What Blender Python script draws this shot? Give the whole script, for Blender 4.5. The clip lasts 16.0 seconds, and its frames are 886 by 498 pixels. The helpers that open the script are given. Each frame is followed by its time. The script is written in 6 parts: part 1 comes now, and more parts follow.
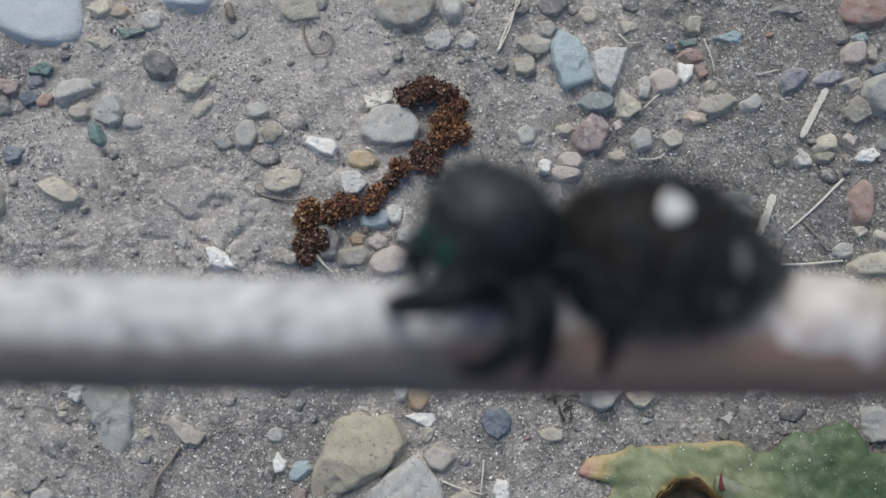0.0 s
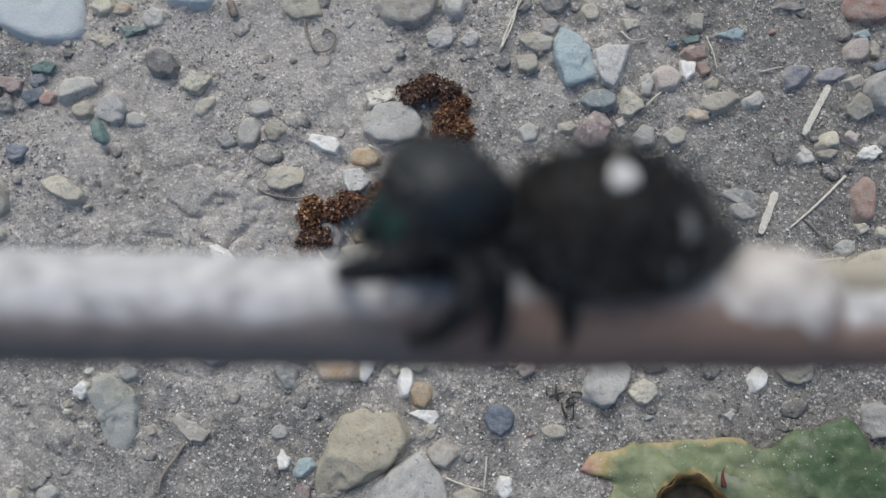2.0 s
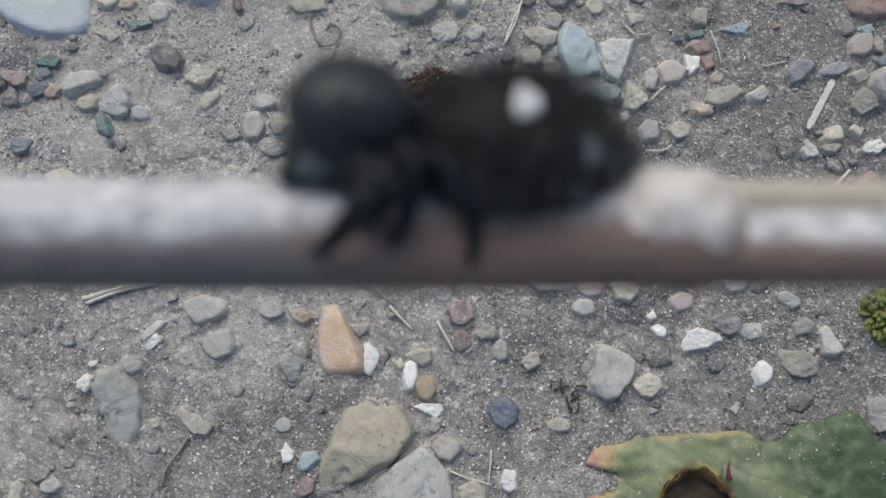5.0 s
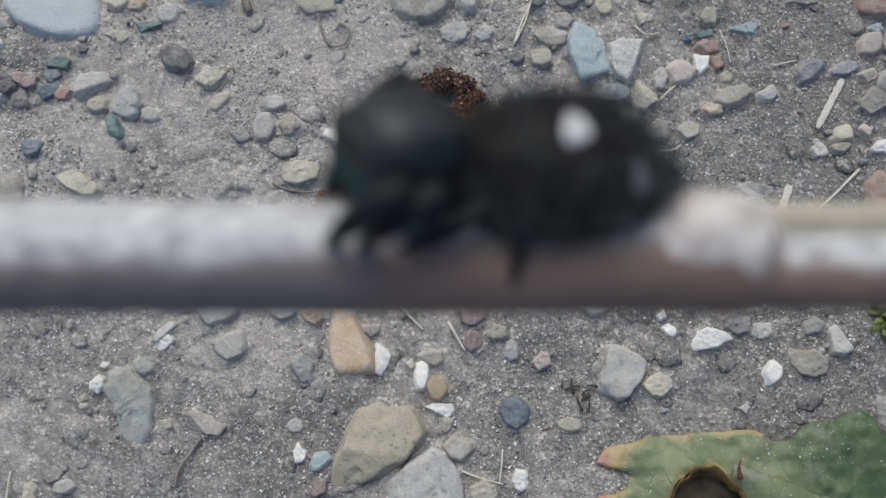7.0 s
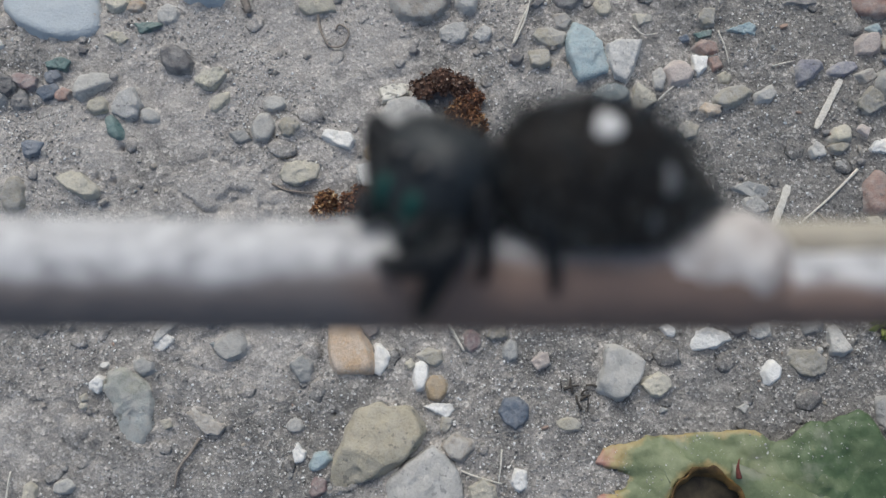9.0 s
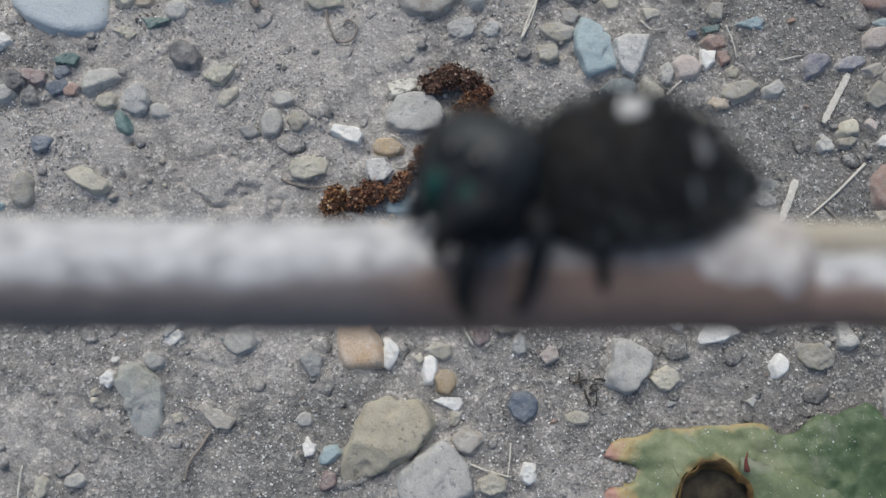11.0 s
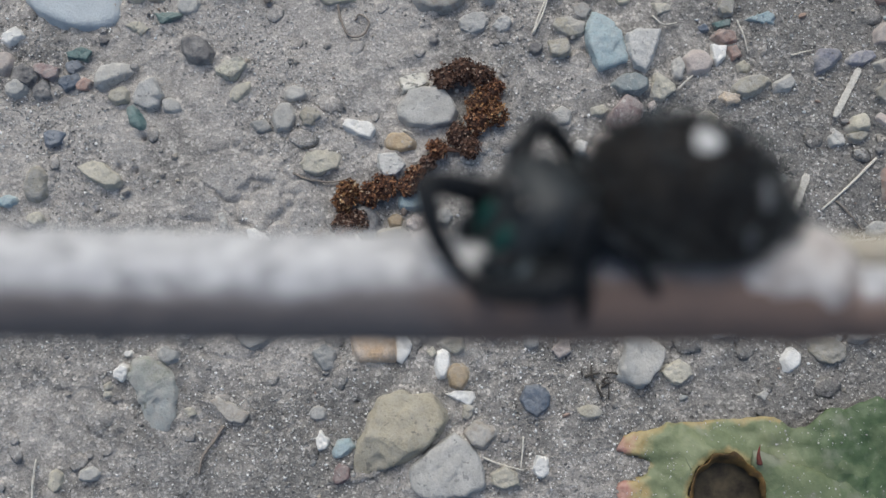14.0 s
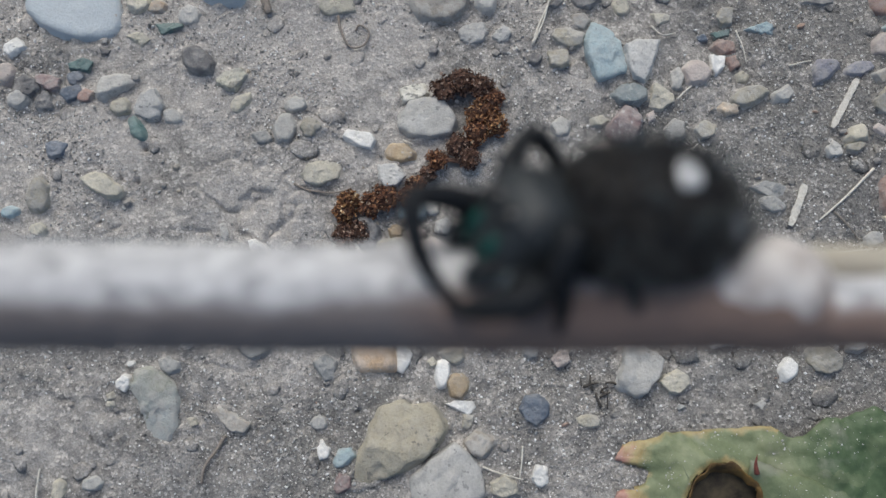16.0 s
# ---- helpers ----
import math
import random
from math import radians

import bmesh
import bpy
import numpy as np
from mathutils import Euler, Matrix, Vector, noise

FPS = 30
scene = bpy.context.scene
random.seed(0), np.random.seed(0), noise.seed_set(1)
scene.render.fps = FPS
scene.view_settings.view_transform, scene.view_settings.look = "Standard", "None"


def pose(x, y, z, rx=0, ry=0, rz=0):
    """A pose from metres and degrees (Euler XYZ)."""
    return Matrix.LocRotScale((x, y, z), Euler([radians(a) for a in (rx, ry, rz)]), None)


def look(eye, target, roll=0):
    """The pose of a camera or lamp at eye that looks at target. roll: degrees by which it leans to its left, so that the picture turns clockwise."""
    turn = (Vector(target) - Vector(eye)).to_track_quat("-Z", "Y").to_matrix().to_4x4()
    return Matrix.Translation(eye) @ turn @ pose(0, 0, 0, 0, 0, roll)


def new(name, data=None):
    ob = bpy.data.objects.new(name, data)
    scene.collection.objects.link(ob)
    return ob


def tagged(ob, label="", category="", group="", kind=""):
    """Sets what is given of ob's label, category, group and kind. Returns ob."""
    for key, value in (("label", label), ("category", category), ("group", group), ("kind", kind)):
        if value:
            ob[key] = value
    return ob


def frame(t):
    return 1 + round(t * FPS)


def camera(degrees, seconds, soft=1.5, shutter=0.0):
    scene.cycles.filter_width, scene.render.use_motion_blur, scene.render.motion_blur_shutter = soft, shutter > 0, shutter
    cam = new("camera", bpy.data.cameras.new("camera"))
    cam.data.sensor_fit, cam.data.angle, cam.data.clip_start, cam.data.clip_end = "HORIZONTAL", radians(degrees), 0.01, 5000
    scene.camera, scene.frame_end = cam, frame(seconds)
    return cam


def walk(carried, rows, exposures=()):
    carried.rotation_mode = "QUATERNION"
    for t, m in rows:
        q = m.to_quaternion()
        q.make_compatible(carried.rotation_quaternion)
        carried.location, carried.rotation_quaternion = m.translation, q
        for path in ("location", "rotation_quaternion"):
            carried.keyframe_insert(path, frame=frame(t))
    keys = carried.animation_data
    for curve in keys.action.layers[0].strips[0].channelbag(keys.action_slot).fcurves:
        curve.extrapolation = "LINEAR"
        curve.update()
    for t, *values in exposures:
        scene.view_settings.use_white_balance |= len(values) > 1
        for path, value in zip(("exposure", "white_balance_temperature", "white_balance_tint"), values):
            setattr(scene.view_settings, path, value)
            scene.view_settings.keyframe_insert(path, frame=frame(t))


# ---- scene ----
MM = 0.001

# ---- camera and its path: seconds, x, y, z in mm, tilt up from straight down, lean, turn in degrees ----
cam = camera(58.0, 16.0, soft=1.45)
CAM_ROWS = [
    (0.0, -0.00, -37.59, 213.21, 10.000, 0.000, 0.000),
    (0.5, -0.22, -38.87, 212.83, 10.153, 0.053, 0.058),
    (1.0, -0.01, -37.67, 213.09, 9.643, 0.259, 0.207),
    (1.5, -1.31, -37.80, 213.73, 9.864, 0.267, 0.216),
    (2.0, -0.66, -36.27, 214.05, 9.451, 0.248, 0.176),
    (2.2, -0.44, -37.37, 213.71, 9.597, 0.078, 0.056),
    (2.4, -0.21, -38.48, 213.37, 9.744, -0.092, -0.064),
    (2.5, -0.10, -39.03, 213.20, 9.817, -0.177, -0.124),
    (2.7, 0.27, -38.54, 213.32, 9.915, -0.038, -0.066),
    (3.0, 0.83, -37.80, 213.51, 10.061, 0.171, 0.020),
    (3.5, 0.11, -38.51, 213.52, 9.783, 0.220, 0.130),
    (4.0, -1.14, -40.95, 212.96, 10.144, 0.243, 0.248),
    (6.5, -2.51, -37.63, 213.95, 9.529, 0.362, 0.238),
    (7.0, -4.62, -38.38, 214.05, 9.556, 0.505, 0.328),
    (7.5, -3.97, -37.26, 214.61, 9.522, 0.789, 0.570),
    (8.0, -4.08, -36.98, 214.64, 9.438, 0.603, 0.355),
    (8.5, -3.87, -38.24, 214.50, 9.707, 0.608, 0.395),
    (9.0, -4.28, -38.93, 214.40, 9.696, 0.708, 0.488),
    (11.5, -7.59, -39.07, 215.14, 9.271, 0.866, 0.575),
    (12.0, -8.39, -41.15, 214.42, 9.445, 0.794, 0.585),
    (12.5, -7.60, -40.64, 214.70, 9.393, 0.719, 0.444),
    (13.0, -7.92, -40.90, 214.53, 9.466, 0.584, 0.294),
    (13.5, -8.10, -40.69, 214.94, 9.418, 0.702, 0.348),
    (14.0, -9.95, -40.21, 215.40, 9.197, 0.909, 0.599),
    (14.5, -10.27, -40.00, 215.59, 9.208, 0.875, 0.541),
    (15.0, -9.58, -38.89, 216.27, 9.171, 1.092, 0.773),
    (15.5, -9.99, -37.39, 217.21, 8.857, 1.003, 0.586),
    (16.0, -9.92, -35.90, 217.48, 8.745, 0.969, 0.629),
]


def cam_pose(x, y, z, tilt, lean, turn):
    return pose(x * MM, y * MM, z * MM, tilt, 0, turn) @ pose(0, 0, 0, 0, 0, -lean)


CAM_AT = {t: cam_pose(*v) for t, *v in CAM_ROWS}
cam.data.dof.use_dof = True
cam.data.dof.focus_distance = 0.2165
cam.data.dof.aperture_fstop = 38.0

# the held twig, as the camera sees it: seconds, right, up, distance in mm, lean in degrees
TWIG_ROWS = [
    (0.0, 15.95, -3.44, 30.07, -0.60),
    (0.5, 16.13, -3.22, 29.99, -0.60),
    (1.0, 16.15, -3.15, 29.90, -0.60),
    (1.5, 16.15, -3.40, 30.25, -0.50),
    (2.0, 14.31, -2.41, 30.43, -0.35),
    (2.2, 13.10, -1.15, 30.61, -0.20),
    (2.4, 11.55, -0.10, 30.79, -0.05),
    (2.5, 10.76, 0.15, 30.88, -0.00),
    (2.7, 10.35, -0.30, 30.94, -0.05),
    (3.0, 10.62, -1.02, 31.04, -0.10),
    (3.5, 10.77, 0.22, 30.98, -0.00),
    (4.0, 10.63, 1.06, 30.88, 0.20),
    (6.5, 11.18, -0.11, 30.52, -0.00),
    (7.0, 12.17, -0.26, 30.52, 0.10),
    (7.5, 12.09, -0.81, 30.91, -0.00),
    (8.0, 12.42, -0.85, 30.76, -0.00),
    (8.5, 12.39, -1.07, 30.91, -0.00),
    (9.0, 12.61, -0.94, 30.98, -0.00),
    (11.5, 14.04, -1.24, 30.88, -0.00),
    (12.0, 14.51, -0.89, 30.82, -0.00),
    (12.5, 14.41, -1.20, 30.98, 0.10),
    (13.0, 14.68, -1.36, 31.04, -0.00),
    (13.5, 14.83, -1.49, 31.07, -0.00),
    (14.0, 15.31, -1.48, 31.29, -0.10),
    (14.5, 15.10, -1.51, 31.51, -0.00),
    (15.0, 14.87, -1.86, 31.77, 0.10),
    (15.5, 14.95, -1.92, 31.90, -0.00),
    (16.0, 14.58, -1.91, 31.83, -0.00),
]
TWIG_AT = {t: CAM_AT[t] @ pose(x * MM, y * MM, -d * MM, 0, 0, a) for t, x, y, d, a in TWIG_ROWS}
walk(cam, list(CAM_AT.items()), exposures=[(0.0, -0.12, 6210, 5.4), (16.0, -0.12, 6210, 5.4)])

# ---- world and sun: bright overcast, the light strongest from beyond the twig ----
world = bpy.data.worlds.new("overcast_sky")
scene.world = world
world.use_nodes = True
wn = world.node_tree.nodes
sky = wn.new("ShaderNodeTexSky")
sky.sky_type, sky.sun_disc = "NISHITA", False
sky.sun_elevation, sky.sun_rotation = radians(48), radians(-15)
sky.air_density, sky.dust_density, sky.ozone_density = 1.0, 4.0, 1.0
wn["Background"].inputs["Strength"].default_value = 0.13
world.node_tree.links.new(sky.outputs[0], wn["Background"].inputs["Color"])
sun = new("sun", bpy.data.lights.new("sun", "SUN"))
sun.data.energy, sun.data.angle, sun.data.color = 1.5, radians(50), (1.0, 0.965, 0.92)
sun.matrix_world = look((-0.6, 2.2, 2.6), (0, 0, 0))


# ---- materials ----
def material(name, rough=0.8, metal=0.0, specular=0.4):
    m = bpy.data.materials.new(name)
    m.use_nodes = True
    b = m.node_tree.nodes["Principled BSDF"]
    b.inputs["Roughness"].default_value = rough
    b.inputs["Metallic"].default_value = metal
    b.inputs["Specular IOR Level"].default_value = specular
    return m, m.node_tree.nodes, m.node_tree.links, b


def rgba(c):
    return (*c, 1.0)


def coords(nodes):
    return nodes.new("ShaderNodeTexCoord").outputs["Object"]


def noise_tex(nodes, links, where, scale, detail=4.0, rough=0.6, shift=None):
    n = nodes.new("ShaderNodeTexNoise")
    n.noise_dimensions = "4D"
    n.inputs["Scale"].default_value, n.inputs["Detail"].default_value = scale, detail
    n.inputs["Roughness"].default_value = rough
    links.new(where, n.inputs["Vector"])
    if shift is not None:
        links.new(shift, n.inputs["W"])
    return n.outputs["Fac"]


def ramp(nodes, links, fac, stops):
    r = nodes.new("ShaderNodeValToRGB")
    while len(r.color_ramp.elements) < len(stops):
        r.color_ramp.elements.new(0.5)
    for e, (p, c) in zip(r.color_ramp.elements, stops):
        e.position, e.color = p, rgba(c)
    links.new(fac, r.inputs["Fac"])
    return r.outputs["Color"]


def mix(nodes, links, fac, a, b, mode="MIX"):
    n = nodes.new("ShaderNodeMix")
    n.data_type, n.blend_type = "RGBA", mode
    for sock, v in ((n.inputs[0], fac), (n.inputs[6], a), (n.inputs[7], b)):
        if isinstance(v, (int, float)):
            sock.default_value = v
        elif isinstance(v, tuple):
            sock.default_value = rgba(v)
        else:
            links.new(v, sock)
    return n.outputs[2]


def math_node(nodes, links, op, a, b=0.0):
    n = nodes.new("ShaderNodeMath")
    n.operation = op
    for sock, v in zip(n.inputs, (a, b)):
        if isinstance(v, (int, float)):
            sock.default_value = v
        else:
            links.new(v, sock)
    return n.outputs[0]


def bump(nodes, links, b, height, strength, distance):
    n = nodes.new("ShaderNodeBump")
    n.inputs["Strength"].default_value, n.inputs["Distance"].default_value = strength, distance
    links.new(height, n.inputs["Height"])
    links.new(n.outputs[0], b.inputs["Normal"])


def stone_material(name, base, other, dust=0.35, rough=0.75, specks=(0.1, 0.1, 0.1), speck_at=0.68, blotch=220.0, grainy=0.75):
    m, nodes, links, b = material(name, rough)
    where = coords(nodes)
    info = nodes.new("ShaderNodeObjectInfo").outputs["Random"]
    shift = math_node(nodes, links, "MULTIPLY", info, 37.0)
    big = noise_tex(nodes, links, where, blotch, 4, 0.6, shift)
    fine = noise_tex(nodes, links, where, 1600, 3, 0.7, shift)
    col = ramp(nodes, links, big, [(0.35, base), (0.68, other)])
    grain = ramp(nodes, links, fine, [(0.25, (0.62, 0.62, 0.62)), (0.5, (1, 1, 1)), (0.75, (1.22, 1.2, 1.18))])
    col = mix(nodes, links, grainy, col, grain, "MULTIPLY")
    spots = noise_tex(nodes, links, where, 650, 2, 0.5, math_node(nodes, links, "ADD", shift, 5.0))
    mask = ramp(nodes, links, spots, [(speck_at, (0, 0, 0)), (speck_at + 0.04, (0.7, 0.7, 0.7))])
    col = mix(nodes, links, mask, col, specks)
    dirt = noise_tex(nodes, links, where, 330, 5, 0.7, math_node(nodes, links, "ADD", shift, 11.0))
    dm = ramp(nodes, links, dirt, [(0.42, (0, 0, 0)), (0.60, (min(1, dust * 1.9),) * 3)])
    col = mix(nodes, links, dm, col, (0.37, 0.355, 0.33))
    sep = nodes.new("ShaderNodeSeparateXYZ")
    links.new(where, sep.inputs[0])
    foot = math_node(nodes, links, "ADD", math_node(nodes, links, "MULTIPLY", sep.outputs["Z"], -420.0), math_node(nodes, links, "MULTIPLY", dirt, 1.9))
    col = mix(nodes, links, ramp(nodes, links, foot, [(0.55, (0, 0, 0)), (0.95, (0.25 + dust,) * 3)]), col, (0.38, 0.365, 0.34))
    tone = math_node(nodes, links, "ADD", math_node(nodes, links, "MULTIPLY", info, 0.3), 0.98)
    hsv = nodes.new("ShaderNodeHueSaturation")
    links.new(tone, hsv.inputs["Value"])
    links.new(col, hsv.inputs["Color"])
    links.new(hsv.outputs[0], b.inputs["Base Color"])
    bump(nodes, links, b, mix(nodes, links, 0.5, fine, dirt), 0.85, 0.0008)
    return m


STONE = {
    "wh": stone_material("white_quartz", (0.72, 0.71, 0.68), (0.61, 0.59, 0.55), 0.05, 0.6, grainy=0.45),
    "sp": stone_material("spotted_white_stone", (0.60, 0.58, 0.52), (0.48, 0.45, 0.38), 0.12, 0.7, (0.10, 0.10, 0.09), 0.53),
    "wg": stone_material("pale_rough_stone", (0.52, 0.51, 0.485), (0.42, 0.41, 0.39), 0.2, 0.85, (0.18, 0.18, 0.18), 0.62),
    "cr": stone_material("cream_stone", (0.47, 0.44, 0.365), (0.39, 0.36, 0.285), 0.2, 0.75, (0.24, 0.22, 0.18), 0.64),
    "ve": stone_material("veined_cream_stone", (0.47, 0.45, 0.37), (0.27, 0.265, 0.225), 0.3, 0.8, (0.15, 0.145, 0.12), 0.58, 420.0),
    "tn": stone_material("tan_stone", (0.34, 0.315, 0.26), (0.27, 0.25, 0.20), 0.4),
    "tb": stone_material("yellow_sandstone", (0.37, 0.338, 0.26), (0.31, 0.28, 0.215), 0.15, 0.9, (0.12, 0.115, 0.10), 0.63, 120.0),
    "ts": stone_material("grey_green_sandstone", (0.29, 0.295, 0.25), (0.34, 0.36, 0.355), 0.4, 0.85, (0.16, 0.16, 0.14), 0.62, 110.0),
    "ye": stone_material("ochre_stone", (0.43, 0.34, 0.22), (0.33, 0.24, 0.15), 0.15, 0.6, (0.45, 0.42, 0.36), 0.64),
    "bl": stone_material("slate", (0.27, 0.355, 0.38), (0.34, 0.40, 0.412), 0.13, 0.6),
    "bg": stone_material("pale_slate", (0.385, 0.425, 0.45), (0.35, 0.385, 0.41), 0.05, 0.6, (0.12, 0.12, 0.13), 0.76, grainy=0.3),
    "dk": stone_material("dark_stone", (0.115, 0.112, 0.115), (0.17, 0.163, 0.16), 0.28, 0.75),
    "nv": stone_material("dark_blue_stone", (0.10, 0.128, 0.17), (0.17, 0.185, 0.21), 0.10, 0.6),
    "gr": stone_material("grey_stone", (0.24, 0.245, 0.24), (0.30, 0.295, 0.28), 0.3, 0.75),
    "te": stone_material("teal_stone", (0.10, 0.175, 0.17), (0.17, 0.22, 0.205), 0.10, 0.55),
    "pk": stone_material("pink_stone", (0.47, 0.415, 0.38), (0.40, 0.34, 0.31), 0.15, 0.65),
    "pe": stone_material("peach_stone", (0.47, 0.39, 0.315), (0.43, 0.30, 0.185), 0.08, 0.5, (0.50, 0.44, 0.36), 0.6),
    "pu": stone_material("maroon_stone", (0.20, 0.135, 0.132), (0.30, 0.245, 0.235), 0.25, 0.75, (0.45, 0.42, 0.4), 0.62),
    "rd": stone_material("red_stone", (0.27, 0.16, 0.13), (0.35, 0.27, 0.235), 0.2, 0.75),
    "lg": stone_material("light_grey_stone", (0.455, 0.445, 0.42), (0.37, 0.36, 0.335), 0.45, 0.85, (0.2, 0.195, 0.185), 0.62),
    "br": stone_material("brownish_stone", (0.25, 0.225, 0.195), (0.31, 0.285, 0.25), 0.45, 0.8),
    "vi": stone_material("dusky_violet_stone", (0.20, 0.205, 0.25), (0.29, 0.28, 0.30), 0.3, 0.75),
    "bd": stone_material("dark_teal_grey_stone", (0.15, 0.195, 0.215), (0.26, 0.29, 0.29), 0.2, 0.65, (0.36, 0.38, 0.37), 0.62),
    "or": stone_material("orange_stone", (0.44, 0.385, 0.315), (0.36, 0.255, 0.165), 0.3, 0.65),
}


def sand_material():
    """Pale fine crust that breaks into darker, coarser grit in patches."""
    m, nodes, links, b = material("grey_sand", 0.95, 0, 0.2)
    where = coords(nodes)
    patch = noise_tex(nodes, links, where, 26, 6, 0.62)
    far = nodes.new("ShaderNodeVectorMath")
    far.operation = "DISTANCE"
    far.inputs[1].default_value = (-0.075, 0.062, 0.0)
    links.new(where, far.inputs[0])
    low = nodes.new("ShaderNodeVectorMath")
    low.operation = "DISTANCE"
    low.inputs[1].default_value = (0.008, -0.062, 0.0)
    links.new(where, low.inputs[0])
    near = math_node(nodes, links, "MINIMUM", far.outputs["Value"], math_node(nodes, links, "ADD", math_node(nodes, links, "MULTIPLY", low.outputs["Value"], 1.5), 0.065))
    lie = math_node(nodes, links, "SUBTRACT", 0.15, math_node(nodes, links, "MINIMUM", math_node(nodes, links, "MULTIPLY", near, 1.7), 0.32))
    crust = math_node(nodes, links, "ADD", patch, lie)
    mid = noise_tex(nodes, links, where, 170, 6, 0.7)
    fine = noise_tex(nodes, links, where, 1900, 4, 0.85)
    mask = ramp(nodes, links, math_node(nodes, links, "ADD", crust, math_node(nodes, links, "MULTIPLY", math_node(nodes, links, "SUBTRACT", mid, 0.5), 0.7)), [(0.36, (0, 0, 0)), (0.60, (1, 1, 1))])
    col = mix(nodes, links, mask, (0.212, 0.205, 0.196), (0.412, 0.39, 0.367))
    col = mix(nodes, links, 0.75, col, ramp(nodes, links, mid, [(0.3, (0.78, 0.78, 0.79)), (0.66, (1.14, 1.13, 1.11))]), "MULTIPLY")
    rough_grain = ramp(nodes, links, fine, [(0.34, (0.52, 0.52, 0.52)), (0.5, (1, 1, 1)), (0.66, (1.6, 1.59, 1.57))])
    soft_grain = ramp(nodes, links, fine, [(0.34, (0.66, 0.66, 0.66)), (0.5, (1, 1, 1)), (0.66, (1.3, 1.3, 1.29))])
    col = mix(nodes, links, 1.0, col, mix(nodes, links, mask, rough_grain, soft_grain), "MULTIPLY")
    v = nodes.new("ShaderNodeTexVoronoi")
    v.inputs["Scale"].default_value = 1250
    links.new(where, v.inputs["Vector"])
    cell = nodes.new("ShaderNodeSeparateColor")
    links.new(v.outputs["Color"], cell.inputs[0])
    grain = ramp(nodes, links, cell.outputs[0], [(0.0, (0.4, 0.4, 0.4)), (0.1, (0.92, 0.92, 0.92)), (0.80, (1.04, 1.03, 1.0)), (0.93, (2.0, 1.98, 1.95))])
    col = mix(nodes, links, math_node(nodes, links, "SUBTRACT", 0.85, math_node(nodes, links, "MULTIPLY", mask, 0.5)), col, grain, "MULTIPLY")
    links.new(col, b.inputs["Base Color"])
    bump(nodes, links, b, mix(nodes, links, 0.5, fine, v.outputs["Distance"]), 0.9, 0.0005)
    return m


def grain_material():
    m, nodes, links, b = material("sand_grains", 0.8, 0, 0.3)
    isl = nodes.new("ShaderNodeNewGeometry").outputs["Random Per Island"]
    col = ramp(nodes, links, isl, [(0.0, (0.08, 0.078, 0.08)), (0.04, (0.19, 0.183, 0.178)), (0.24, (0.28, 0.268, 0.25)), (0.62, (0.38, 0.362, 0.335)), (0.80, (0.54, 0.525, 0.495)), (0.93, (0.80, 0.79, 0.77))])
    links.new(col, b.inputs["Base Color"])
    return m


def gravel_material():
    m, nodes, links, b = material("fine_gravel", 0.8, 0, 0.35)
    where = coords(nodes)
    isl = nodes.new("ShaderNodeNewGeometry").outputs["Random Per Island"]
    col = ramp(nodes, links, isl, [(0.0, (0.20, 0.197, 0.195)), (0.10, (0.27, 0.26, 0.25)), (0.45, (0.33, 0.31, 0.285)), (0.62, (0.38, 0.34, 0.28)), (0.75, (0.30, 0.22, 0.18)), (0.84, (0.24, 0.26, 0.265)), (0.95, (0.58, 0.56, 0.53))])
    fine = noise_tex(nodes, links, where, 1400, 3, 0.7)
    col = mix(nodes, links, 0.7, col, ramp(nodes, links, fine, [(0.3, (0.6, 0.6, 0.6)), (0.7, (1.3, 1.28, 1.25))]), "MULTIPLY")
    links.new(col, b.inputs["Base Color"])
    bump(nodes, links, b, fine, 0.5, 0.0003)
    return m


def island_material(name, stops):
    m, nodes, links, b = material(name, 0.7, 0, 0.3)
    isl = nodes.new("ShaderNodeNewGeometry").outputs["Random Per Island"]
    n = noise_tex(nodes, links, coords(nodes), 1500, 3, 0.6)
    col = mix(nodes, links, 0.6, ramp(nodes, links, isl, stops), ramp(nodes, links, n, [(0.3, (0.6, 0.6, 0.6)), (0.7, (1.3, 1.3, 1.3))]), "MULTIPLY")
    links.new(col, b.inputs["Base Color"])
    bump(nodes, links, b, n, 0.5, 0.0002)
    return m


def streaky_material(name, base, dark, along=(1, 1, 1), scale=900.0, rough=0.75):
    m, nodes, links, b = material(name, rough)
    mp = nodes.new("ShaderNodeMapping")
    mp.inputs["Scale"].default_value = along
    links.new(coords(nodes), mp.inputs["Vector"])
    n = noise_tex(nodes, links, mp.outputs[0], scale, 5, 0.65)
    col = ramp(nodes, links, n, [(0.3, dark), (0.62, base)])
    links.new(col, b.inputs["Base Color"])
    bump(nodes, links, b, n, 0.5, 0.0003)
    return m


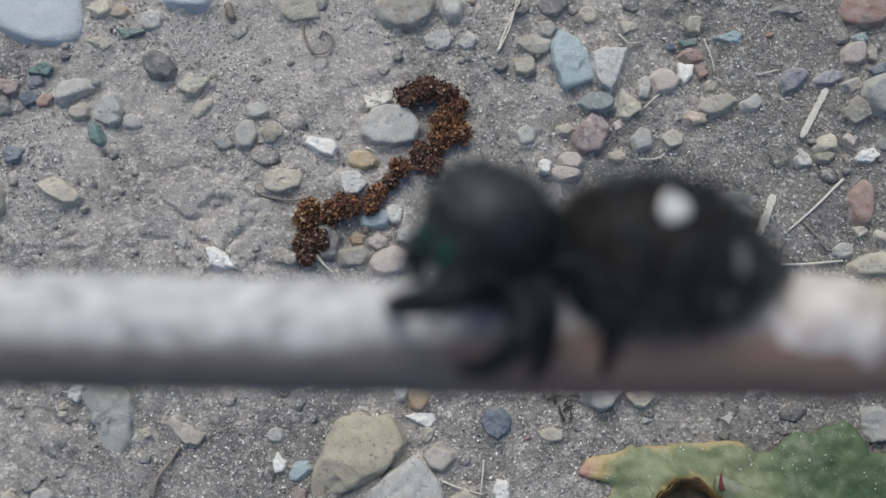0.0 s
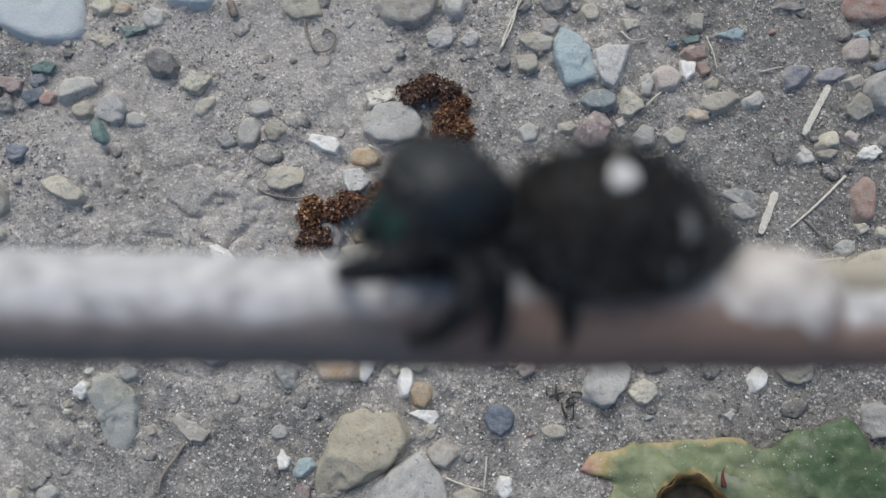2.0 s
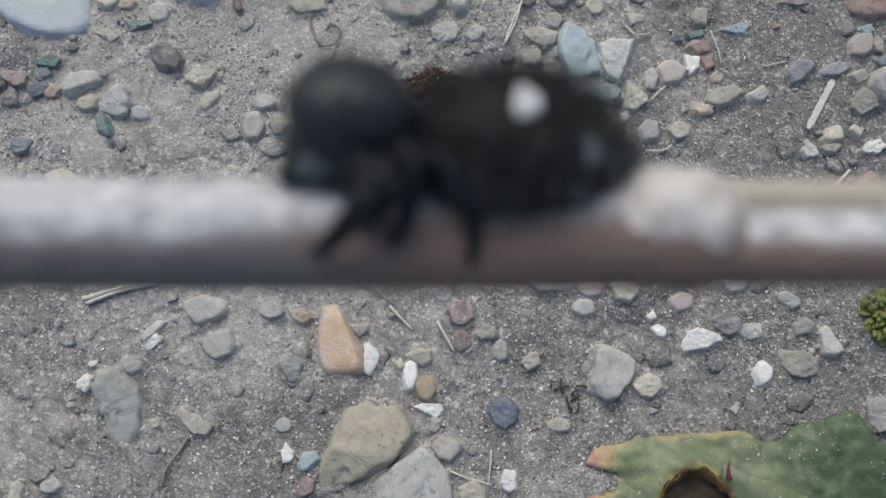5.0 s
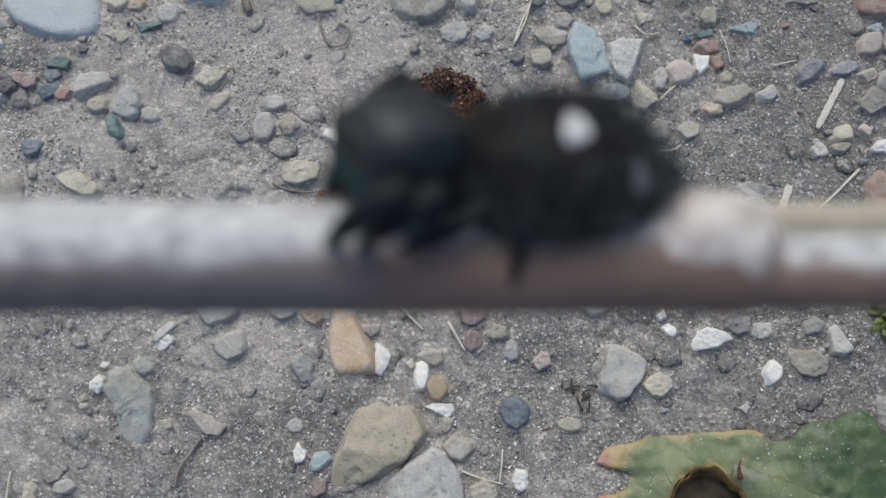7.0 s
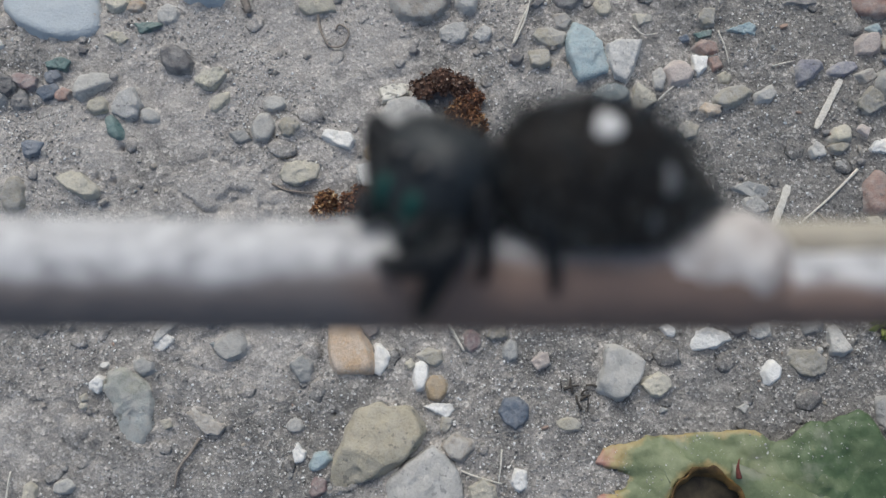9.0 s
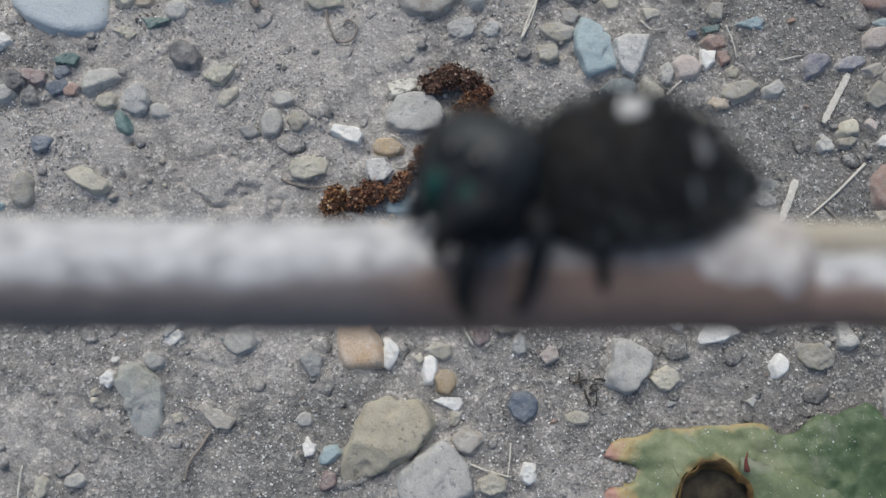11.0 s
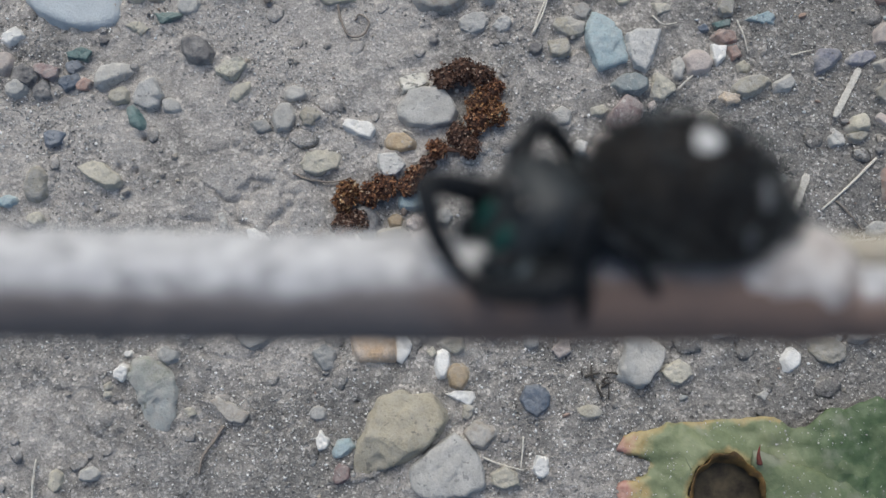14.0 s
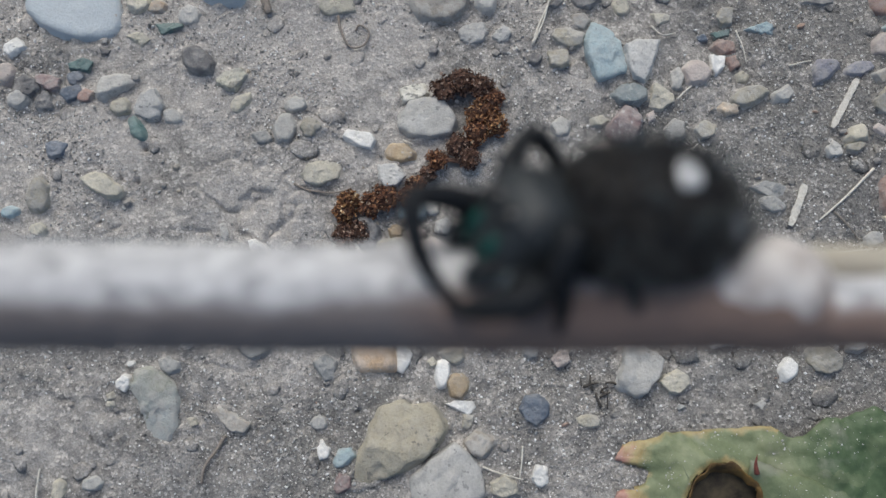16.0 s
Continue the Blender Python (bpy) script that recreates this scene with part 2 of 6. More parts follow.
def bark_material(name="weathered_bark", wear_shade=0.1, reach=0.5):
    """Weathered twig: white lichen-pale skin with grey streaks, worn through to brown bark along one flank, with the
    underside's shade in that colour too.
    """
    m, nodes, links, b = material(name, 0.7, 0, 0.35)
    where = coords(nodes)
    mp = nodes.new("ShaderNodeMapping")
    mp.inputs["Scale"].default_value = (0.6, 1.0, 1.0)
    links.new(where, mp.inputs["Vector"])
    blot = noise_tex(nodes, links, mp.outputs[0], 1500, 5, 0.6)
    skin = ramp(nodes, links, blot, [(0.33, (0.165, 0.16, 0.168)), (0.45, (0.43, 0.428, 0.44)), (0.62, (0.59, 0.59, 0.59))])
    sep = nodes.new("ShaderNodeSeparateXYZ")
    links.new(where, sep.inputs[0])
    # worn flank, its shade painted in with the brown: lower side, with a ragged edge
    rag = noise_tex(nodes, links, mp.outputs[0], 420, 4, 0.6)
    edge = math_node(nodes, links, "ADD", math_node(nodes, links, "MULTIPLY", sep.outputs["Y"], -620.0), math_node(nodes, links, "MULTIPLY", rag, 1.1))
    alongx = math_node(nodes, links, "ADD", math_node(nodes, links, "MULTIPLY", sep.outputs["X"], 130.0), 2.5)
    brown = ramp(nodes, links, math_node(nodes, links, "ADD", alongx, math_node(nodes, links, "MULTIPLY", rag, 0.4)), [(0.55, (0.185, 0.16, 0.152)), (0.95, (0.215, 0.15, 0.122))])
    # reaches higher from under the spider on; its shadow is part of the brown
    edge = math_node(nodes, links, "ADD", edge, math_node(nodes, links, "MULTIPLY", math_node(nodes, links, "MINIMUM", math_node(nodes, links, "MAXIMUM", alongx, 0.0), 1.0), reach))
    edge = math_node(nodes, links, "ADD", edge, wear_shade)
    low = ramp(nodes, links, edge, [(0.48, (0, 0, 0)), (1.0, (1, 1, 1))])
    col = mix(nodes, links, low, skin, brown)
    links.new(col, b.inputs["Base Color"])
    bump(nodes, links, b, blot, 0.5, 0.0002)
    return m


def plain_material(name, color, rough=0.5, metal=0.0, vary=0.3, scale=3000.0, specular=0.4):
    m, nodes, links, b = material(name, rough, metal, specular)
    n = noise_tex(nodes, links, coords(nodes), scale, 4, 0.6)
    lo, hi = tuple(c * (1 - vary) for c in color), tuple(c * (1 + vary) for c in color)
    links.new(ramp(nodes, links, n, [(0.3, lo), (0.7, hi)]), b.inputs["Base Color"])
    bump(nodes, links, b, n, 0.25, 0.0001)
    return m


def leaf_material():
    """Grey-green blade that deepens to one side, yellows along its rim and turns pink at its withering end."""
    m, nodes, links, b = material("turning_leaf", 0.5, 0, 0.4)
    where = coords(nodes)
    big = noise_tex(nodes, links, where, 60, 3, 0.6)
    fine = noise_tex(nodes, links, where, 420, 5, 0.65)
    cells = nodes.new("ShaderNodeTexVoronoi")
    cells.inputs["Scale"].default_value = 105.0
    links.new(where, cells.inputs["Vector"])
    tone = nodes.new("ShaderNodeSeparateColor")
    links.new(cells.outputs["Color"], tone.inputs[0])

    def attribute(name):
        n = nodes.new("ShaderNodeAttribute")
        n.attribute_name = name
        return n.outputs["Fac"]

    pale = ramp(nodes, links, fine, [(0.3, (0.15, 0.18, 0.095)), (0.7, (0.235, 0.262, 0.15))])
    deep = ramp(nodes, links, fine, [(0.3, (0.052, 0.085, 0.038)), (0.7, (0.10, 0.148, 0.072))])
    shift = math_node(nodes, links, "ADD", math_node(nodes, links, "MULTIPLY", tone.outputs[0], 0.5), math_node(nodes, links, "SUBTRACT", big, 0.76))
    col = mix(nodes, links, ramp(nodes, links, math_node(nodes, links, "ADD", attribute("deep"), shift), [(0.0, (0, 0, 0)), (1.0, (1, 1, 1))]), pale, deep)
    worn = noise_tex(nodes, links, where, 95, 4, 0.6)
    col = mix(nodes, links, ramp(nodes, links, worn, [(0.56, (0, 0, 0)), (0.68, (0.55, 0.55, 0.55))]), col, (0.27, 0.27, 0.225))
    yellow = ramp(nodes, links, fine, [(0.3, (0.34, 0.24, 0.10)), (0.7, (0.42, 0.36, 0.19))])
    rag = noise_tex(nodes, links, where, 150, 4, 0.6)
    edge = math_node(nodes, links, "ADD", attribute("rim"), math_node(nodes, links, "MULTIPLY", math_node(nodes, links, "SUBTRACT", rag, 0.5), 2.4))
    col = mix(nodes, links, ramp(nodes, links, edge, [(0.45, (0, 0, 0)), (0.95, (0.85, 0.85, 0.85))]), col, yellow)
    turn = math_node(nodes, links, "ADD", attribute("turned"), math_node(nodes, links, "MULTIPLY", math_node(nodes, links, "SUBTRACT", rag, 0.5), 1.3))
    col = mix(nodes, links, ramp(nodes, links, turn, [(0.3, (0, 0, 0)), (0.6, (1, 1, 1))]), col, yellow)
    pink = ramp(nodes, links, fine, [(0.3, (0.34, 0.14, 0.11)), (0.7, (0.50, 0.33, 0.27))])
    col = mix(nodes, links, ramp(nodes, links, turn, [(0.72, (0, 0, 0)), (0.95, (1, 1, 1))]), col, pink)
    spots = noise_tex(nodes, links, where, 900, 2, 0.5)
    col = mix(nodes, links, ramp(nodes, links, spots, [(0.68, (0, 0, 0)), (0.72, (0.6, 0.6, 0.6))]), col, (0.42, 0.40, 0.36))
    links.new(col, b.inputs["Base Color"])
    both = math_node(nodes, links, "ADD", fine, math_node(nodes, links, "MULTIPLY", cells.outputs["Distance"], 0.9))
    bump(nodes, links, b, both, 0.6, 0.0006)
    return m


GRIT = island_material("pale_grit", [(0.0, (0.22, 0.215, 0.2)), (0.4, (0.42, 0.41, 0.39)), (0.8, (0.62, 0.61, 0.59)), (1.0, (0.75, 0.74, 0.72))])
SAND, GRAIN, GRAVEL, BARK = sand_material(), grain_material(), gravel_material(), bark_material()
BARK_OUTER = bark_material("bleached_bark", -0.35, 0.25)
LEAF = leaf_material()
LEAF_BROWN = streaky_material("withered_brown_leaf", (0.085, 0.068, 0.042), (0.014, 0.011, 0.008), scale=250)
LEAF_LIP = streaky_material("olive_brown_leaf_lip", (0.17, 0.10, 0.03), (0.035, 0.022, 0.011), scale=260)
LEAF_RED = streaky_material("red_leaf_tip", (0.20, 0.06, 0.045), (0.09, 0.03, 0.025), scale=500)
VEIN = streaky_material("pale_leaf_vein", (0.22, 0.25, 0.16), (0.15, 0.18, 0.11), scale=500)
WEED = streaky_material("fresh_green_weed", (0.19, 0.22, 0.055), (0.11, 0.14, 0.04), scale=500)
STRAW = streaky_material("bleached_straw", (0.70, 0.67, 0.60), (0.48, 0.44, 0.37), scale=1500)
ROOT = streaky_material("dry_root", (0.30, 0.26, 0.22), (0.17, 0.14, 0.12), scale=1500)
DARK_BARK = streaky_material("rotten_bark", (0.075, 0.065, 0.055), (0.03, 0.027, 0.024), scale=1500)
CATKIN = island_material("rust_brown_scales", [(0.0, (0.08, 0.036, 0.024)), (0.4, (0.15, 0.068, 0.04)), (0.75, (0.26, 0.12, 0.06)), (0.93, (0.38, 0.20, 0.10)), (1.0, (0.50, 0.4, 0.28))])
CATKIN_OCHRE = island_material("ochre_brown_scales", [(0.0, (0.09, 0.04, 0.022)), (0.4, (0.18, 0.082, 0.04)), (0.75, (0.29, 0.145, 0.064)), (0.93, (0.42, 0.25, 0.115)), (1.0, (0.62, 0.5, 0.33))])
DARK_BROWN = streaky_material("dark_catkin_core", (0.09, 0.042, 0.024), (0.03, 0.016, 0.011), scale=900)
CATKIN_DARK = island_material("dark_brown_scales", [(0.0, (0.04, 0.024, 0.02)), (0.5, (0.12, 0.066, 0.046)), (0.85, (0.21, 0.12, 0.085)), (1.0, (0.38, 0.3, 0.24))])
TAN_WOOD = streaky_material("bare_tan_wood", (0.46, 0.42, 0.34), (0.34, 0.30, 0.24), (0.3, 1, 1), 900)
NODE_WOOD = streaky_material("knotty_pale_bark", (0.66, 0.63, 0.60), (0.30, 0.25, 0.225), (1, 1, 1), 900)
BLACK = plain_material("black_cuticle", (0.0115, 0.0130, 0.0155), 0.55, 0.0, 0.4, 3000, 0.2)
CARAPACE = plain_material("slate_black_carapace", (0.021, 0.0255, 0.029), 0.5, 0.0, 0.4, 1500, 0.4)
ABDOMEN = plain_material("brown_black_velvet", (0.0145, 0.0132, 0.0126), 0.7, 0.0, 0.5, 1200, 0.2)
HAIR = island_material("dark_grey_hair", [(0.0, (0.009, 0.009, 0.01)), (0.5, (0.024, 0.0235, 0.023)), (0.85, (0.055, 0.053, 0.05)), (1.0, (0.13, 0.125, 0.118))])
GREY_HAIR = plain_material("grey_white_hair", (0.085, 0.105, 0.118), 0.75)
SPOT = plain_material("white_scales", (0.68, 0.68, 0.68), 0.8, 0.0, 0.08)
SPOT_DIM = plain_material("greyish_scales", (0.24, 0.24, 0.25), 0.8, 0.0, 0.12)
TEAL = plain_material("iridescent_green", (0.011, 0.075, 0.064), 0.4, 0.5, 0.3)
EYE = plain_material("glossy_black_eye", (0.006, 0.006, 0.008), 0.06, 0.0, 0.1, 3000, 0.6)


# ---- mesh helpers ----
def mesh_from(name, verts, faces, mat, smooth=True):
    me = bpy.data.meshes.new(name)
    me.from_pydata([tuple(v) for v in verts], [], faces)
    me.materials.append(mat)
    if smooth:
        me.polygons.foreach_set("use_smooth", [True] * len(me.polygons))
    me.update()
    return me


def part(name, me, parent, label="", at=None):
    ob = new(name, me)
    ob.parent = parent
    if at is not None:
        ob.matrix_basis = at
    if label:
        ob["label"] = label
    return ob


_ico = {}


def ico(level):
    if level not in _ico:
        bm = bmesh.new()
        bmesh.ops.create_icosphere(bm, subdivisions=level, radius=1.0)
        _ico[level] = (np.array([v.co[:] for v in bm.verts]), [[v.index for v in f.verts] for f in bm.faces])
        bm.free()
    return _ico[level]


def wobble(d, freq, seed):
    return np.array([noise.noise(Vector((x * freq + seed, y * freq - seed, z * freq + 2 * seed))) for x, y, z in d])


def tube(points, radii, sides=8, close=True):
    """Verts and faces of a tapered tube along points."""
    pts = [Vector(p) for p in points]
    verts, faces = [], []
    up = Vector((0.13, 0.21, 0.97))
    for i, p in enumerate(pts):
        t = (pts[min(i + 1, len(pts) - 1)] - pts[max(i - 1, 0)]).normalized()
        a = t.cross(up)
        a = a.normalized() if a.length > 1e-6 else t.orthogonal().normalized()
        b = t.cross(a)
        for k in range(sides):
            w = 2 * math.pi * k / sides
            verts.append(p + (a * math.cos(w) + b * math.sin(w)) * radii[i])
    for i in range(len(pts) - 1):
        for k in range(sides):
            j = (k + 1) % sides
            faces.append([i * sides + k, i * sides + j, (i + 1) * sides + j, (i + 1) * sides + k])
    if close:
        faces.append(list(range(sides))[::-1])
        faces.append([(len(pts) - 1) * sides + k for k in range(sides)])
    return verts, faces


def smooth_line(points, steps=6):
    """A Catmull-Rom line through the points."""
    p = [Vector(q) for q in points]
    p = [2 * p[0] - p[1]] + p + [2 * p[-1] - p[-2]]
    out = []
    for i in range(1, len(p) - 2):
        for s in range(steps):
            t = s / steps
            out.append(0.5 * (2 * p[i] + (p[i + 1] - p[i - 1]) * t + (2 * p[i - 1] - 5 * p[i] + 4 * p[i + 1] - p[i + 2]) * t * t + (3 * p[i] - p[i - 1] - 3 * p[i + 1] + p[i + 2]) * t ** 3))
    return out + [p[-2]]


def join(pieces):
    verts, faces = [], []
    for v, f in pieces:
        n = len(verts)
        verts += [tuple(q) for q in v]
        faces += [[n + i for i in g] for g in f]
    return verts, faces


# ---- ground ----
BORE_HOLES = [(-53.1, 48.6), (-112.0, -33.9), (-33.2, -46.2), (-106.0, 5.8), (-93.9, 26.4), (-100.3, 18.0), (-95.4, 17.0)]


def ground_height(x, y):
    """Height of the sand in metres: shallow dips, crusted lumps, cracks in the crust, loose grit."""
    v = Vector((x, y, 0))
    h = 1.8 * noise.noise(v * 22) + 1.2 * noise.noise(v * 60 + Vector((3, 1, 0)))
    lump = noise.noise(v * 150 + Vector((7, 2, 1)))
    h += 1.1 * lump * abs(lump) + 0.32 * noise.noise(v * 330)
    h += 0.22 * noise.noise(v * 900)
    # the crust is cracked in patches, most of all in one broken spot
    broken = 1.3 * math.exp(-((x + 0.064) ** 2 + (y - 0.006) ** 2) / 0.017 ** 2) + max(0.0, noise.noise(v * 35 + Vector((1, 8, 4))) - 0.12)
    if broken > 0.05:
        line = noise.noise(v * 95 + Vector((4, 9, 2))) + 0.35 * noise.noise(v * 260)
        h += min(1.0, broken) * (1.2 * noise.noise(v * 70 + Vector((2, 2, 8))) - 1.5 * math.exp(-(line / 0.09) ** 2))
    for hx, hy in BORE_HOLES:
        d2 = (x / MM - hx) ** 2 + (y / MM - hy) ** 2
        if d2 < 9:
            h -= 2.4 * math.exp(-d2 / 0.5)
    return h * MM


# ---- pebbles ----
pebble_count = [0]
FEET = []


def pebble(stone, x, y, length, width, height, shape, label, facets=(), turn=0, slopes=()):
    """One stone, sunk in the sand to its widest girth and cut by flat sides (degrees, mm from its middle). Sizes in mm."""
    pebble_count[0] += 1
    k0 = pebble_count[0]
    rng = random.Random(k0 * 7 + 1)
    d, faces = ico(5 if length > 7 else 4 if length > 2.5 else 3)
    smooth_one = shape == "r"
    if not facets:
        sides = 9 if smooth_one else 6
        facets = []
        for k in range(sides):
            w = 360 * (k + rng.uniform(-0.3, 0.3)) / sides
            v = radians(w - turn)
            facets.append((w, math.hypot(length / 2 * math.cos(v), width / 2 * math.sin(v)) * rng.uniform(0.88, 1.02)))
    sharp = rng.uniform(13, 19) if smooth_one else rng.uniform(44, 64)
    top = height * 0.8
    cuts = []
    for w, o in facets:
        n = Vector((math.cos(radians(w)), math.sin(radians(w)), rng.uniform(0.25, 0.55) if smooth_one else rng.uniform(0.08, 0.4)))
        cuts.append((n, o * (1.05 if smooth_one else 1.015)))
    # one or two broad top faces, and chamfers where the stone has been knocked
    lean = 0.08 if smooth_one else 0.14
    for k in range(1 if smooth_one else 2):
        cuts.append((Vector((rng.gauss(0, lean), rng.gauss(0, lean), 1)), top * rng.uniform(0.9, 1.1)))
    for k in range(rng.randint(1, 3) if smooth_one else rng.randint(0, 2)):
        w = rng.uniform(0, 6.283)
        reach = 0.5 * math.hypot(length * math.cos(w), width * math.sin(w))
        n = Vector((math.cos(w) * top, math.sin(w) * top, reach * rng.uniform(0.5, 1.0)))
        cuts.append((n, n.normalized().z * top + rng.uniform(0.6, 0.9) * reach * math.hypot(n.normalized().x, n.normalized().y)))
    for w, o, rise in slopes:
        # a broken face that falls away from the top along a line o mm from the middle
        n = Vector((math.cos(radians(w)) * rise, math.sin(radians(w)) * rise, 1)).normalized()
        cuts.append((n, n.z * top + o * math.hypot(n.x, n.y)))
    cuts.append((Vector((0, 0, -1)), 0.5 * top + 0.6))
    total = np.zeros(len(d))
    for n, reach in cuts:
        total = total + np.maximum(d @ np.array(n.normalized()[:]) / reach, 1e-4) ** sharp
    r = total ** (-1 / sharp)
    seed = k0 * 1.7
    size = 0.5 * (length + width)
    at = d * r[:, None]
    rough = 1.0 if not smooth_one else 0.35 if stone in ("wh", "bg", "pe", "pk", "ye") else 0.7
    # dents, chips and a rough skin, in mm
    lift = rough * (0.035 * size * wobble(at, 2.2 / size, seed) + 0.03 * size * wobble(at, 6.0 / size, seed) + 0.16 * wobble(at, 1.1, seed) + 0.07 * wobble(at, 2.7, seed))
    if not smooth_one:
        lift = lift - 0.16 * size * np.maximum(0, wobble(at, 3.4 / size, seed + 9) - 0.34)
    v = (at + d * lift[:, None]) * MM
    ob = new("pebble", mesh_from("pebble", v.tolist(), faces, STONE[stone]))
    around = [ground_height((x + 0.3 * length * c) * MM, (y + 0.3 * width * s) * MM) for c, s in ((0, 0), (1, 0), (0, 1), (-1, 0), (0, -1))]
    ob.location = (x * MM, y * MM, max(around) - 0.2 * top * MM)
    FEET.append((x, y, length, width, [(math.cos(radians(w)), math.sin(radians(w)), o) for w, o in facets], rng.random()))
    return tagged(ob, label, "pebble", "pebbles on the sand")


pebble("te", -88.5, 61.5, 8.1, 3.9, 2.0, "a", "medium angular teal-green pebble half sunk in grey sand", ((-149, 2.5), (-65, 1.0), (4, 4.1), (90, 2.0)))
pebble("cr", -97.4, 58.4, 7.8, 4.2, 1.8, "a", "medium angular cream pebble half sunk in grey sand", ((-125, 0.9), (-124, 0.9), (-45, 2.6), (50, 2.7), (95, 2.0)))
pebble("dk", -79.7, 52.4, 9.6, 9.1, 4.0, "r", "rounded dark grey pebble with a matt surface lying on sand", ((-174, 4.5), (-150, 4.2), (-107, 4.1), (-78, 4.6), (-15, 4.8), (38, 3.4), (43, 3.4), (80, 4.0), (133, 5.4)))
pebble("ve", -69.9, 46.6, 9.4, 7.3, 3.4, "a", "cream pebble with raised pale veins lying on sand", ((-171, 4.6), (-125, 3.7), (-97, 3.5), (-36, 3.1), (39, 4.4), (100, 3.1), (133, 3.4)))
pebble("cr", -67.3, 39.9, 5.7, 5.9, 2.1, "r", "small rounded cream pebble half sunk in grey sand", ((-177, 2.8), (-100, 2.9), (-44, 2.0), (0, 2.8), (106, 2.1), (133, 1.9)))
pebble("dk", -106.4, 55.0, 3.4, 2.2, 1.4, "a", "small angular dark grey pebble half sunk in grey sand", ((-163, 1.3), (-86, 1.0), (-21, 1.4), (79, 0.7)))
pebble("te", -112.9, 51.1, 7.1, 4.2, 1.8, "a", "medium angular teal-green pebble half sunk in grey sand", ((-167, 3.4), (-94, 2.0), (-25, 2.9), (68, 2.0), (114, 1.8)))
pebble("nv", -114.3, 47.0, 5.3, 4.8, 2.0, "a", "small angular dark blue pebble half sunk in grey sand", ((-166, 2.2), (-120, 2.1), (-43, 1.7), (36, 2.4), (102, 2.1)))
pebble("lg", -103.2, 44.3, 10.0, 7.8, 3.4, "r", "medium rounded light grey pebble half sunk in grey sand", ((-175, 5.0), (-117, 4.6), (-65, 2.5), (-49, 2.6), (11, 5.1), (83, 3.9), (102, 3.7), (154, 4.4)))
pebble("cr", -101.2, 38.8, 6.1, 5.6, 2.7, "r", "small rounded cream pebble half sunk in grey sand", ((-121, 2.7), (-74, 2.5), (-5, 2.9), (51, 2.8), (111, 2.3), (169, 2.7)))
pebble("wg", -93.1, 39.3, 8.9, 9.6, 3.5, "a", "medium angular pale grey pebble half sunk in grey sand", ((-167, 4.6), (-114, 4.3), (-67, 4.4), (-22, 4.2), (26, 3.9), (112, 3.7), (150, 3.4)))
pebble("lg", -86.5, 36.0, 5.7, 4.6, 1.9, "r", "small rounded light grey pebble half sunk in grey sand", ((-163, 2.3), (-102, 2.1), (-67, 2.3), (11, 2.5), (63, 1.9), (107, 2.3)))
pebble("te", -96.3, 32.5, 5.4, 7.5, 2.6, "r", "smooth teal-green oblong pebble lying on sand", ((-165, 2.1), (-126, 2.5), (-85, 3.8), (-5, 2.9), (26, 1.7), (46, 2.1), (131, 3.4)))
pebble("rd", -111.4, 42.0, 5.5, 4.1, 1.8, "a", "small angular reddish brown pebble half sunk in grey sand", ((-144, 2.0), (-82, 1.9), (-27, 2.0), (65, 2.0), (119, 1.7)))
pebble("cr", -40.2, 69.7, 10.8, 8.1, 2.9, "a", "medium angular cream pebble half sunk in grey sand", ((-127, 4.9), (-92, 4.0), (-79, 4.2), (17, 4.2), (17, 4.2), (86, 3.9), (138, 4.5), (169, 4.9)))
pebble("br", -10.6, 68.6, 17.2, 10.3, 3.8, "r", "large rounded brownish grey pebble half sunk in grey sand", ((-156, 6.9), (-120, 5.8), (-92, 5.1), (-64, 5.8), (-25, 7.1), (29, 8.4), (90, 5.2), (137, 8.1)))
pebble("wg", -1.3, 59.8, 8.6, 6.6, 2.7, "a", "medium angular pale grey pebble half sunk in grey sand", ((-172, 4.1), (-109, 3.4), (-76, 3.0), (-27, 3.7), (23, 4.1), (99, 2.8), (128, 3.5)))
pebble("sp", -18.2, 41.9, 8.7, 6.6, 3.1, "a", "white stone with a dark hollow lying on sand", ((-172, 4.0), (-82, 2.8), (-61, 2.4), (15, 4.1), (94, 3.1), (106, 3.2)))
pebble("lg", -14.3, 34.7, 17.2, 13.1, 4.7, "a", "large pale grey stone with a flat top lying on sand", ((-174, 8.5), (-127, 7.3), (-97, 6.4), (-78, 6.6), (-22, 8.2), (35, 6.7), (80, 6.4), (106, 6.4), (144, 7.3)))
pebble("dk", -12.8, 54.6, 3.3, 3.4, 1.7, "r", "small rounded dark grey pebble half sunk in grey sand", ((-166, 1.5), (-100, 1.5), (-25, 1.4), (55, 1.2), (125, 1.5)))
pebble("lg", -54.6, 32.2, 6.9, 8.1, 2.8, "r", "medium rounded light grey pebble half sunk in light grey sand", ((-164, 3.2), (-85, 3.9), (-23, 3.1), (28, 3.2), (99, 3.8), (152, 3.2)))
pebble("tn", -47.0, 32.5, 6.8, 6.5, 2.8, "a", "medium angular tan pebble half sunk in grey sand", ((-157, 3.1), (-90, 3.3), (-51, 2.8), (23, 2.8), (62, 2.2), (150, 2.9)))
pebble("wh", -33.6, 28.5, 9.5, 6.5, 2.8, "a", "smooth flat white quartz chip lying on sand", ((-124, 2.0), (-108, 2.0), (-22, 4.5), (33, 3.8), (79, 2.5), (149, 4.5)))
pebble("ye", -22.2, 24.8, 8.4, 5.5, 2.6, "r", "smooth ochre oval pebble lying on sand", ((-163, 3.8), (-113, 2.6), (-78, 2.7), (-10, 4.1), (51, 3.0), (90, 2.7), (137, 3.7)))
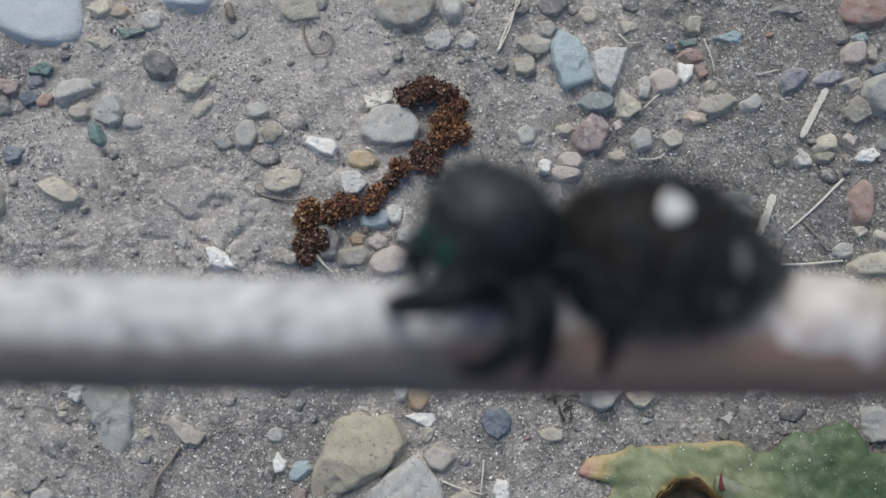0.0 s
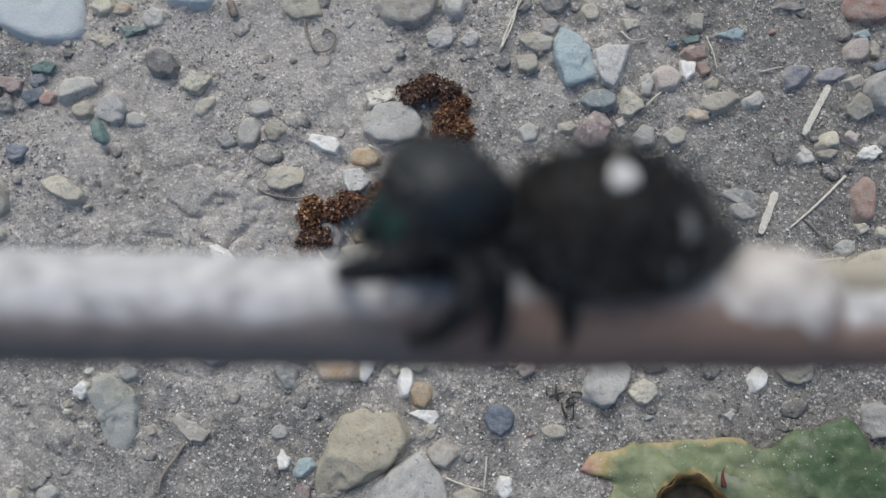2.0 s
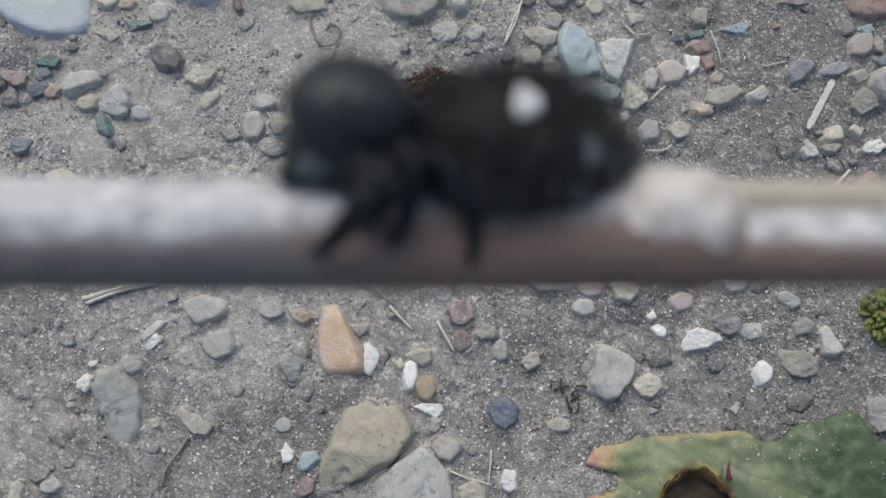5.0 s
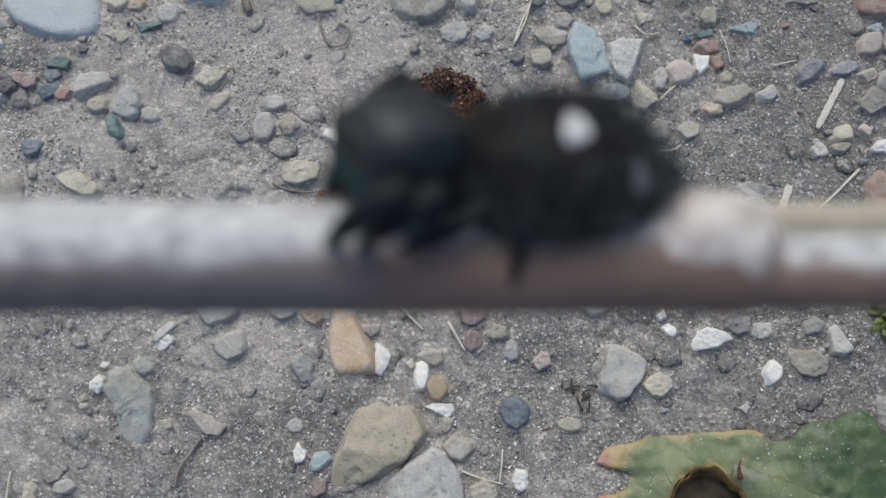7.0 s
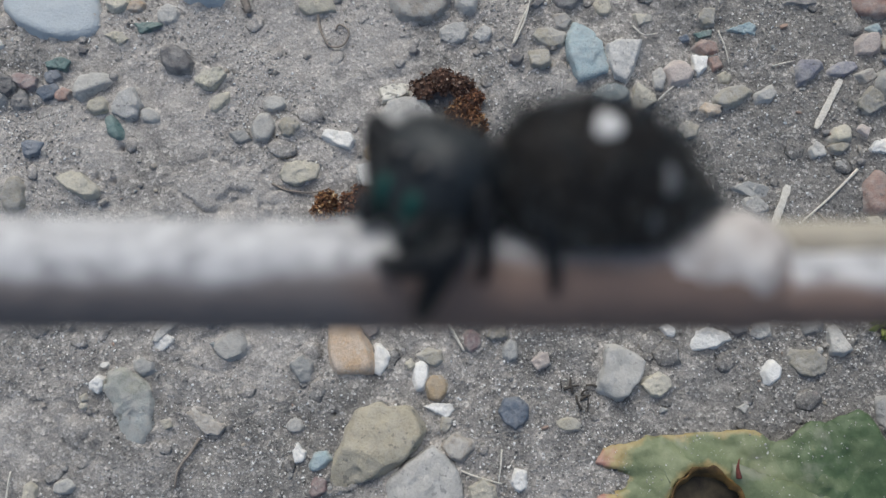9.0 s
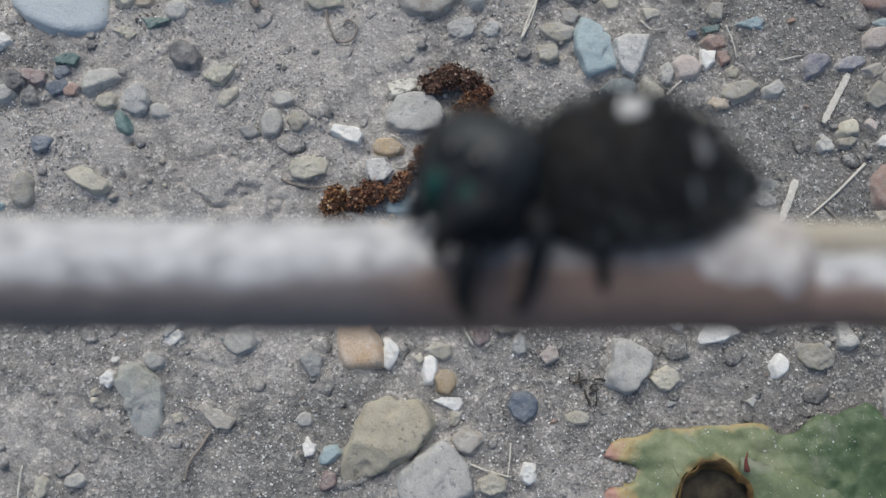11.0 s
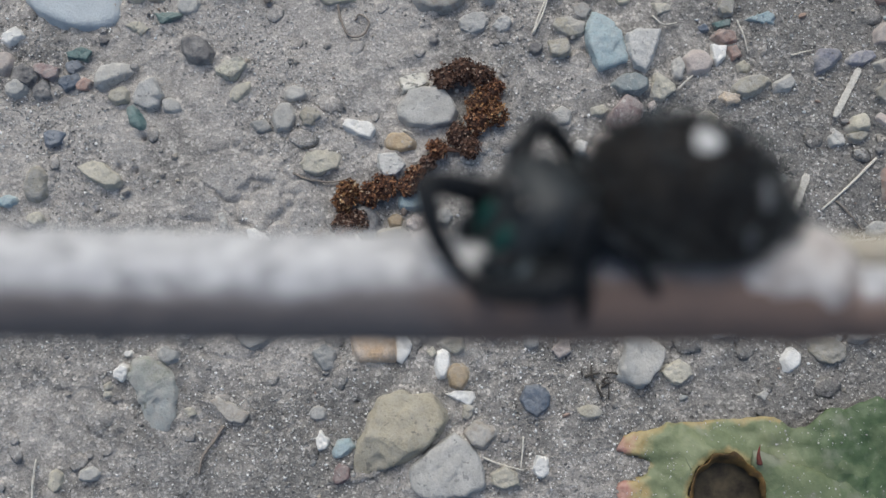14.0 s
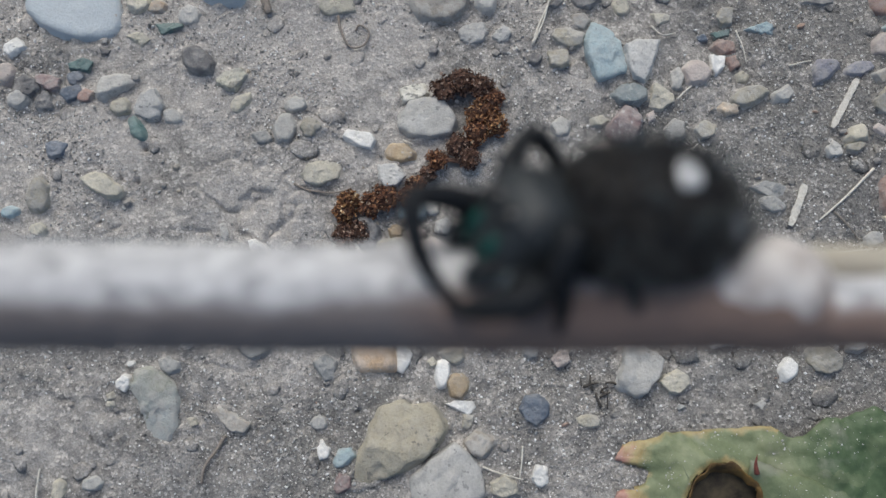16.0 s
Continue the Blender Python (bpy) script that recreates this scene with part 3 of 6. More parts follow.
pebble("cr", -44.2, 19.0, 11.2, 8.3, 3.3, "a", "medium angular cream pebble half sunk in grey sand", ((-157, 5.2), (-115, 4.2), (-69, 3.4), (-9, 5.2), (64, 4.5), (102, 3.7), (149, 4.7)))
pebble("wg", -24.5, 17.9, 8.1, 7.6, 3.1, "a", "medium angular pale grey pebble half sunk in grey sand", ((-174, 3.7), (-147, 3.4), (-76, 3.3), (-39, 3.1), (36, 3.4), (95, 3.7)))
pebble("wh", -13.4, 9.7, 4.6, 5.7, 2.3, "a", "small angular white quartz pebble half sunk in grey sand", ((-174, 2.1), (-126, 2.4), (-68, 2.5), (-5, 2.2), (56, 2.6), (106, 2.6)))
pebble("lg", -10.0, 3.7, 5.0, 5.0, 2.4, "a", "small angular light grey pebble half sunk in grey sand", ((-107, 2.1), (-30, 2.1), (33, 2.2), (104, 2.2), (172, 2.3)))
pebble("pk", -14.0, -3.5, 11.2, 8.5, 3.8, "r", "smooth pale pink oval pebble lying on sand", ((-163, 5.5), (-112, 4.6), (-74, 3.6), (-30, 4.4), (32, 5.3), (69, 4.1), (112, 3.8), (144, 4.3)))
pebble("tn", -24.0, -1.7, 9.0, 5.9, 2.8, "r", "medium rounded tan pebble half sunk in grey sand", ((-173, 4.3), (-90, 2.9), (-38, 3.5), (42, 3.5), (101, 2.5)))
pebble("ye", -23.4, 3.0, 4.3, 3.9, 2.0, "r", "small rounded ochre pebble half sunk in grey sand", ((-161, 1.9), (-87, 1.9), (-9, 2.0), (65, 1.7), (129, 1.6)))
pebble("dk", -31.3, 1.9, 7.3, 10.1, 3.4, "r", "medium rounded dark grey pebble half sunk in grey sand", ((-148, 3.7), (-78, 4.7), (-11, 3.3), (28, 3.7), (100, 4.7), (174, 3.5)))
pebble("lg", -70.7, 2.6, 2.9, 5.6, 1.3, "a", "small angular light grey pebble half sunk in grey sand", ((-169, 1.0), (-131, 1.6), (-14, 1.5), (24, 1.2), (118, 2.5)))
pebble("gr", -61.2, 29.7, 6.3, 4.1, 1.8, "r", "small rounded grey pebble half sunk in grey sand", ((-145, 1.9), (-94, 1.9), (-48, 2.4), (39, 2.2), (101, 1.8)))
pebble("nv", -118.4, 26.2, 6.9, 5.2, 2.5, "a", "dark blue angular pebble lying on sand", ((-168, 2.9), (-116, 2.7), (-67, 2.0), (-24, 2.4), (81, 2.4), (103, 2.7)))
pebble("cr", -105.0, 16.0, 13.1, 7.9, 3.6, "a", "smooth cream oblong pebble lying on sand", ((-137, 3.4), (-119, 2.8), (-90, 4.0), (-34, 6.5), (36, 4.2), (55, 3.2), (81, 3.4), (119, 5.0)))
pebble("lg", 2.0, 69.8, 6.9, 8.6, 3.2, "r", "medium rounded light grey pebble half sunk in grey sand", ((-171, 2.9), (-133, 3.3), (-81, 4.2), (-7, 3.4), (37, 3.1), (107, 4.0)))
pebble("wg", 6.8, 59.2, 5.9, 5.6, 2.3, "a", "small angular pale grey pebble half sunk in grey sand", ((-135, 2.5), (-68, 2.3), (-22, 2.3), (54, 2.6), (134, 1.6)))
pebble("dk", 22.1, 69.3, 5.3, 5.5, 2.6, "a", "small angular dark grey pebble half sunk in grey sand", ((-96, 2.7), (-42, 2.2), (8, 2.6), (136, 0.3)))
pebble("dk", 31.1, 70.2, 9.3, 7.1, 3.3, "r", "medium rounded dark grey pebble half sunk in grey sand", ((-149, 3.8), (-95, 3.4), (-51, 3.5), (13, 4.3), (83, 3.3), (138, 3.7)))
pebble("br", 29.4, 62.9, 5.6, 5.1, 1.3, "a", "small angular brownish grey pebble half sunk in grey sand", ((-168, 2.3), (-108, 2.1), (-29, 2.2), (37, 2.5), (100, 2.3)))
pebble("tn", 25.7, 58.0, 9.6, 5.8, 2.1, "a", "medium angular tan pebble half sunk in grey sand", ((-142, 3.6), (-111, 2.7), (-80, 2.8), (-14, 4.3), (67, 3.0), (90, 2.9), (147, 4.2)))
pebble("tn", 22.7, 51.5, 6.3, 5.9, 2.6, "a", "small angular tan pebble half sunk in grey sand", ((-171, 2.7), (-106, 2.7), (-64, 2.8), (3, 3.1), (93, 2.8)))
pebble("bl", 36.4, 53.7, 12.2, 18.0, 3.8, "a", "blue-grey angular slate chip lying on sand", ((-179, 6.0), (-160, 5.9), (-78, 8.2), (-71, 8.0), (-14, 6.9), (16, 4.8), (42, 5.4), (65, 6.6), (159, 6.7)))
pebble("wg", 46.5, 50.9, 11.5, 13.1, 4.0, "a", "pale whitish triangular stone chip lying on sand", ((-172, 5.1), (-154, 4.9), (-111, 5.9), (-26, 3.4), (-18, 3.4), (94, 6.2), (113, 6.4)))
pebble("bd", 42.6, 41.5, 10.4, 6.8, 3.2, "r", "rounded dark teal-grey mottled pebble lying on sand", ((-134, 4.1), (-88, 3.3), (-60, 3.9), (6, 5.0), (67, 3.5), (108, 2.9), (143, 3.7)))
pebble("cr", 51.7, 40.8, 7.2, 8.1, 3.3, "a", "yellow-cream pebble with a blunt corner lying on sand", ((-151, 4.2), (-102, 3.9), (-56, 3.5), (1, 3.6), (54, 2.7), (117, 4.1), (169, 3.2)))
pebble("pu", 40.8, 32.4, 11.0, 11.7, 4.9, "a", "mottled maroon and pale stone lying on sand", ((-169, 5.5), (-118, 6.0), (-76, 5.3), (-22, 4.5), (21, 5.8), (85, 5.9), (139, 3.7)))
pebble("pk", 48.6, 35.1, 2.8, 3.8, 1.5, "a", "small angular pale pink pebble half sunk in grey sand", ((-165, 1.1), (-65, 1.4), (7, 1.3), (116, 1.3)))
pebble("lg", 22.7, 31.7, 6.0, 6.5, 2.8, "r", "small rounded light grey pebble half sunk in grey sand", ((-160, 2.5), (-78, 2.9), (-8, 2.8), (55, 2.8), (128, 2.5)))
pebble("cr", 33.7, 33.6, 5.9, 3.4, 1.8, "r", "small rounded cream pebble half sunk in grey sand", ((-161, 2.6), (-93, 1.7), (-49, 1.9), (51, 1.9), (106, 1.4)))
pebble("lg", 56.6, 46.4, 4.1, 7.0, 2.0, "a", "medium angular light grey pebble half sunk in grey sand", ((-84, 3.3), (-16, 1.9), (23, 1.9), (124, 2.5), (178, 1.9)))
pebble("pk", 62.5, 48.1, 8.2, 7.0, 2.8, "r", "medium rounded pale pink pebble half sunk in grey sand", ((-159, 3.5), (-86, 3.3), (-30, 3.6), (33, 3.3), (84, 3.4), (132, 3.5)))
pebble("cr", 52.7, 63.9, 5.6, 4.1, 1.2, "a", "small angular cream pebble half sunk in grey sand", ((-161, 2.0), (-63, 1.2), (-12, 2.4), (86, 1.9)))
pebble("lg", 55.1, 31.1, 5.9, 7.2, 2.4, "r", "medium rounded light grey pebble half sunk in grey sand", ((-162, 2.7), (-74, 3.0), (-1, 2.9), (67, 3.2), (139, 2.4)))
pebble("tn", 63.8, 31.1, 7.1, 6.2, 2.5, "r", "medium rounded tan pebble half sunk in grey sand", ((-147, 2.8), (-72, 2.5), (-16, 3.0), (67, 2.7), (130, 2.5)))
pebble("tn", 71.3, 64.9, 5.5, 5.7, 2.3, "a", "small angular tan pebble half sunk in grey sand", ((-146, 2.6), (-81, 2.6), (-7, 2.4), (90, 2.8), (152, 2.2)))
pebble("bl", 81.1, 61.0, 8.5, 4.1, 1.8, "a", "medium angular blue-grey slate pebble half sunk in grey sand", ((-111, 1.7), (-96, 1.7), (-30, 3.8), (51, 2.5), (111, 1.4)))
pebble("te", 69.9, 59.9, 5.3, 2.9, 1.3, "a", "small angular teal-green pebble half sunk in grey sand", ((-141, 1.8), (-80, 1.2), (-3, 2.6), (101, 0.9)))
pebble("rd", 70.6, 55.7, 7.1, 5.2, 2.5, "r", "rounded reddish brown pebble lying on sand", ((-132, 2.3), (-76, 2.4), (10, 3.2), (78, 2.3), (135, 2.6)))
pebble("wh", 68.6, 50.0, 4.9, 6.5, 2.4, "a", "small angular white quartz pebble half sunk in grey sand", ((-177, 2.3), (-149, 2.5), (-45, 1.7), (-15, 1.6), (86, 3.1)))
pebble("rd", 72.8, 50.6, 4.0, 5.2, 2.0, "a", "small angular reddish brown pebble half sunk in grey sand", ((-167, 1.5), (-58, 1.7), (18, 1.7), (106, 2.2)))
pebble("cr", 75.2, 46.5, 3.9, 4.2, 2.0, "r", "small rounded cream pebble half sunk in grey sand", ((-172, 1.8), (-98, 2.0), (-30, 1.7), (42, 1.5), (122, 1.7)))
pebble("tn", 77.1, 40.7, 11.4, 6.8, 3.1, "r", "medium rounded tan pebble half sunk in grey sand", ((-174, 5.7), (-113, 4.1), (-76, 2.7), (-49, 2.8), (54, 4.3), (98, 3.0), (133, 3.8)))
pebble("or", 70.6, 37.1, 6.8, 4.6, 2.2, "a", "medium angular orange-tinted pebble half sunk in grey sand", ((-132, 2.2), (-74, 2.0), (-14, 3.0), (76, 1.9), (135, 2.5)))
pebble("lg", 86.1, 41.5, 6.5, 5.1, 2.1, "r", "small rounded light grey pebble half sunk in grey sand", ((-166, 3.2), (-88, 2.5), (-38, 2.5), (32, 2.8), (118, 1.5)))
pebble("vi", 98.5, 47.6, 8.4, 7.3, 3.4, "r", "dusky blue-violet pebble lying on sand", ((-162, 3.9), (-68, 2.3), (-46, 2.2), (22, 4.3), (90, 3.7), (142, 3.5)))
pebble("vi", 108.0, 48.5, 8.4, 4.3, 2.1, "r", "medium rounded dusky violet pebble half sunk in grey sand", ((-161, 4.1), (-90, 2.2), (-60, 2.1), (26, 3.8), (90, 2.2), (127, 2.2)))
pebble("pk", 116.0, 55.7, 7.1, 6.9, 3.2, "r", "medium rounded pale pink pebble half sunk in grey sand", ((-177, 3.5), (-101, 3.4), (-62, 3.1), (6, 3.4), (90, 3.5), (137, 3.0)))
pebble("bl", 117.9, 60.5, 5.4, 4.1, 2.0, "r", "small rounded blue-grey slate pebble half sunk in grey sand", ((-126, 1.5), (-57, 1.9), (25, 2.2), (114, 1.3)))
pebble("tn", 121.3, 56.4, 3.4, 5.6, 1.7, "a", "small angular tan pebble half sunk in grey sand", ((-174, 1.7), (-98, 2.6), (-14, 1.6), (31, 1.6), (147, 1.4)))
pebble("gr", 121.8, 43.6, 12.0, 12.6, 5.3, "r", "round blue-grey pebble lying on sand", ((-155, 5.4), (-114, 5.8), (-64, 5.7), (-6, 5.7), (46, 6.3), (110, 5.0), (144, 4.9)))
pebble("nv", 122.4, 51.4, 6.4, 4.4, 1.9, "a", "small angular dark blue pebble half sunk in grey sand", ((-148, 2.7), (-79, 1.8), (16, 2.8), (112, 1.2)))
pebble("tn", 114.9, 38.9, 7.9, 8.7, 3.5, "a", "medium angular tan pebble half sunk in grey sand", ((-177, 3.9), (-127, 4.2), (-60, 3.2), (23, 3.1), (50, 3.1), (142, 3.0)))
pebble("br", 114.2, 46.0, 6.1, 5.2, 2.2, "r", "small rounded brownish grey pebble half sunk in grey sand", ((-142, 2.0), (-57, 1.9), (28, 2.6), (112, 1.8)))
pebble("rd", 120.2, 69.5, 14.6, 10.7, 4.7, "r", "large mottled red stone lying on sand", ((-165, 6.8), (-114, 5.8), (-90, 5.3), (-35, 6.5), (22, 6.5), (85, 5.1), (136, 5.8)))
pebble("dk", 98.3, 69.4, 9.8, 3.5, 1.8, "r", "medium rounded dark grey pebble half sunk in grey sand", ((-102, 1.5), (-79, 1.8), (23, 4.2), (83, 1.5), (124, 2.3)))
pebble("cr", 105.8, 29.4, 6.5, 6.0, 2.8, "r", "small rounded cream pebble half sunk in grey sand", ((-130, 3.2), (-73, 2.5), (-8, 3.0), (50, 3.3), (109, 2.3), (155, 2.4)))
pebble("tn", 105.2, 25.5, 6.2, 3.4, 1.7, "r", "small rounded tan pebble half sunk in grey sand", ((-162, 2.7), (-99, 1.6), (-45, 1.6), (70, 1.9), (104, 1.4)))
pebble("wh", 116.9, 26.0, 7.1, 4.4, 2.1, "a", "small sharp white quartz chip lying on sand", ((-149, 3.4), (-95, 2.1), (-53, 2.1), (41, 2.7), (99, 1.9), (139, 2.2)))
pebble("rd", 114.4, 12.5, 6.8, 12.0, 3.2, "r", "red and cream banded pebble lying on sand", ((-179, 3.4), (-128, 5.3), (-69, 5.3), (-9, 3.0), (14, 3.9), (90, 6.0), (139, 4.9)))
pebble("cr", 113.3, 4.7, 4.9, 3.6, 1.8, "a", "small angular cream pebble half sunk in grey sand", ((-153, 1.6), (-67, 1.3), (34, 1.8), (98, 1.6)))
pebble("lg", 108.0, -0.5, 6.0, 4.9, 2.4, "a", "small angular light grey pebble half sunk in grey sand", ((-168, 2.8), (-125, 2.4), (-69, 2.1), (4, 2.9), (75, 2.3), (126, 2.1)))
pebble("cr", 116.2, -4.3, 13.3, 7.1, 3.3, "r", "medium rounded cream pebble half sunk in grey sand", ((-173, 6.6), (-116, 4.6), (-86, 3.3), (-25, 5.5), (56, 4.7), (98, 3.1), (123, 3.7)))
pebble("lg", 98.9, 25.2, 4.7, 5.0, 1.7, "a", "small angular light grey pebble half sunk in grey sand", ((-150, 2.1), (-84, 2.4), (-2, 2.3), (54, 2.1), (136, 1.6)))
pebble("pk", 112.3, 30.4, 4.1, 4.2, 1.8, "r", "small rounded pale pink pebble half sunk in grey sand", ((-130, 1.1), (-24, 1.7), (55, 1.6), (136, 1.7)))
pebble("lg", 105.0, 21.0, 3.5, 3.0, 1.4, "r", "small rounded light grey pebble half sunk in grey sand", ((-165, 1.5), (-72, 1.1), (8, 1.6), (104, 1.1)))
pebble("gr", 80.7, 13.8, 11.5, 5.2, 2.0, "a", "medium angular grey pebble half sunk in grey sand", ((-124, 2.6), (-93, 2.4), (22, 4.4), (73, 2.2), (112, 2.8)))
pebble("wh", -96.1, -38.3, 4.5, 5.1, 2.2, "a", "small angular white quartz pebble half sunk in grey sand", ((-167, 2.1), (-117, 2.1), (-43, 2.1), (4, 2.2), (63, 2.3), (131, 1.9)))
pebble("ts", -87.7, -44.1, 13.2, 20.7, 4.4, "a", "long grey-green flat stone with a pale blue end", ((-157, 4.1), (-74, 10.2), (-35, 8.9), (-1, 6.5), (38, 8.0), (61, 8.6), (109, 10.1), (163, 7.7)), slopes=((-125, -0.3, 0.30),))
pebble("gr", -84.0, -33.8, 6.1, 5.3, 2.2, "r", "small rounded grey pebble half sunk in grey sand", ((-166, 2.6), (-125, 2.2), (-68, 2.4), (-6, 2.9), (67, 2.3), (114, 2.6)))
pebble("wg", -79.0, -24.8, 7.0, 5.8, 2.4, "a", "medium angular pale grey pebble half sunk in grey sand", ((-105, 3.1), (-45, 1.2), (-39, 1.2), (81, 3.0), (131, 1.8), (152, 2.0)))
pebble("lg", -61.2, -28.5, 9.1, 7.9, 2.6, "r", "medium rounded light grey pebble half sunk in grey sand", ((-167, 4.3), (-124, 3.8), (-70, 3.4), (-20, 4.1), (33, 4.2), (95, 3.7), (132, 3.5)))
pebble("br", -66.8, -48.4, 11.3, 7.2, 2.1, "a", "medium angular brownish grey pebble half sunk in grey sand", ((-136, 2.1), (-121, 2.2), (-96, 3.1), (-32, 5.1), (61, 2.2), (66, 2.1), (107, 4.2)))
pebble("cr", -77.3, -48.8, 3.9, 3.0, 1.4, "a", "small angular cream pebble half sunk in grey sand", ((-151, 1.1), (-68, 1.2), (36, 1.3), (97, 1.4)))
pebble("cr", -99.8, -41.9, 2.4, 2.5, 1.2, "r", "small rounded cream pebble half sunk in grey sand", ((-156, 1.0), (-71, 1.0), (22, 0.9), (117, 0.9)))
pebble("or", -39.9, -20.5, 6.7, 5.3, 2.5, "a", "cream and orange angular pebble lying on sand", ((-156, 2.5), (-116, 2.0), (-52, 2.6), (34, 2.4), (105, 2.2)))
pebble("pe", -29.0, -27.0, 12.9, 17.7, 5.1, "r", "peach-coloured wedge-shaped pebble lying on sand", ((-171, 6.5), (-137, 8.4), (-90, 8.8), (-81, 9.0), (-13, 7.5), (21, 4.1), (28, 3.7), (90, 8.8), (160, 7.3), (172, 6.3)), slopes=((-86, 7.2, 0.50),))
pebble("pk", -24.4, -24.4, 6.0, 3.4, 1.8, "a", "small angular pale pink pebble half sunk in grey sand", ((-152, 1.9), (-120, 1.5), (-62, 1.5), (-18, 2.3), (90, 1.7)))
pebble("wh", -20.8, -32.2, 4.5, 8.5, 2.2, "a", "white knobbly stone fragment lying on sand", ((-179, 2.2), (-120, 3.9), (-35, 2.2), (-9, 2.0), (43, 2.5), (104, 4.3)))
pebble("wh", -10.5, -36.0, 4.1, 7.6, 2.1, "r", "smooth white oval pebble lying on sand", ((-167, 2.2), (-90, 3.8), (-21, 2.2), (3, 2.0), (59, 3.2), (132, 2.8), (175, 2.0)))
pebble("cr", -13.3, -33.5, 3.1, 3.2, 1.6, "r", "small rounded cream pebble half sunk in grey sand", ((-145, 1.1), (-53, 1.2), (35, 1.1), (127, 1.2)))
pebble("tn", -8.1, -31.6, 6.8, 5.3, 2.5, "r", "medium rounded tan pebble half sunk in grey sand", ((-153, 2.8), (-115, 1.9), (-58, 2.8), (9, 3.2), (75, 2.5), (125, 2.4)))
pebble("ye", -6.6, -39.8, 6.2, 7.1, 2.9, "r", "mottled ochre brown pebble lying on sand", ((-163, 2.6), (-109, 3.0), (-34, 2.9), (9, 3.0), (83, 3.4), (139, 3.2)))
pebble("wh", -6.0, -45.4, 7.9, 3.9, 1.8, "a", "medium angular white quartz pebble half sunk in grey sand", ((-119, 1.0), (-115, 1.0), (-48, 2.7), (17, 3.8), (88, 1.9), (106, 2.2)))
pebble("tb", -22.4, -54.8, 25.5, 23.3, 6.6, "a", "large flat yellow-grey sandstone pebble lying on sand", ((-72, 7.5), (-64, 7.2), (-43, 7.8), (-30, 9.3), (29, 12.9), (84, 11.6), (112, 10.6), (156, 8.5), (163, 9.5)), slopes=((-122, 3.8, 0.42),))
pebble("wg", -9.7, -62.7, 20.5, 17.1, 6.0, "a", "large pale grey-white rough stone lying on sand", ((-171, 10.3), (-113, 9.3), (-87, 8.3), (-57, 9.5), (9, 9.4), (42, 8.0), (56, 8.2), (114, 6.9), (130, 6.5), (137, 7.0)))
pebble("br", -1.1, -55.0, 8.9, 7.7, 3.5, "r", "medium rounded brownish grey pebble half sunk in grey sand", ((-147, 3.4), (-107, 3.2), (-42, 3.6), (4, 4.4), (67, 3.2), (131, 3.4)))
pebble("bl", -36.5, -58.3, 5.6, 4.9, 2.2, "r", "small rounded blue-grey slate pebble half sunk in grey sand", ((-164, 2.9), (-83, 2.1), (-48, 1.5), (40, 2.5), (109, 2.0), (154, 2.2)))
pebble("wh", -42.2, -56.1, 3.8, 5.5, 1.7, "a", "small angular white quartz pebble half sunk in grey sand", ((-165, 1.7), (-76, 2.4), (-17, 1.8), (41, 1.4), (149, 1.9)))
pebble("pu", -37.0, -64.8, 4.8, 5.6, 2.3, "a", "small angular maroon pebble half sunk in grey sand", ((-136, 2.6), (-65, 2.1), (2, 2.3), (83, 2.6), (162, 1.9)))
pebble("gr", -42.3, -34.6, 6.8, 7.5, 2.6, "a", "medium angular grey pebble half sunk in grey sand", ((-148, 2.2), (-76, 3.6), (-9, 3.1), (55, 3.2), (125, 3.0)))
pebble("pu", 3.2, -27.0, 4.3, 6.5, 2.1, "r", "small rounded maroon pebble half sunk in grey sand", ((-130, 2.8), (-57, 2.5), (3, 2.1), (51, 2.3), (130, 2.7), (180, 2.2)))
pebble("gr", 13.1, -29.7, 4.0, 6.1, 1.7, "r", "small rounded grey pebble half sunk in grey sand", ((-178, 2.0), (-120, 2.7), (-61, 2.6), (2, 1.9), (58, 2.6), (139, 2.0)))
pebble("pk", 21.0, -32.7, 5.6, 5.3, 2.5, "a", "small angular pale pink pebble half sunk in grey sand", ((-142, 2.1), (-65, 2.1), (6, 2.7), (82, 2.7), (130, 1.9)))
pebble("tn", 9.6, -25.0, 5.7, 4.6, 2.1, "a", "small angular tan pebble half sunk in grey sand", ((-127, 2.5), (-77, 2.0), (11, 2.5), (77, 2.0), (151, 2.0)))
pebble("lg", 42.3, -35.8, 12.9, 14.4, 5.1, "a", "pale grey wedge-shaped stone lying on sand", ((-163, 7.0), (-118, 7.0), (-83, 6.9), (-39, 4.9), (-14, 5.6), (46, 6.5), (65, 6.3), (88, 7.0), (166, 5.6)), slopes=((-151, 3.9, 0.35),))
pebble("cr", 51.4, -38.8, 8.4, 6.8, 3.2, "a", "small ochre-cream angular pebble lying on sand", ((-142, 3.3), (-96, 3.3), (-48, 3.4), (11, 4.0), (59, 3.4), (114, 2.8), (136, 3.0)))
pebble("nv", 13.8, -46.3, 8.5, 8.6, 3.5, "a", "medium angular dark blue pebble half sunk in grey sand", ((-151, 3.5), (-121, 3.5), (-49, 3.5), (-10, 3.9), (48, 4.0), (99, 4.1), (151, 4.0)))
pebble("wh", 14.8, -63.2, 4.5, 5.9, 2.1, "a", "small square white stone chip lying on sand", ((-138, 2.2), (-75, 2.7), (1, 2.2), (82, 2.8), (162, 1.9)))
pebble("wh", 66.8, -26.9, 11.4, 6.7, 2.6, "a", "angular white-edged grey stone chip lying on sand", ((-144, 5.8), (-83, 2.7), (-62, 2.9), (19, 5.3), (70, 2.9), (114, 3.3), (153, 4.2)))
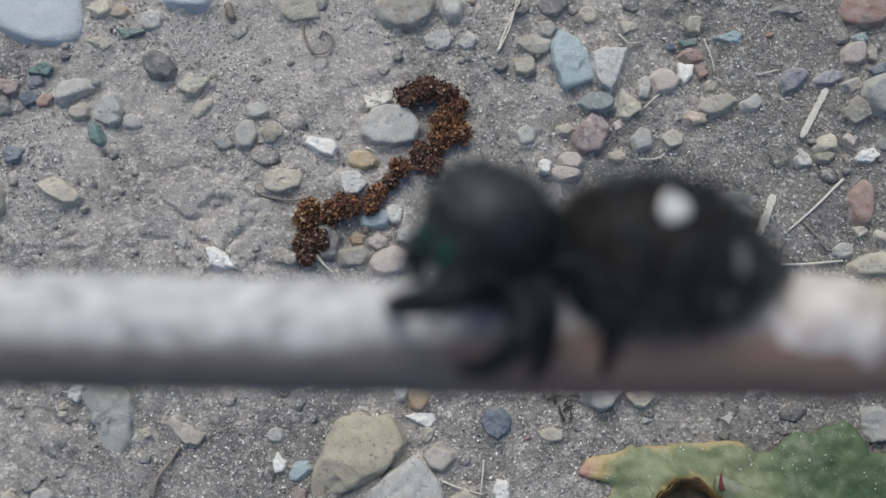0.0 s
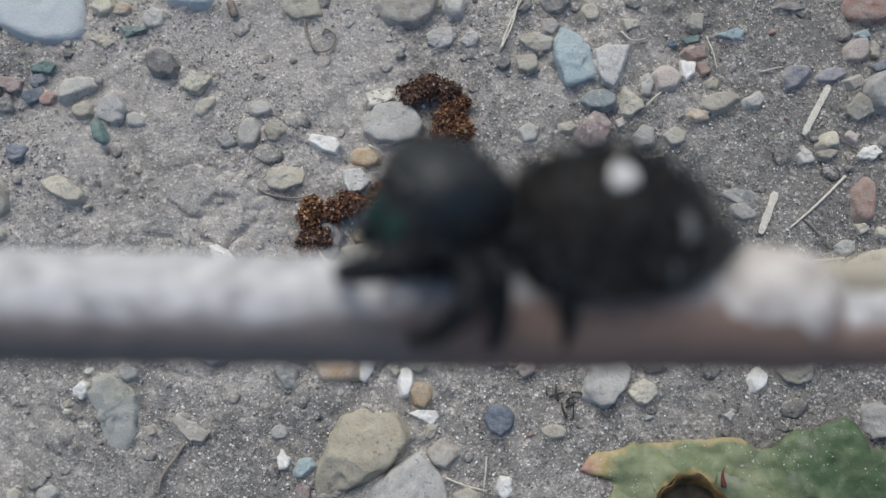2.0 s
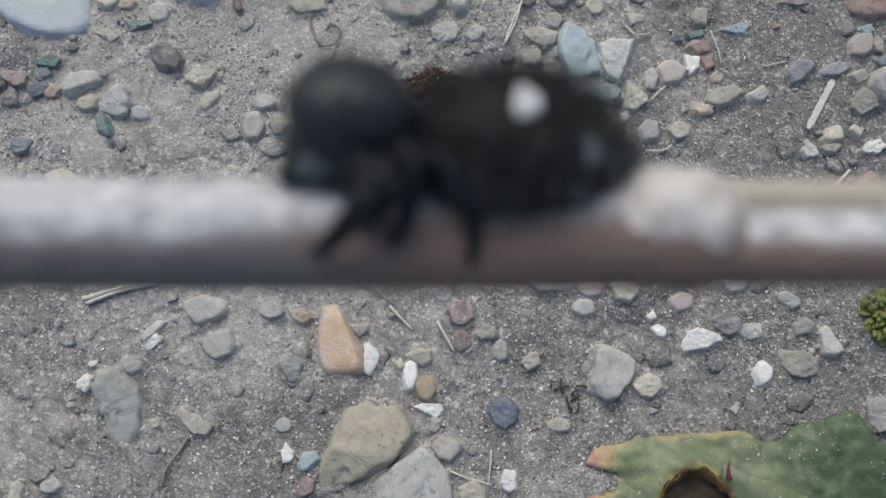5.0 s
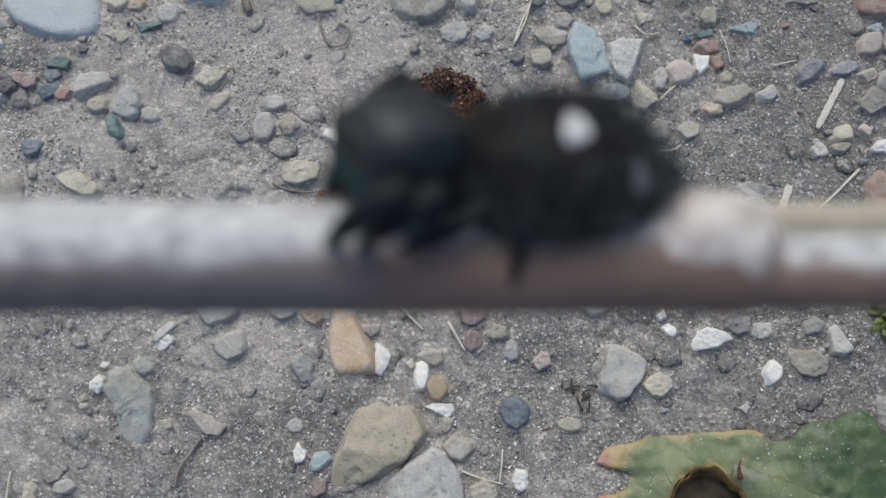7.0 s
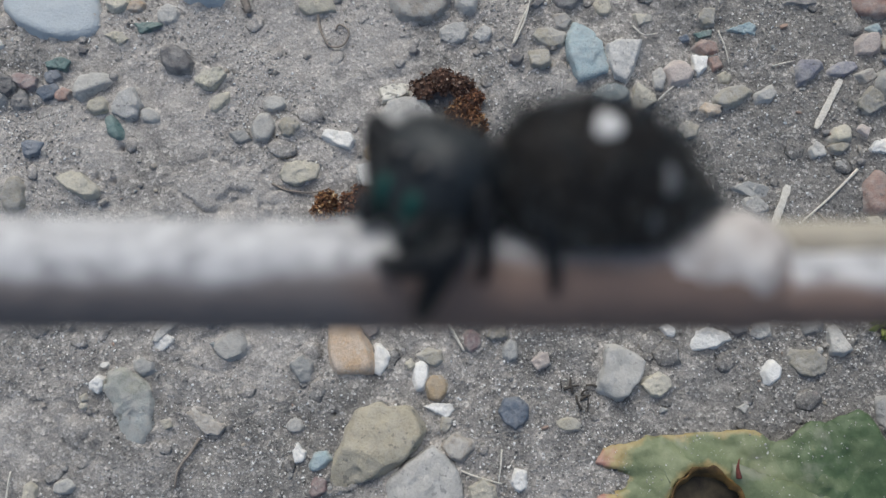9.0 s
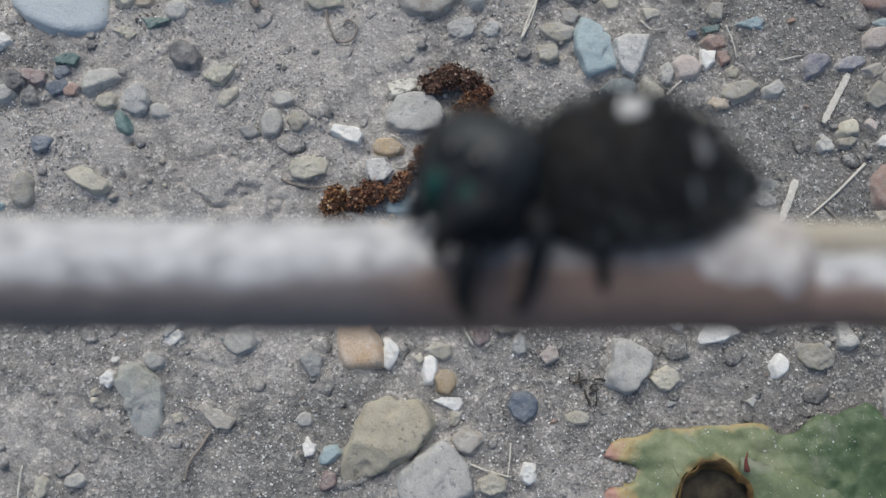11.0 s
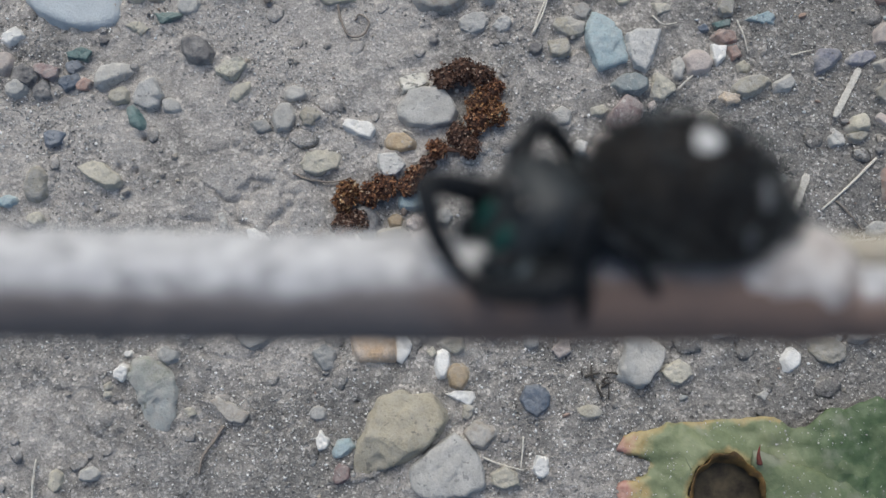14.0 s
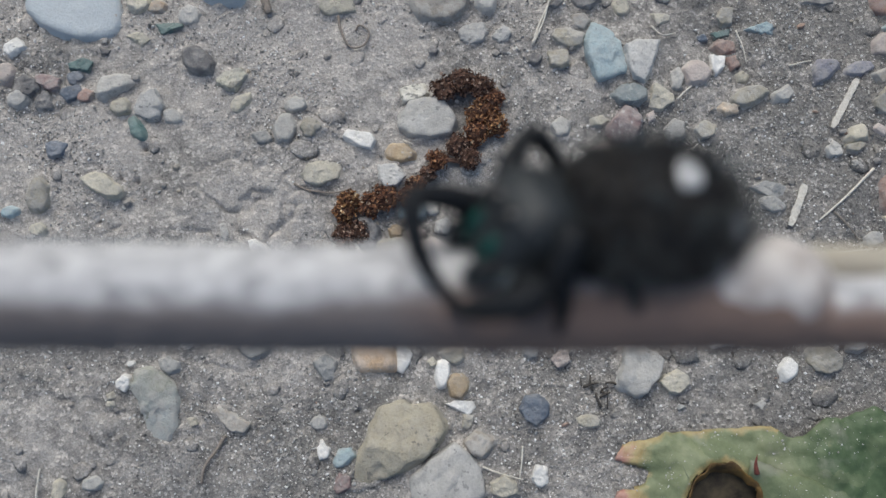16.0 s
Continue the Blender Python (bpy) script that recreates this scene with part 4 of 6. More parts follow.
pebble("dk", 73.4, -22.5, 8.1, 7.2, 2.8, "a", "medium angular dark grey pebble half sunk in grey sand", ((-156, 3.3), (-128, 2.8), (-70, 3.4), (-10, 3.7), (50, 3.6), (115, 2.7)))
pebble("lg", 80.2, -24.7, 6.4, 4.6, 2.3, "a", "small angular light grey pebble half sunk in grey sand", ((-116, 2.4), (-81, 2.2), (9, 2.9), (94, 2.1), (158, 2.5)))
pebble("wh", 82.3, -36.0, 5.4, 6.7, 2.6, "r", "smooth white egg-shaped pebble lying on sand", ((-178, 2.7), (-119, 3.3), (-54, 2.3), (-10, 2.4), (45, 2.9), (104, 3.1), (146, 2.5)))
pebble("tn", 91.7, -33.4, 10.2, 7.5, 3.4, "a", "flat greenish tan pebble lying on sand", ((-169, 4.6), (-141, 3.9), (-101, 3.5), (-71, 3.9), (-7, 4.9), (52, 4.0), (90, 3.7), (133, 5.1)))
pebble("gr", 94.0, -23.5, 6.2, 5.2, 2.5, "r", "small rounded grey pebble half sunk in grey sand", ((-171, 3.0), (-81, 2.2), (-20, 2.6), (59, 2.3), (124, 2.1)))
pebble("lg", 100.7, -27.5, 6.4, 8.5, 3.0, "a", "medium angular light grey pebble half sunk in grey sand", ((-178, 3.1), (-104, 4.1), (-64, 3.8), (30, 1.5), (31, 1.5), (117, 4.2)))
pebble("lg", 74.3, -45.1, 3.2, 3.0, 1.6, "a", "small angular light grey pebble half sunk in grey sand", ((-134, 1.0), (-38, 1.1), (47, 1.4), (123, 1.1)))
pebble("gr", 112.8, -46.5, 9.4, 9.5, 4.2, "a", "smooth dusky grey stone beside a leaf lying on sand", ((-151, 4.8), (-82, 4.3), (-13, 4.2), (52, 4.4), (85, 4.6), (126, 5.0), (175, 4.6)))
pebble("wh", 55.6, -24.5, 4.3, 3.7, 1.8, "a", "small angular white quartz pebble half sunk in grey sand", ((-150, 1.5), (-97, 1.7), (-14, 2.0), (54, 1.6), (115, 1.6)))
pebble("wh", 53.7, -20.5, 3.1, 3.2, 1.6, "a", "small angular white quartz pebble half sunk in grey sand", ((-143, 1.3), (-66, 1.3), (19, 1.2), (125, 0.8)))
pebble("bg", -115.6, 68.2, 25.7, 20.2, 3.9, "r", "large smooth pale blue-grey oval stone lying on sand", ((-139, 10.7), (-108, 8.8), (-83, 9.5), (-39, 11.9), (11, 11.0), (68, 9.7), (103, 10.6), (170, 13.5)))
pebble("bg", -73.2, 72.7, 14.5, 8.6, 3.9, "r", "pale blue-grey flat oval pebble lying on sand")
pebble("cr", -97.6, 69.4, 7.3, 5.5, 2.8, "r", "medium rounded cream pebble half sunk in grey sand", turn=10)
pebble("or", -92.7, 68.8, 5.5, 4.0, 2.0, "r", "small rounded orange-tinted pebble half sunk in grey sand", turn=10)
pebble("lg", -82.9, 65.7, 6.7, 5.8, 2.3, "r", "small rounded light grey pebble half sunk in grey sand")
pebble("pu", -122.1, 46.1, 7.7, 4.0, 1.8, "a", "medium angular maroon pebble half sunk in grey sand", turn=-25)
pebble("nv", -115.0, 43.0, 7.0, 4.6, 2.3, "a", "sharp dark blue slate shard lying on sand", turn=10)
pebble("dk", -123.3, 40.4, 6.4, 3.7, 1.8, "a", "small angular dark grey pebble half sunk in grey sand", turn=60)
pebble("dk", -97.4, 47.3, 2.8, 2.1, 1.3, "r", "small rounded dark grey pebble half sunk in grey sand")
pebble("lg", -51.7, 39.1, 6.4, 4.6, 2.1, "r", "small rounded light grey pebble half sunk in grey sand", turn=10)
pebble("dk", 16.2, 51.8, 4.3, 4.0, 2.0, "a", "small angular dark grey pebble half sunk in grey sand")
pebble("lg", -2.5, 48.0, 4.3, 2.4, 1.0, "r", "small rounded light grey pebble half sunk in grey sand")
pebble("bl", -18.4, 8.5, 9.2, 4.9, 2.4, "r", "medium rounded blue-grey slate pebble half sunk in grey sand", turn=10)
pebble("pk", -17.7, 2.2, 5.5, 3.8, 1.9, "a", "small angular pale pink pebble half sunk in grey sand")
pebble("wh", -59.9, -2.4, 8.4, 6.3, 2.8, "a", "white splintered stone shard lying on sand", ((-163, 3.1), (-107, 3.0), (-83, 3.4), (37, 1.8), (56, 1.3), (103, 3.3)))
pebble("br", -42.1, -2.4, 7.7, 4.0, 2.0, "a", "medium angular brownish grey pebble half sunk in grey sand", turn=-20)
pebble("wh", 27.7, 22.6, 5.2, 4.0, 2.8, "a", "small angular white quartz pebble half sunk in grey sand", turn=80)
pebble("pk", 35.2, 24.4, 7.0, 5.2, 2.6, "r", "medium rounded pale pink pebble half sunk in grey sand")
pebble("pk", 33.5, 20.9, 9.2, 4.0, 2.0, "r", "medium rounded pale pink pebble half sunk in grey sand")
pebble("or", 48.2, 26.1, 5.5, 3.4, 1.7, "r", "small rounded orange-tinted pebble half sunk in grey sand")
pebble("nv", 64.7, 58.6, 3.1, 2.3, 1.4, "a", "small angular dark blue pebble half sunk in grey sand")
pebble("cr", 41.4, 68.1, 4.9, 5.8, 2.0, "r", "small rounded cream pebble half sunk in grey sand")
pebble("cr", 118.9, 3.5, 4.0, 3.1, 1.8, "r", "small rounded cream pebble half sunk in grey sand", turn=-30)
pebble("lg", 81.2, 9.4, 7.3, 4.6, 2.3, "r", "medium rounded light grey pebble half sunk in grey sand", turn=-20)
pebble("gr", 122.1, 29.4, 4.6, 4.0, 2.0, "r", "small rounded grey pebble half sunk in grey sand")
pebble("wh", -132.3, 56.3, 7.0, 4.0, 2.4, "a", "medium angular white quartz pebble half sunk in grey sand", turn=12)
pebble("pk", -134.4, 48.6, 5.5, 7.0, 3.3, "r", "medium rounded pale pink pebble half sunk in grey sand")
pebble("dk", -128.1, 45.0, 8.0, 5.8, 2.9, "a", "medium angular dark grey pebble half sunk in grey sand", turn=-10)
pebble("tn", -122.6, 13.4, 7.0, 11.3, 3.9, "r", "flattened greenish tan oblong pebble lying on sand")
pebble("bl", -130.1, 8.5, 5.2, 3.4, 2.0, "r", "small rounded blue-grey slate pebble half sunk in grey sand", turn=10)
pebble("cr", -122.3, 3.8, 4.9, 3.8, 1.9, "r", "small rounded cream pebble half sunk in grey sand")
pebble("lg", -130.2, 41.2, 6.4, 5.2, 2.6, "r", "small rounded light grey pebble half sunk in grey sand", turn=20)
pebble("lg", -65.8, -18.6, 11.9, 6.4, 2.9, "r", "medium rounded light grey pebble half sunk in grey sand")
pebble("lg", -47.8, -19.2, 7.3, 4.9, 2.7, "r", "medium rounded light grey pebble half sunk in grey sand", turn=-10)
pebble("tn", -4.0, -48.8, 3.1, 4.3, 1.5, "a", "small angular tan pebble half sunk in grey sand")
pebble("lg", 90.6, -16.5, 6.1, 3.4, 1.7, "a", "small angular light grey pebble half sunk in grey sand", turn=-20)
pebble("br", -104.6, -22.5, 2.8, 2.3, 1.4, "r", "small rounded brownish grey pebble half sunk in grey sand", turn=60)
pebble("lg", -43.7, -49.1, 4.6, 3.7, 1.5, "r", "small rounded light grey pebble half sunk in grey sand")
pebble("dk", -111.4, -33.9, 1.7, 1.4, 1.1, "r", "small rounded dark grey pebble half sunk in grey sand")
pebble("dk", -53.5, 48.7, 1.5, 1.2, 0.9, "r", "small rounded dark grey pebble half sunk in grey sand")
pebble("cr", 28.1, -49.1, 6.1, 3.4, 1.0, "r", "small rounded cream pebble half sunk in grey sand")
pebble("lg", 35.5, -18.3, 6.1, 4.6, 1.4, "r", "small rounded light grey pebble half sunk in grey sand")
pebble("cr", 5.2, -66.0, 7.7, 5.5, 3.3, "a", "medium angular cream pebble half sunk in grey sand")
pebble("cr", -111.6, -66.0, 4.0, 6.1, 2.4, "a", "small angular cream pebble half sunk in grey sand")
pebble("lg", -103.4, -64.6, 5.5, 4.0, 2.0, "r", "small rounded light grey pebble half sunk in grey sand")
pebble("wh", -79.1, -27.5, 6.4, 3.1, 1.2, "a", "small angular white quartz pebble half sunk in grey sand", turn=22)
pebble("cr", -99.7, -43.9, 2.3, 1.8, 1.1, "r", "small rounded cream pebble half sunk in grey sand")
pebble("wh", -94.6, -33.3, 2.6, 1.7, 1.0, "r", "small rounded white quartz pebble half sunk in grey sand")
pebble("pk", 37.2, -13.3, 6.3, 4.9, 1.8, "r", "small rounded pale pink pebble half sunk in grey sand", ((-174, 3.0), (-122, 2.4), (-77, 2.2), (-2, 3.1), (68, 2.3), (110, 2.2)))
pebble("cr", 46.5, -13.7, 7.8, 6.5, 2.4, "a", "medium angular cream pebble half sunk in grey sand", ((-162, 3.2), (-99, 3.0), (-46, 3.2), (17, 3.5), (76, 3.0), (119, 3.2)))
pebble("ts", 27.6, -11.8, 14.3, 4.4, 1.6, "a", "medium angular grey-green pebble half sunk in grey sand", ((-130, 4.2), (-90, 2.2), (-61, 3.7), (56, 3.8), (89, 2.2), (109, 2.8)))
pebble("pk", 62.0, -16.6, 6.3, 5.4, 2.0, "r", "small rounded pale pink pebble half sunk in grey sand", ((-174, 3.1), (-125, 2.7), (-75, 2.4), (-12, 2.9), (63, 2.5), (120, 2.2)))
pebble("lg", 76.2, -11.9, 7.1, 4.6, 1.6, "r", "medium rounded light grey pebble half sunk in grey sand", ((-140, 2.4), (-82, 2.1), (-10, 3.3), (72, 2.1), (116, 2.1)))
pebble("pu", 2.8, -19.9, 7.3, 7.1, 2.5, "a", "medium angular maroon pebble half sunk in grey sand", ((-161, 3.2), (-109, 3.2), (-55, 3.2), (11, 3.4), (86, 3.4), (143, 3.5)))
pebble("lg", -2.3, -14.8, 5.9, 4.6, 1.6, "a", "small angular light grey pebble half sunk in grey sand", ((-150, 2.1), (-83, 2.1), (-6, 2.8), (72, 2.1), (118, 2.2)))


def bank_sand(xs, ys, z):
    """Sand banked against the foot of each stone, uneven round its girth, with a shallow dip beyond."""
    for x, y, length, width, sides, deep in FEET:
        reach = (0.5 * max(length, width) + 4) * MM
        i0, i1 = np.searchsorted(xs, (x * MM - reach, x * MM + reach))
        j0, j1 = np.searchsorted(ys, (y * MM - reach, y * MM + reach))
        gx, gy = np.meshgrid(xs[i0:i1] / MM - x, ys[j0:j1] / MM - y)
        out = np.max([gx * c + gy * s - o for c, s, o in sides], axis=0)
        patch = np.array([[noise.noise(Vector((p * 0.35 + x, q * 0.35 + y, 5))) for p, q in zip(a, b)] for a, b in zip(gx, gy)])
        bank = min(1.0, 0.11 * min(length, width)) * (0.15 + 0.5 * deep + 1.5 * patch) * np.exp(-(np.maximum(out, -2.0) / 1.3) ** 2)
        z[j0:j1, i0:i1] += (np.clip(bank, -0.6, 1.3) - 0.25 * np.exp(-((out - 1.6) / 1.2) ** 2)) * MM


def graded(half, step, far):
    core = list(np.arange(-half, half + step / 2, step))
    out, s = [], step
    p = half
    while p < far:
        s *= 1.22
        p += s
        out.append(p)
    return [-q for q in out[::-1]] + core + out


def sand_clods():
    """Crusted lumps of the same sand, half sunk in it."""
    rng = random.Random(12)
    d, faces = ico(2)
    pieces = []
    for k in range(230):
        x, y = rng.uniform(-150, 150), rng.uniform(-100, 100)
        s = 0.9 + 2.6 * rng.random() ** 2
        sc = np.array((s * rng.uniform(0.7, 1.5), s * rng.uniform(0.6, 1.2), s * rng.uniform(0.14, 0.32)))
        w = rng.uniform(0, 3.14)
        v = d * sc * (1 + 0.4 * wobble(d, 1.7, k * 1.3) + 0.22 * wobble(d, 4.5, k * 0.7))[:, None]
        v = v @ np.array(((math.cos(w), -math.sin(w), 0), (math.sin(w), math.cos(w), 0), (0, 0, 1)))
        v = (v + (x, y, 0.1)) * MM + (0, 0, ground_height(x * MM, y * MM))
        pieces.append((v.tolist(), faces))
    return pieces


def make_ground():
    xs, ys = graded(0.150, 0.00055, 60.0), graded(0.100, 0.00055, 60.0)
    nx, ny = len(xs), len(ys)
    z = np.array([[ground_height(x, y) if abs(x) < 0.6 and abs(y) < 0.6 else 0.0 for x in xs] for y in ys])
    bank_sand(np.array(xs), np.array(ys), z)
    verts = [(x, y, z[j, i]) for j, y in enumerate(ys) for i, x in enumerate(xs)]
    faces = [[j * nx + i, j * nx + i + 1, (j + 1) * nx + i + 1, (j + 1) * nx + i] for j in range(ny - 1) for i in range(nx - 1)]
    verts, faces = join([(verts, faces)] + sand_clods())
    g = new("ground", mesh_from("ground", verts, faces, SAND))
    return tagged(g, "dry grey sandy ground with crusted lumps and grit", "ground", kind="structure")


make_ground()


def scatter(name, count, size, reach, mat, level, label, seed, sink=0.25, clear=()):
    """Loose grains strewn on the sand, too many to count."""
    rng = np.random.default_rng(seed)
    base, tri = ico(level) if level else (np.array([(1, 0, 0), (-1, 0, 0), (0, 1, 0), (0, -1, 0), (0, 0, 1), (0, 0, -1)], float), [[0, 2, 4], [2, 1, 4], [1, 3, 4], [3, 0, 4], [2, 0, 5], [1, 2, 5], [3, 1, 5], [0, 3, 5]])
    tri = np.array(tri)
    nb = len(base)
    vs, fs = [], []
    for i in range(count):
        x, y = rng.uniform(-reach[0], reach[0]), rng.uniform(-reach[1], reach[1])
        clump = noise.noise(Vector((x * 28, y * 28, seed)))
        if rng.random() > 0.45 + 1.3 * clump + 1.1 * x - 1.6 * y:
            continue
        s = size[0] * (size[1] / size[0]) ** (rng.random() ** 2.2)
        a, b = rng.uniform(0, 6.283, 2)
        sc = s * rng.uniform(0.6, 1.25, 3) * np.array((1, 1, 0.75))
        v = base * (1 + rng.uniform(-0.22, 0.22, (nb, 1))) * sc
        ca, sa, cb, sb = math.cos(a), math.sin(a), math.cos(b * 0.2), math.sin(b * 0.2)
        v = v @ np.array(((1, 0, 0), (0, cb, -sb), (0, sb, cb))) @ np.array(((ca, -sa, 0), (sa, ca, 0), (0, 0, 1)))
        v += (x, y, ground_height(x, y) + s * (0.5 - sink))
        fs.append(tri + nb * len(vs))
        vs.append(v)
    vs, fs = np.concatenate(vs), np.concatenate(fs)
    ob = new(name, mesh_from(name, vs.tolist(), fs.tolist(), mat, smooth=level > 1))
    return tagged(ob, label, "sand" if level == 0 else "gravel", kind="stuff")


scatter("sand_grains", 150000, (0.17 * MM, 0.5 * MM), (0.155, 0.105), GRAIN, 0, "loose mixed pale and dark sand grains on the ground", 3)
scatter("fine_gravel", 1500, (0.4 * MM, 1.4 * MM), (0.18, 0.125), GRAVEL, 1, "fine mixed gravel strewn over grey sand", 5, 0.3)


# ---- dry straws, roots and splinters ----
def strand(name, points, thick, mat, label, category, lift=0.5, taper=0.6, sides=6):
    """A thin dry stem lying on the sand, through points in mm."""
    line = smooth_line([(x * MM, y * MM, 0) for x, y in points], 8)
    n = len(line)
    pts = [(p.x, p.y, ground_height(p.x, p.y) * 0.5 + (lift + 0.5 * math.sin(3.1 * i / n)) * MM) for i, p in enumerate(line)]
    rad = [thick / 2 * MM * (1 - (1 - taper) * i / n) * (1 + 0.15 * noise.noise(Vector((i * 0.9, thick, 0)))) for i in range(n)]
    v, f = tube(pts, rad, sides)
    return tagged(new(name, mesh_from(name, v, f, mat)), label, category)


def splinter(points, width, mat, label):
    """A flat split sliver of bleached wood with ragged ends."""
    (x0, y0), (x1, y1) = points
    d = Vector((x1 - x0, y1 - y0, 0))
    side = Vector((-d.y, d.x, 0)).normalized()
    verts, faces, n = [], [], 14
    for i in range(n + 1):
        t = i / n
        p = Vector((x0, y0, 0)) + d * t
        w = width / 2 * (0.82 + 0.3 * noise.noise(Vector((i * 0.6, x0, 0)))) * min(1, 0.6 + 6 * t, 0.45 + 5 * (1 - t))
        z = ground_height(p.x * MM, p.y * MM) / MM * 0.5 + 1.1
        for s, h in ((-1, 0), (-0.9, 0.3), (0.1, 0.36), (0.92, 0.28), (1, 0)):
            verts.append((p + side * (s * w) + Vector((0, 0, z + h - 0.25))) * MM)
    for i in range(n):
        for k in range(5):
            j = (k + 1) % 5
            faces.append([i * 5 + k, i * 5 + j, i * 5 + 5 + j, i * 5 + 5 + k])
    faces += [[0, 1, 2, 3, 4], [n * 5 + k for k in (4, 3, 2, 1, 0)]]
    return tagged(new("wood_splinter", mesh_from("wood_splinter", verts, faces, mat, False)), label, "splinter", "wood splinters")


splinter([(107.2, 45.3), (99.0, 31.1)], 2.3, STRAW, "bleached flat wood splinter with ragged ends on sand")
splinter([(90.2, 14.9), (85.3, 3.3)], 2.6, STRAW, "short bleached wood splinter with a broken end on sand")
strand("straw", [(15.4, 55.7), (18.0, 63.0), (22.7, 73.2)], 0.8, STRAW, "pale bleached straw lying across grey sand", "straw", 1.2)
strand("straw", [(15.7, 56.0), (19.0, 63.5), (21.4, 73.2)], 0.6, STRAW, "thin pale straw lying against another straw", "straw", 1.6)
strand("straw", [(109.8, 19.4), (101.3, 11.5), (93.4, 4.8)], 0.85, STRAW, "long dry grass stem lying on gritty sand", "straw")
strand("straw", [(97.6, 7.3), (101.0, 3.3), (104.0, -0.8)], 0.6, ROOT, "short brown dry stem lying on gritty sand", "straw")
strand("straw", [(88.6, -4.5), (98.6, -4.2), (107.8, -3.3)], 0.9, STRAW, "dry pale stem half buried in sand", "straw")
strand("straw", [(88.5, 49.6), (91.7, 50.3), (94.6, 51.0)], 0.6, STRAW, "tiny pale straw fragment on sand", "straw")
strand("straw", [(49.8, 61.8), (52.6, 59.1), (56.8, 59.8)], 0.6, STRAW, "tiny bent straw fragment on sand", "straw")
strand("straw", [(56.2, 39.9), (58.2, 41.9), (60.5, 43.9)], 0.6, STRAW, "tiny straight straw fragment on sand", "straw")
strand("straw", [(74.1, 60.5), (75.5, 55.4), (76.4, 50.3)], 0.5, STRAW, "frayed thin dry grass fibre on sand", "straw")
strand("straw", [(54.0, 25.2), (58.7, 25.2), (61.3, 26.8)], 0.6, STRAW, "small curved dry fibre on sand", "straw")
strand("straw", [(-98.6, -16.0), (-88.7, -13.3), (-77.9, -10.9)], 1.6, STRAW, "pale split straw lying flat on sand", "straw")
strand("straw", [(-97.6, -17.2), (-88.7, -14.1), (-79.0, -12.1)], 1.1, STRAW, "thin pale straw beside a split straw on sand", "straw")
strand("straw", [(-16.3, -17.9), (-13.5, -20.9), (-10.2, -24.2)], 0.8, STRAW, "pale short straw lying on grey sand", "straw")
strand("straw", [(-3.6, -22.1), (-1.5, -25.7), (0.9, -29.9)], 0.95, STRAW, "bright bleached straw lying on grey sand", "straw")
strand("straw", [(10.5, -55.4), (10.2, -59.1), (9.6, -63.6)], 0.6, STRAW, "thin upright dry grass fibre on sand", "straw")
strand("straw", [(-0.6, -60.5), (3.8, -62.2), (10.5, -64.1)], 0.6, STRAW, "thin dry grass fibre leading from a stone", "straw")
strand("straw", [(-21.3, 28.5), (-20.0, 27.8), (-18.5, 27.2)], 0.6, STRAW, "tiny white straw chip beside a pebble", "straw")
strand("straw", [(-34.2, -1.7), (-31.9, -4.5), (-29.5, -6.6)], 0.8, STRAW, "pale straw tip beside the brown catkin", "straw")
strand("straw", [(-117.3, -73.0), (-117.4, -66.1), (-117.1, -60.5)], 0.7, STRAW, "thin dry grass stem lying on sand", "straw")
strand("root_fibre", [(-40.0, 65.6), (-39.2, 61.1), (-36.5, 56.0), (-32.6, 56.4), (-31.1, 60.1), (-33.8, 62.5), (-35.0, 60.8)], 0.75, ROOT, "curled dry brown rootlet lying on sand", "root")
strand("root_fibre", [(-51.5, 15.9), (-47.1, 14.0), (-40.8, 13.4), (-36.5, 14.3)], 0.7, ROOT, "thin curved grey rootlet on sand", "root")
strand("root_fibre", [(-68.3, -52.3), (-70.7, -56.3), (-73.4, -60.2), (-74.3, -64.7)], 1.0, ROOT, "dry forked brown rootlet lying on sand", "root")
strand("root_fibre", [(-23.1, -10.9), (-19.4, -14.3), (-15.1, -17.6)], 0.8, ROOT, "short dark rootlet lying on sand", "root")
rng = random.Random(77)
for k in range(9):
    (x, y), = ((29.8, -41.0),)
    x, y, w = x + rng.uniform(-5, 5), y + rng.uniform(-3.5, 3.5), rng.uniform(0, 3.14)
    q = (math.cos(w) * rng.uniform(0.8, 2.2), math.sin(w) * rng.uniform(0.8, 2.2))
    strand("bark_crumb", [(x - q[0], y - q[1]), (x + rng.uniform(-0.4, 0.4), y + 0.3), (x + q[0], y + q[1])], rng.uniform(0.4, 0.9), DARK_BARK, "tiny dark crumb of rotten bark on sand", "bark crumb")
strand("root_fibre", [(-61.5, 70.8), (-60.7, 68.7), (-60.0, 66.6)], 2.4, ROOT, "short stub of grey dry stem on sand", "root", 0.6, 0.9)


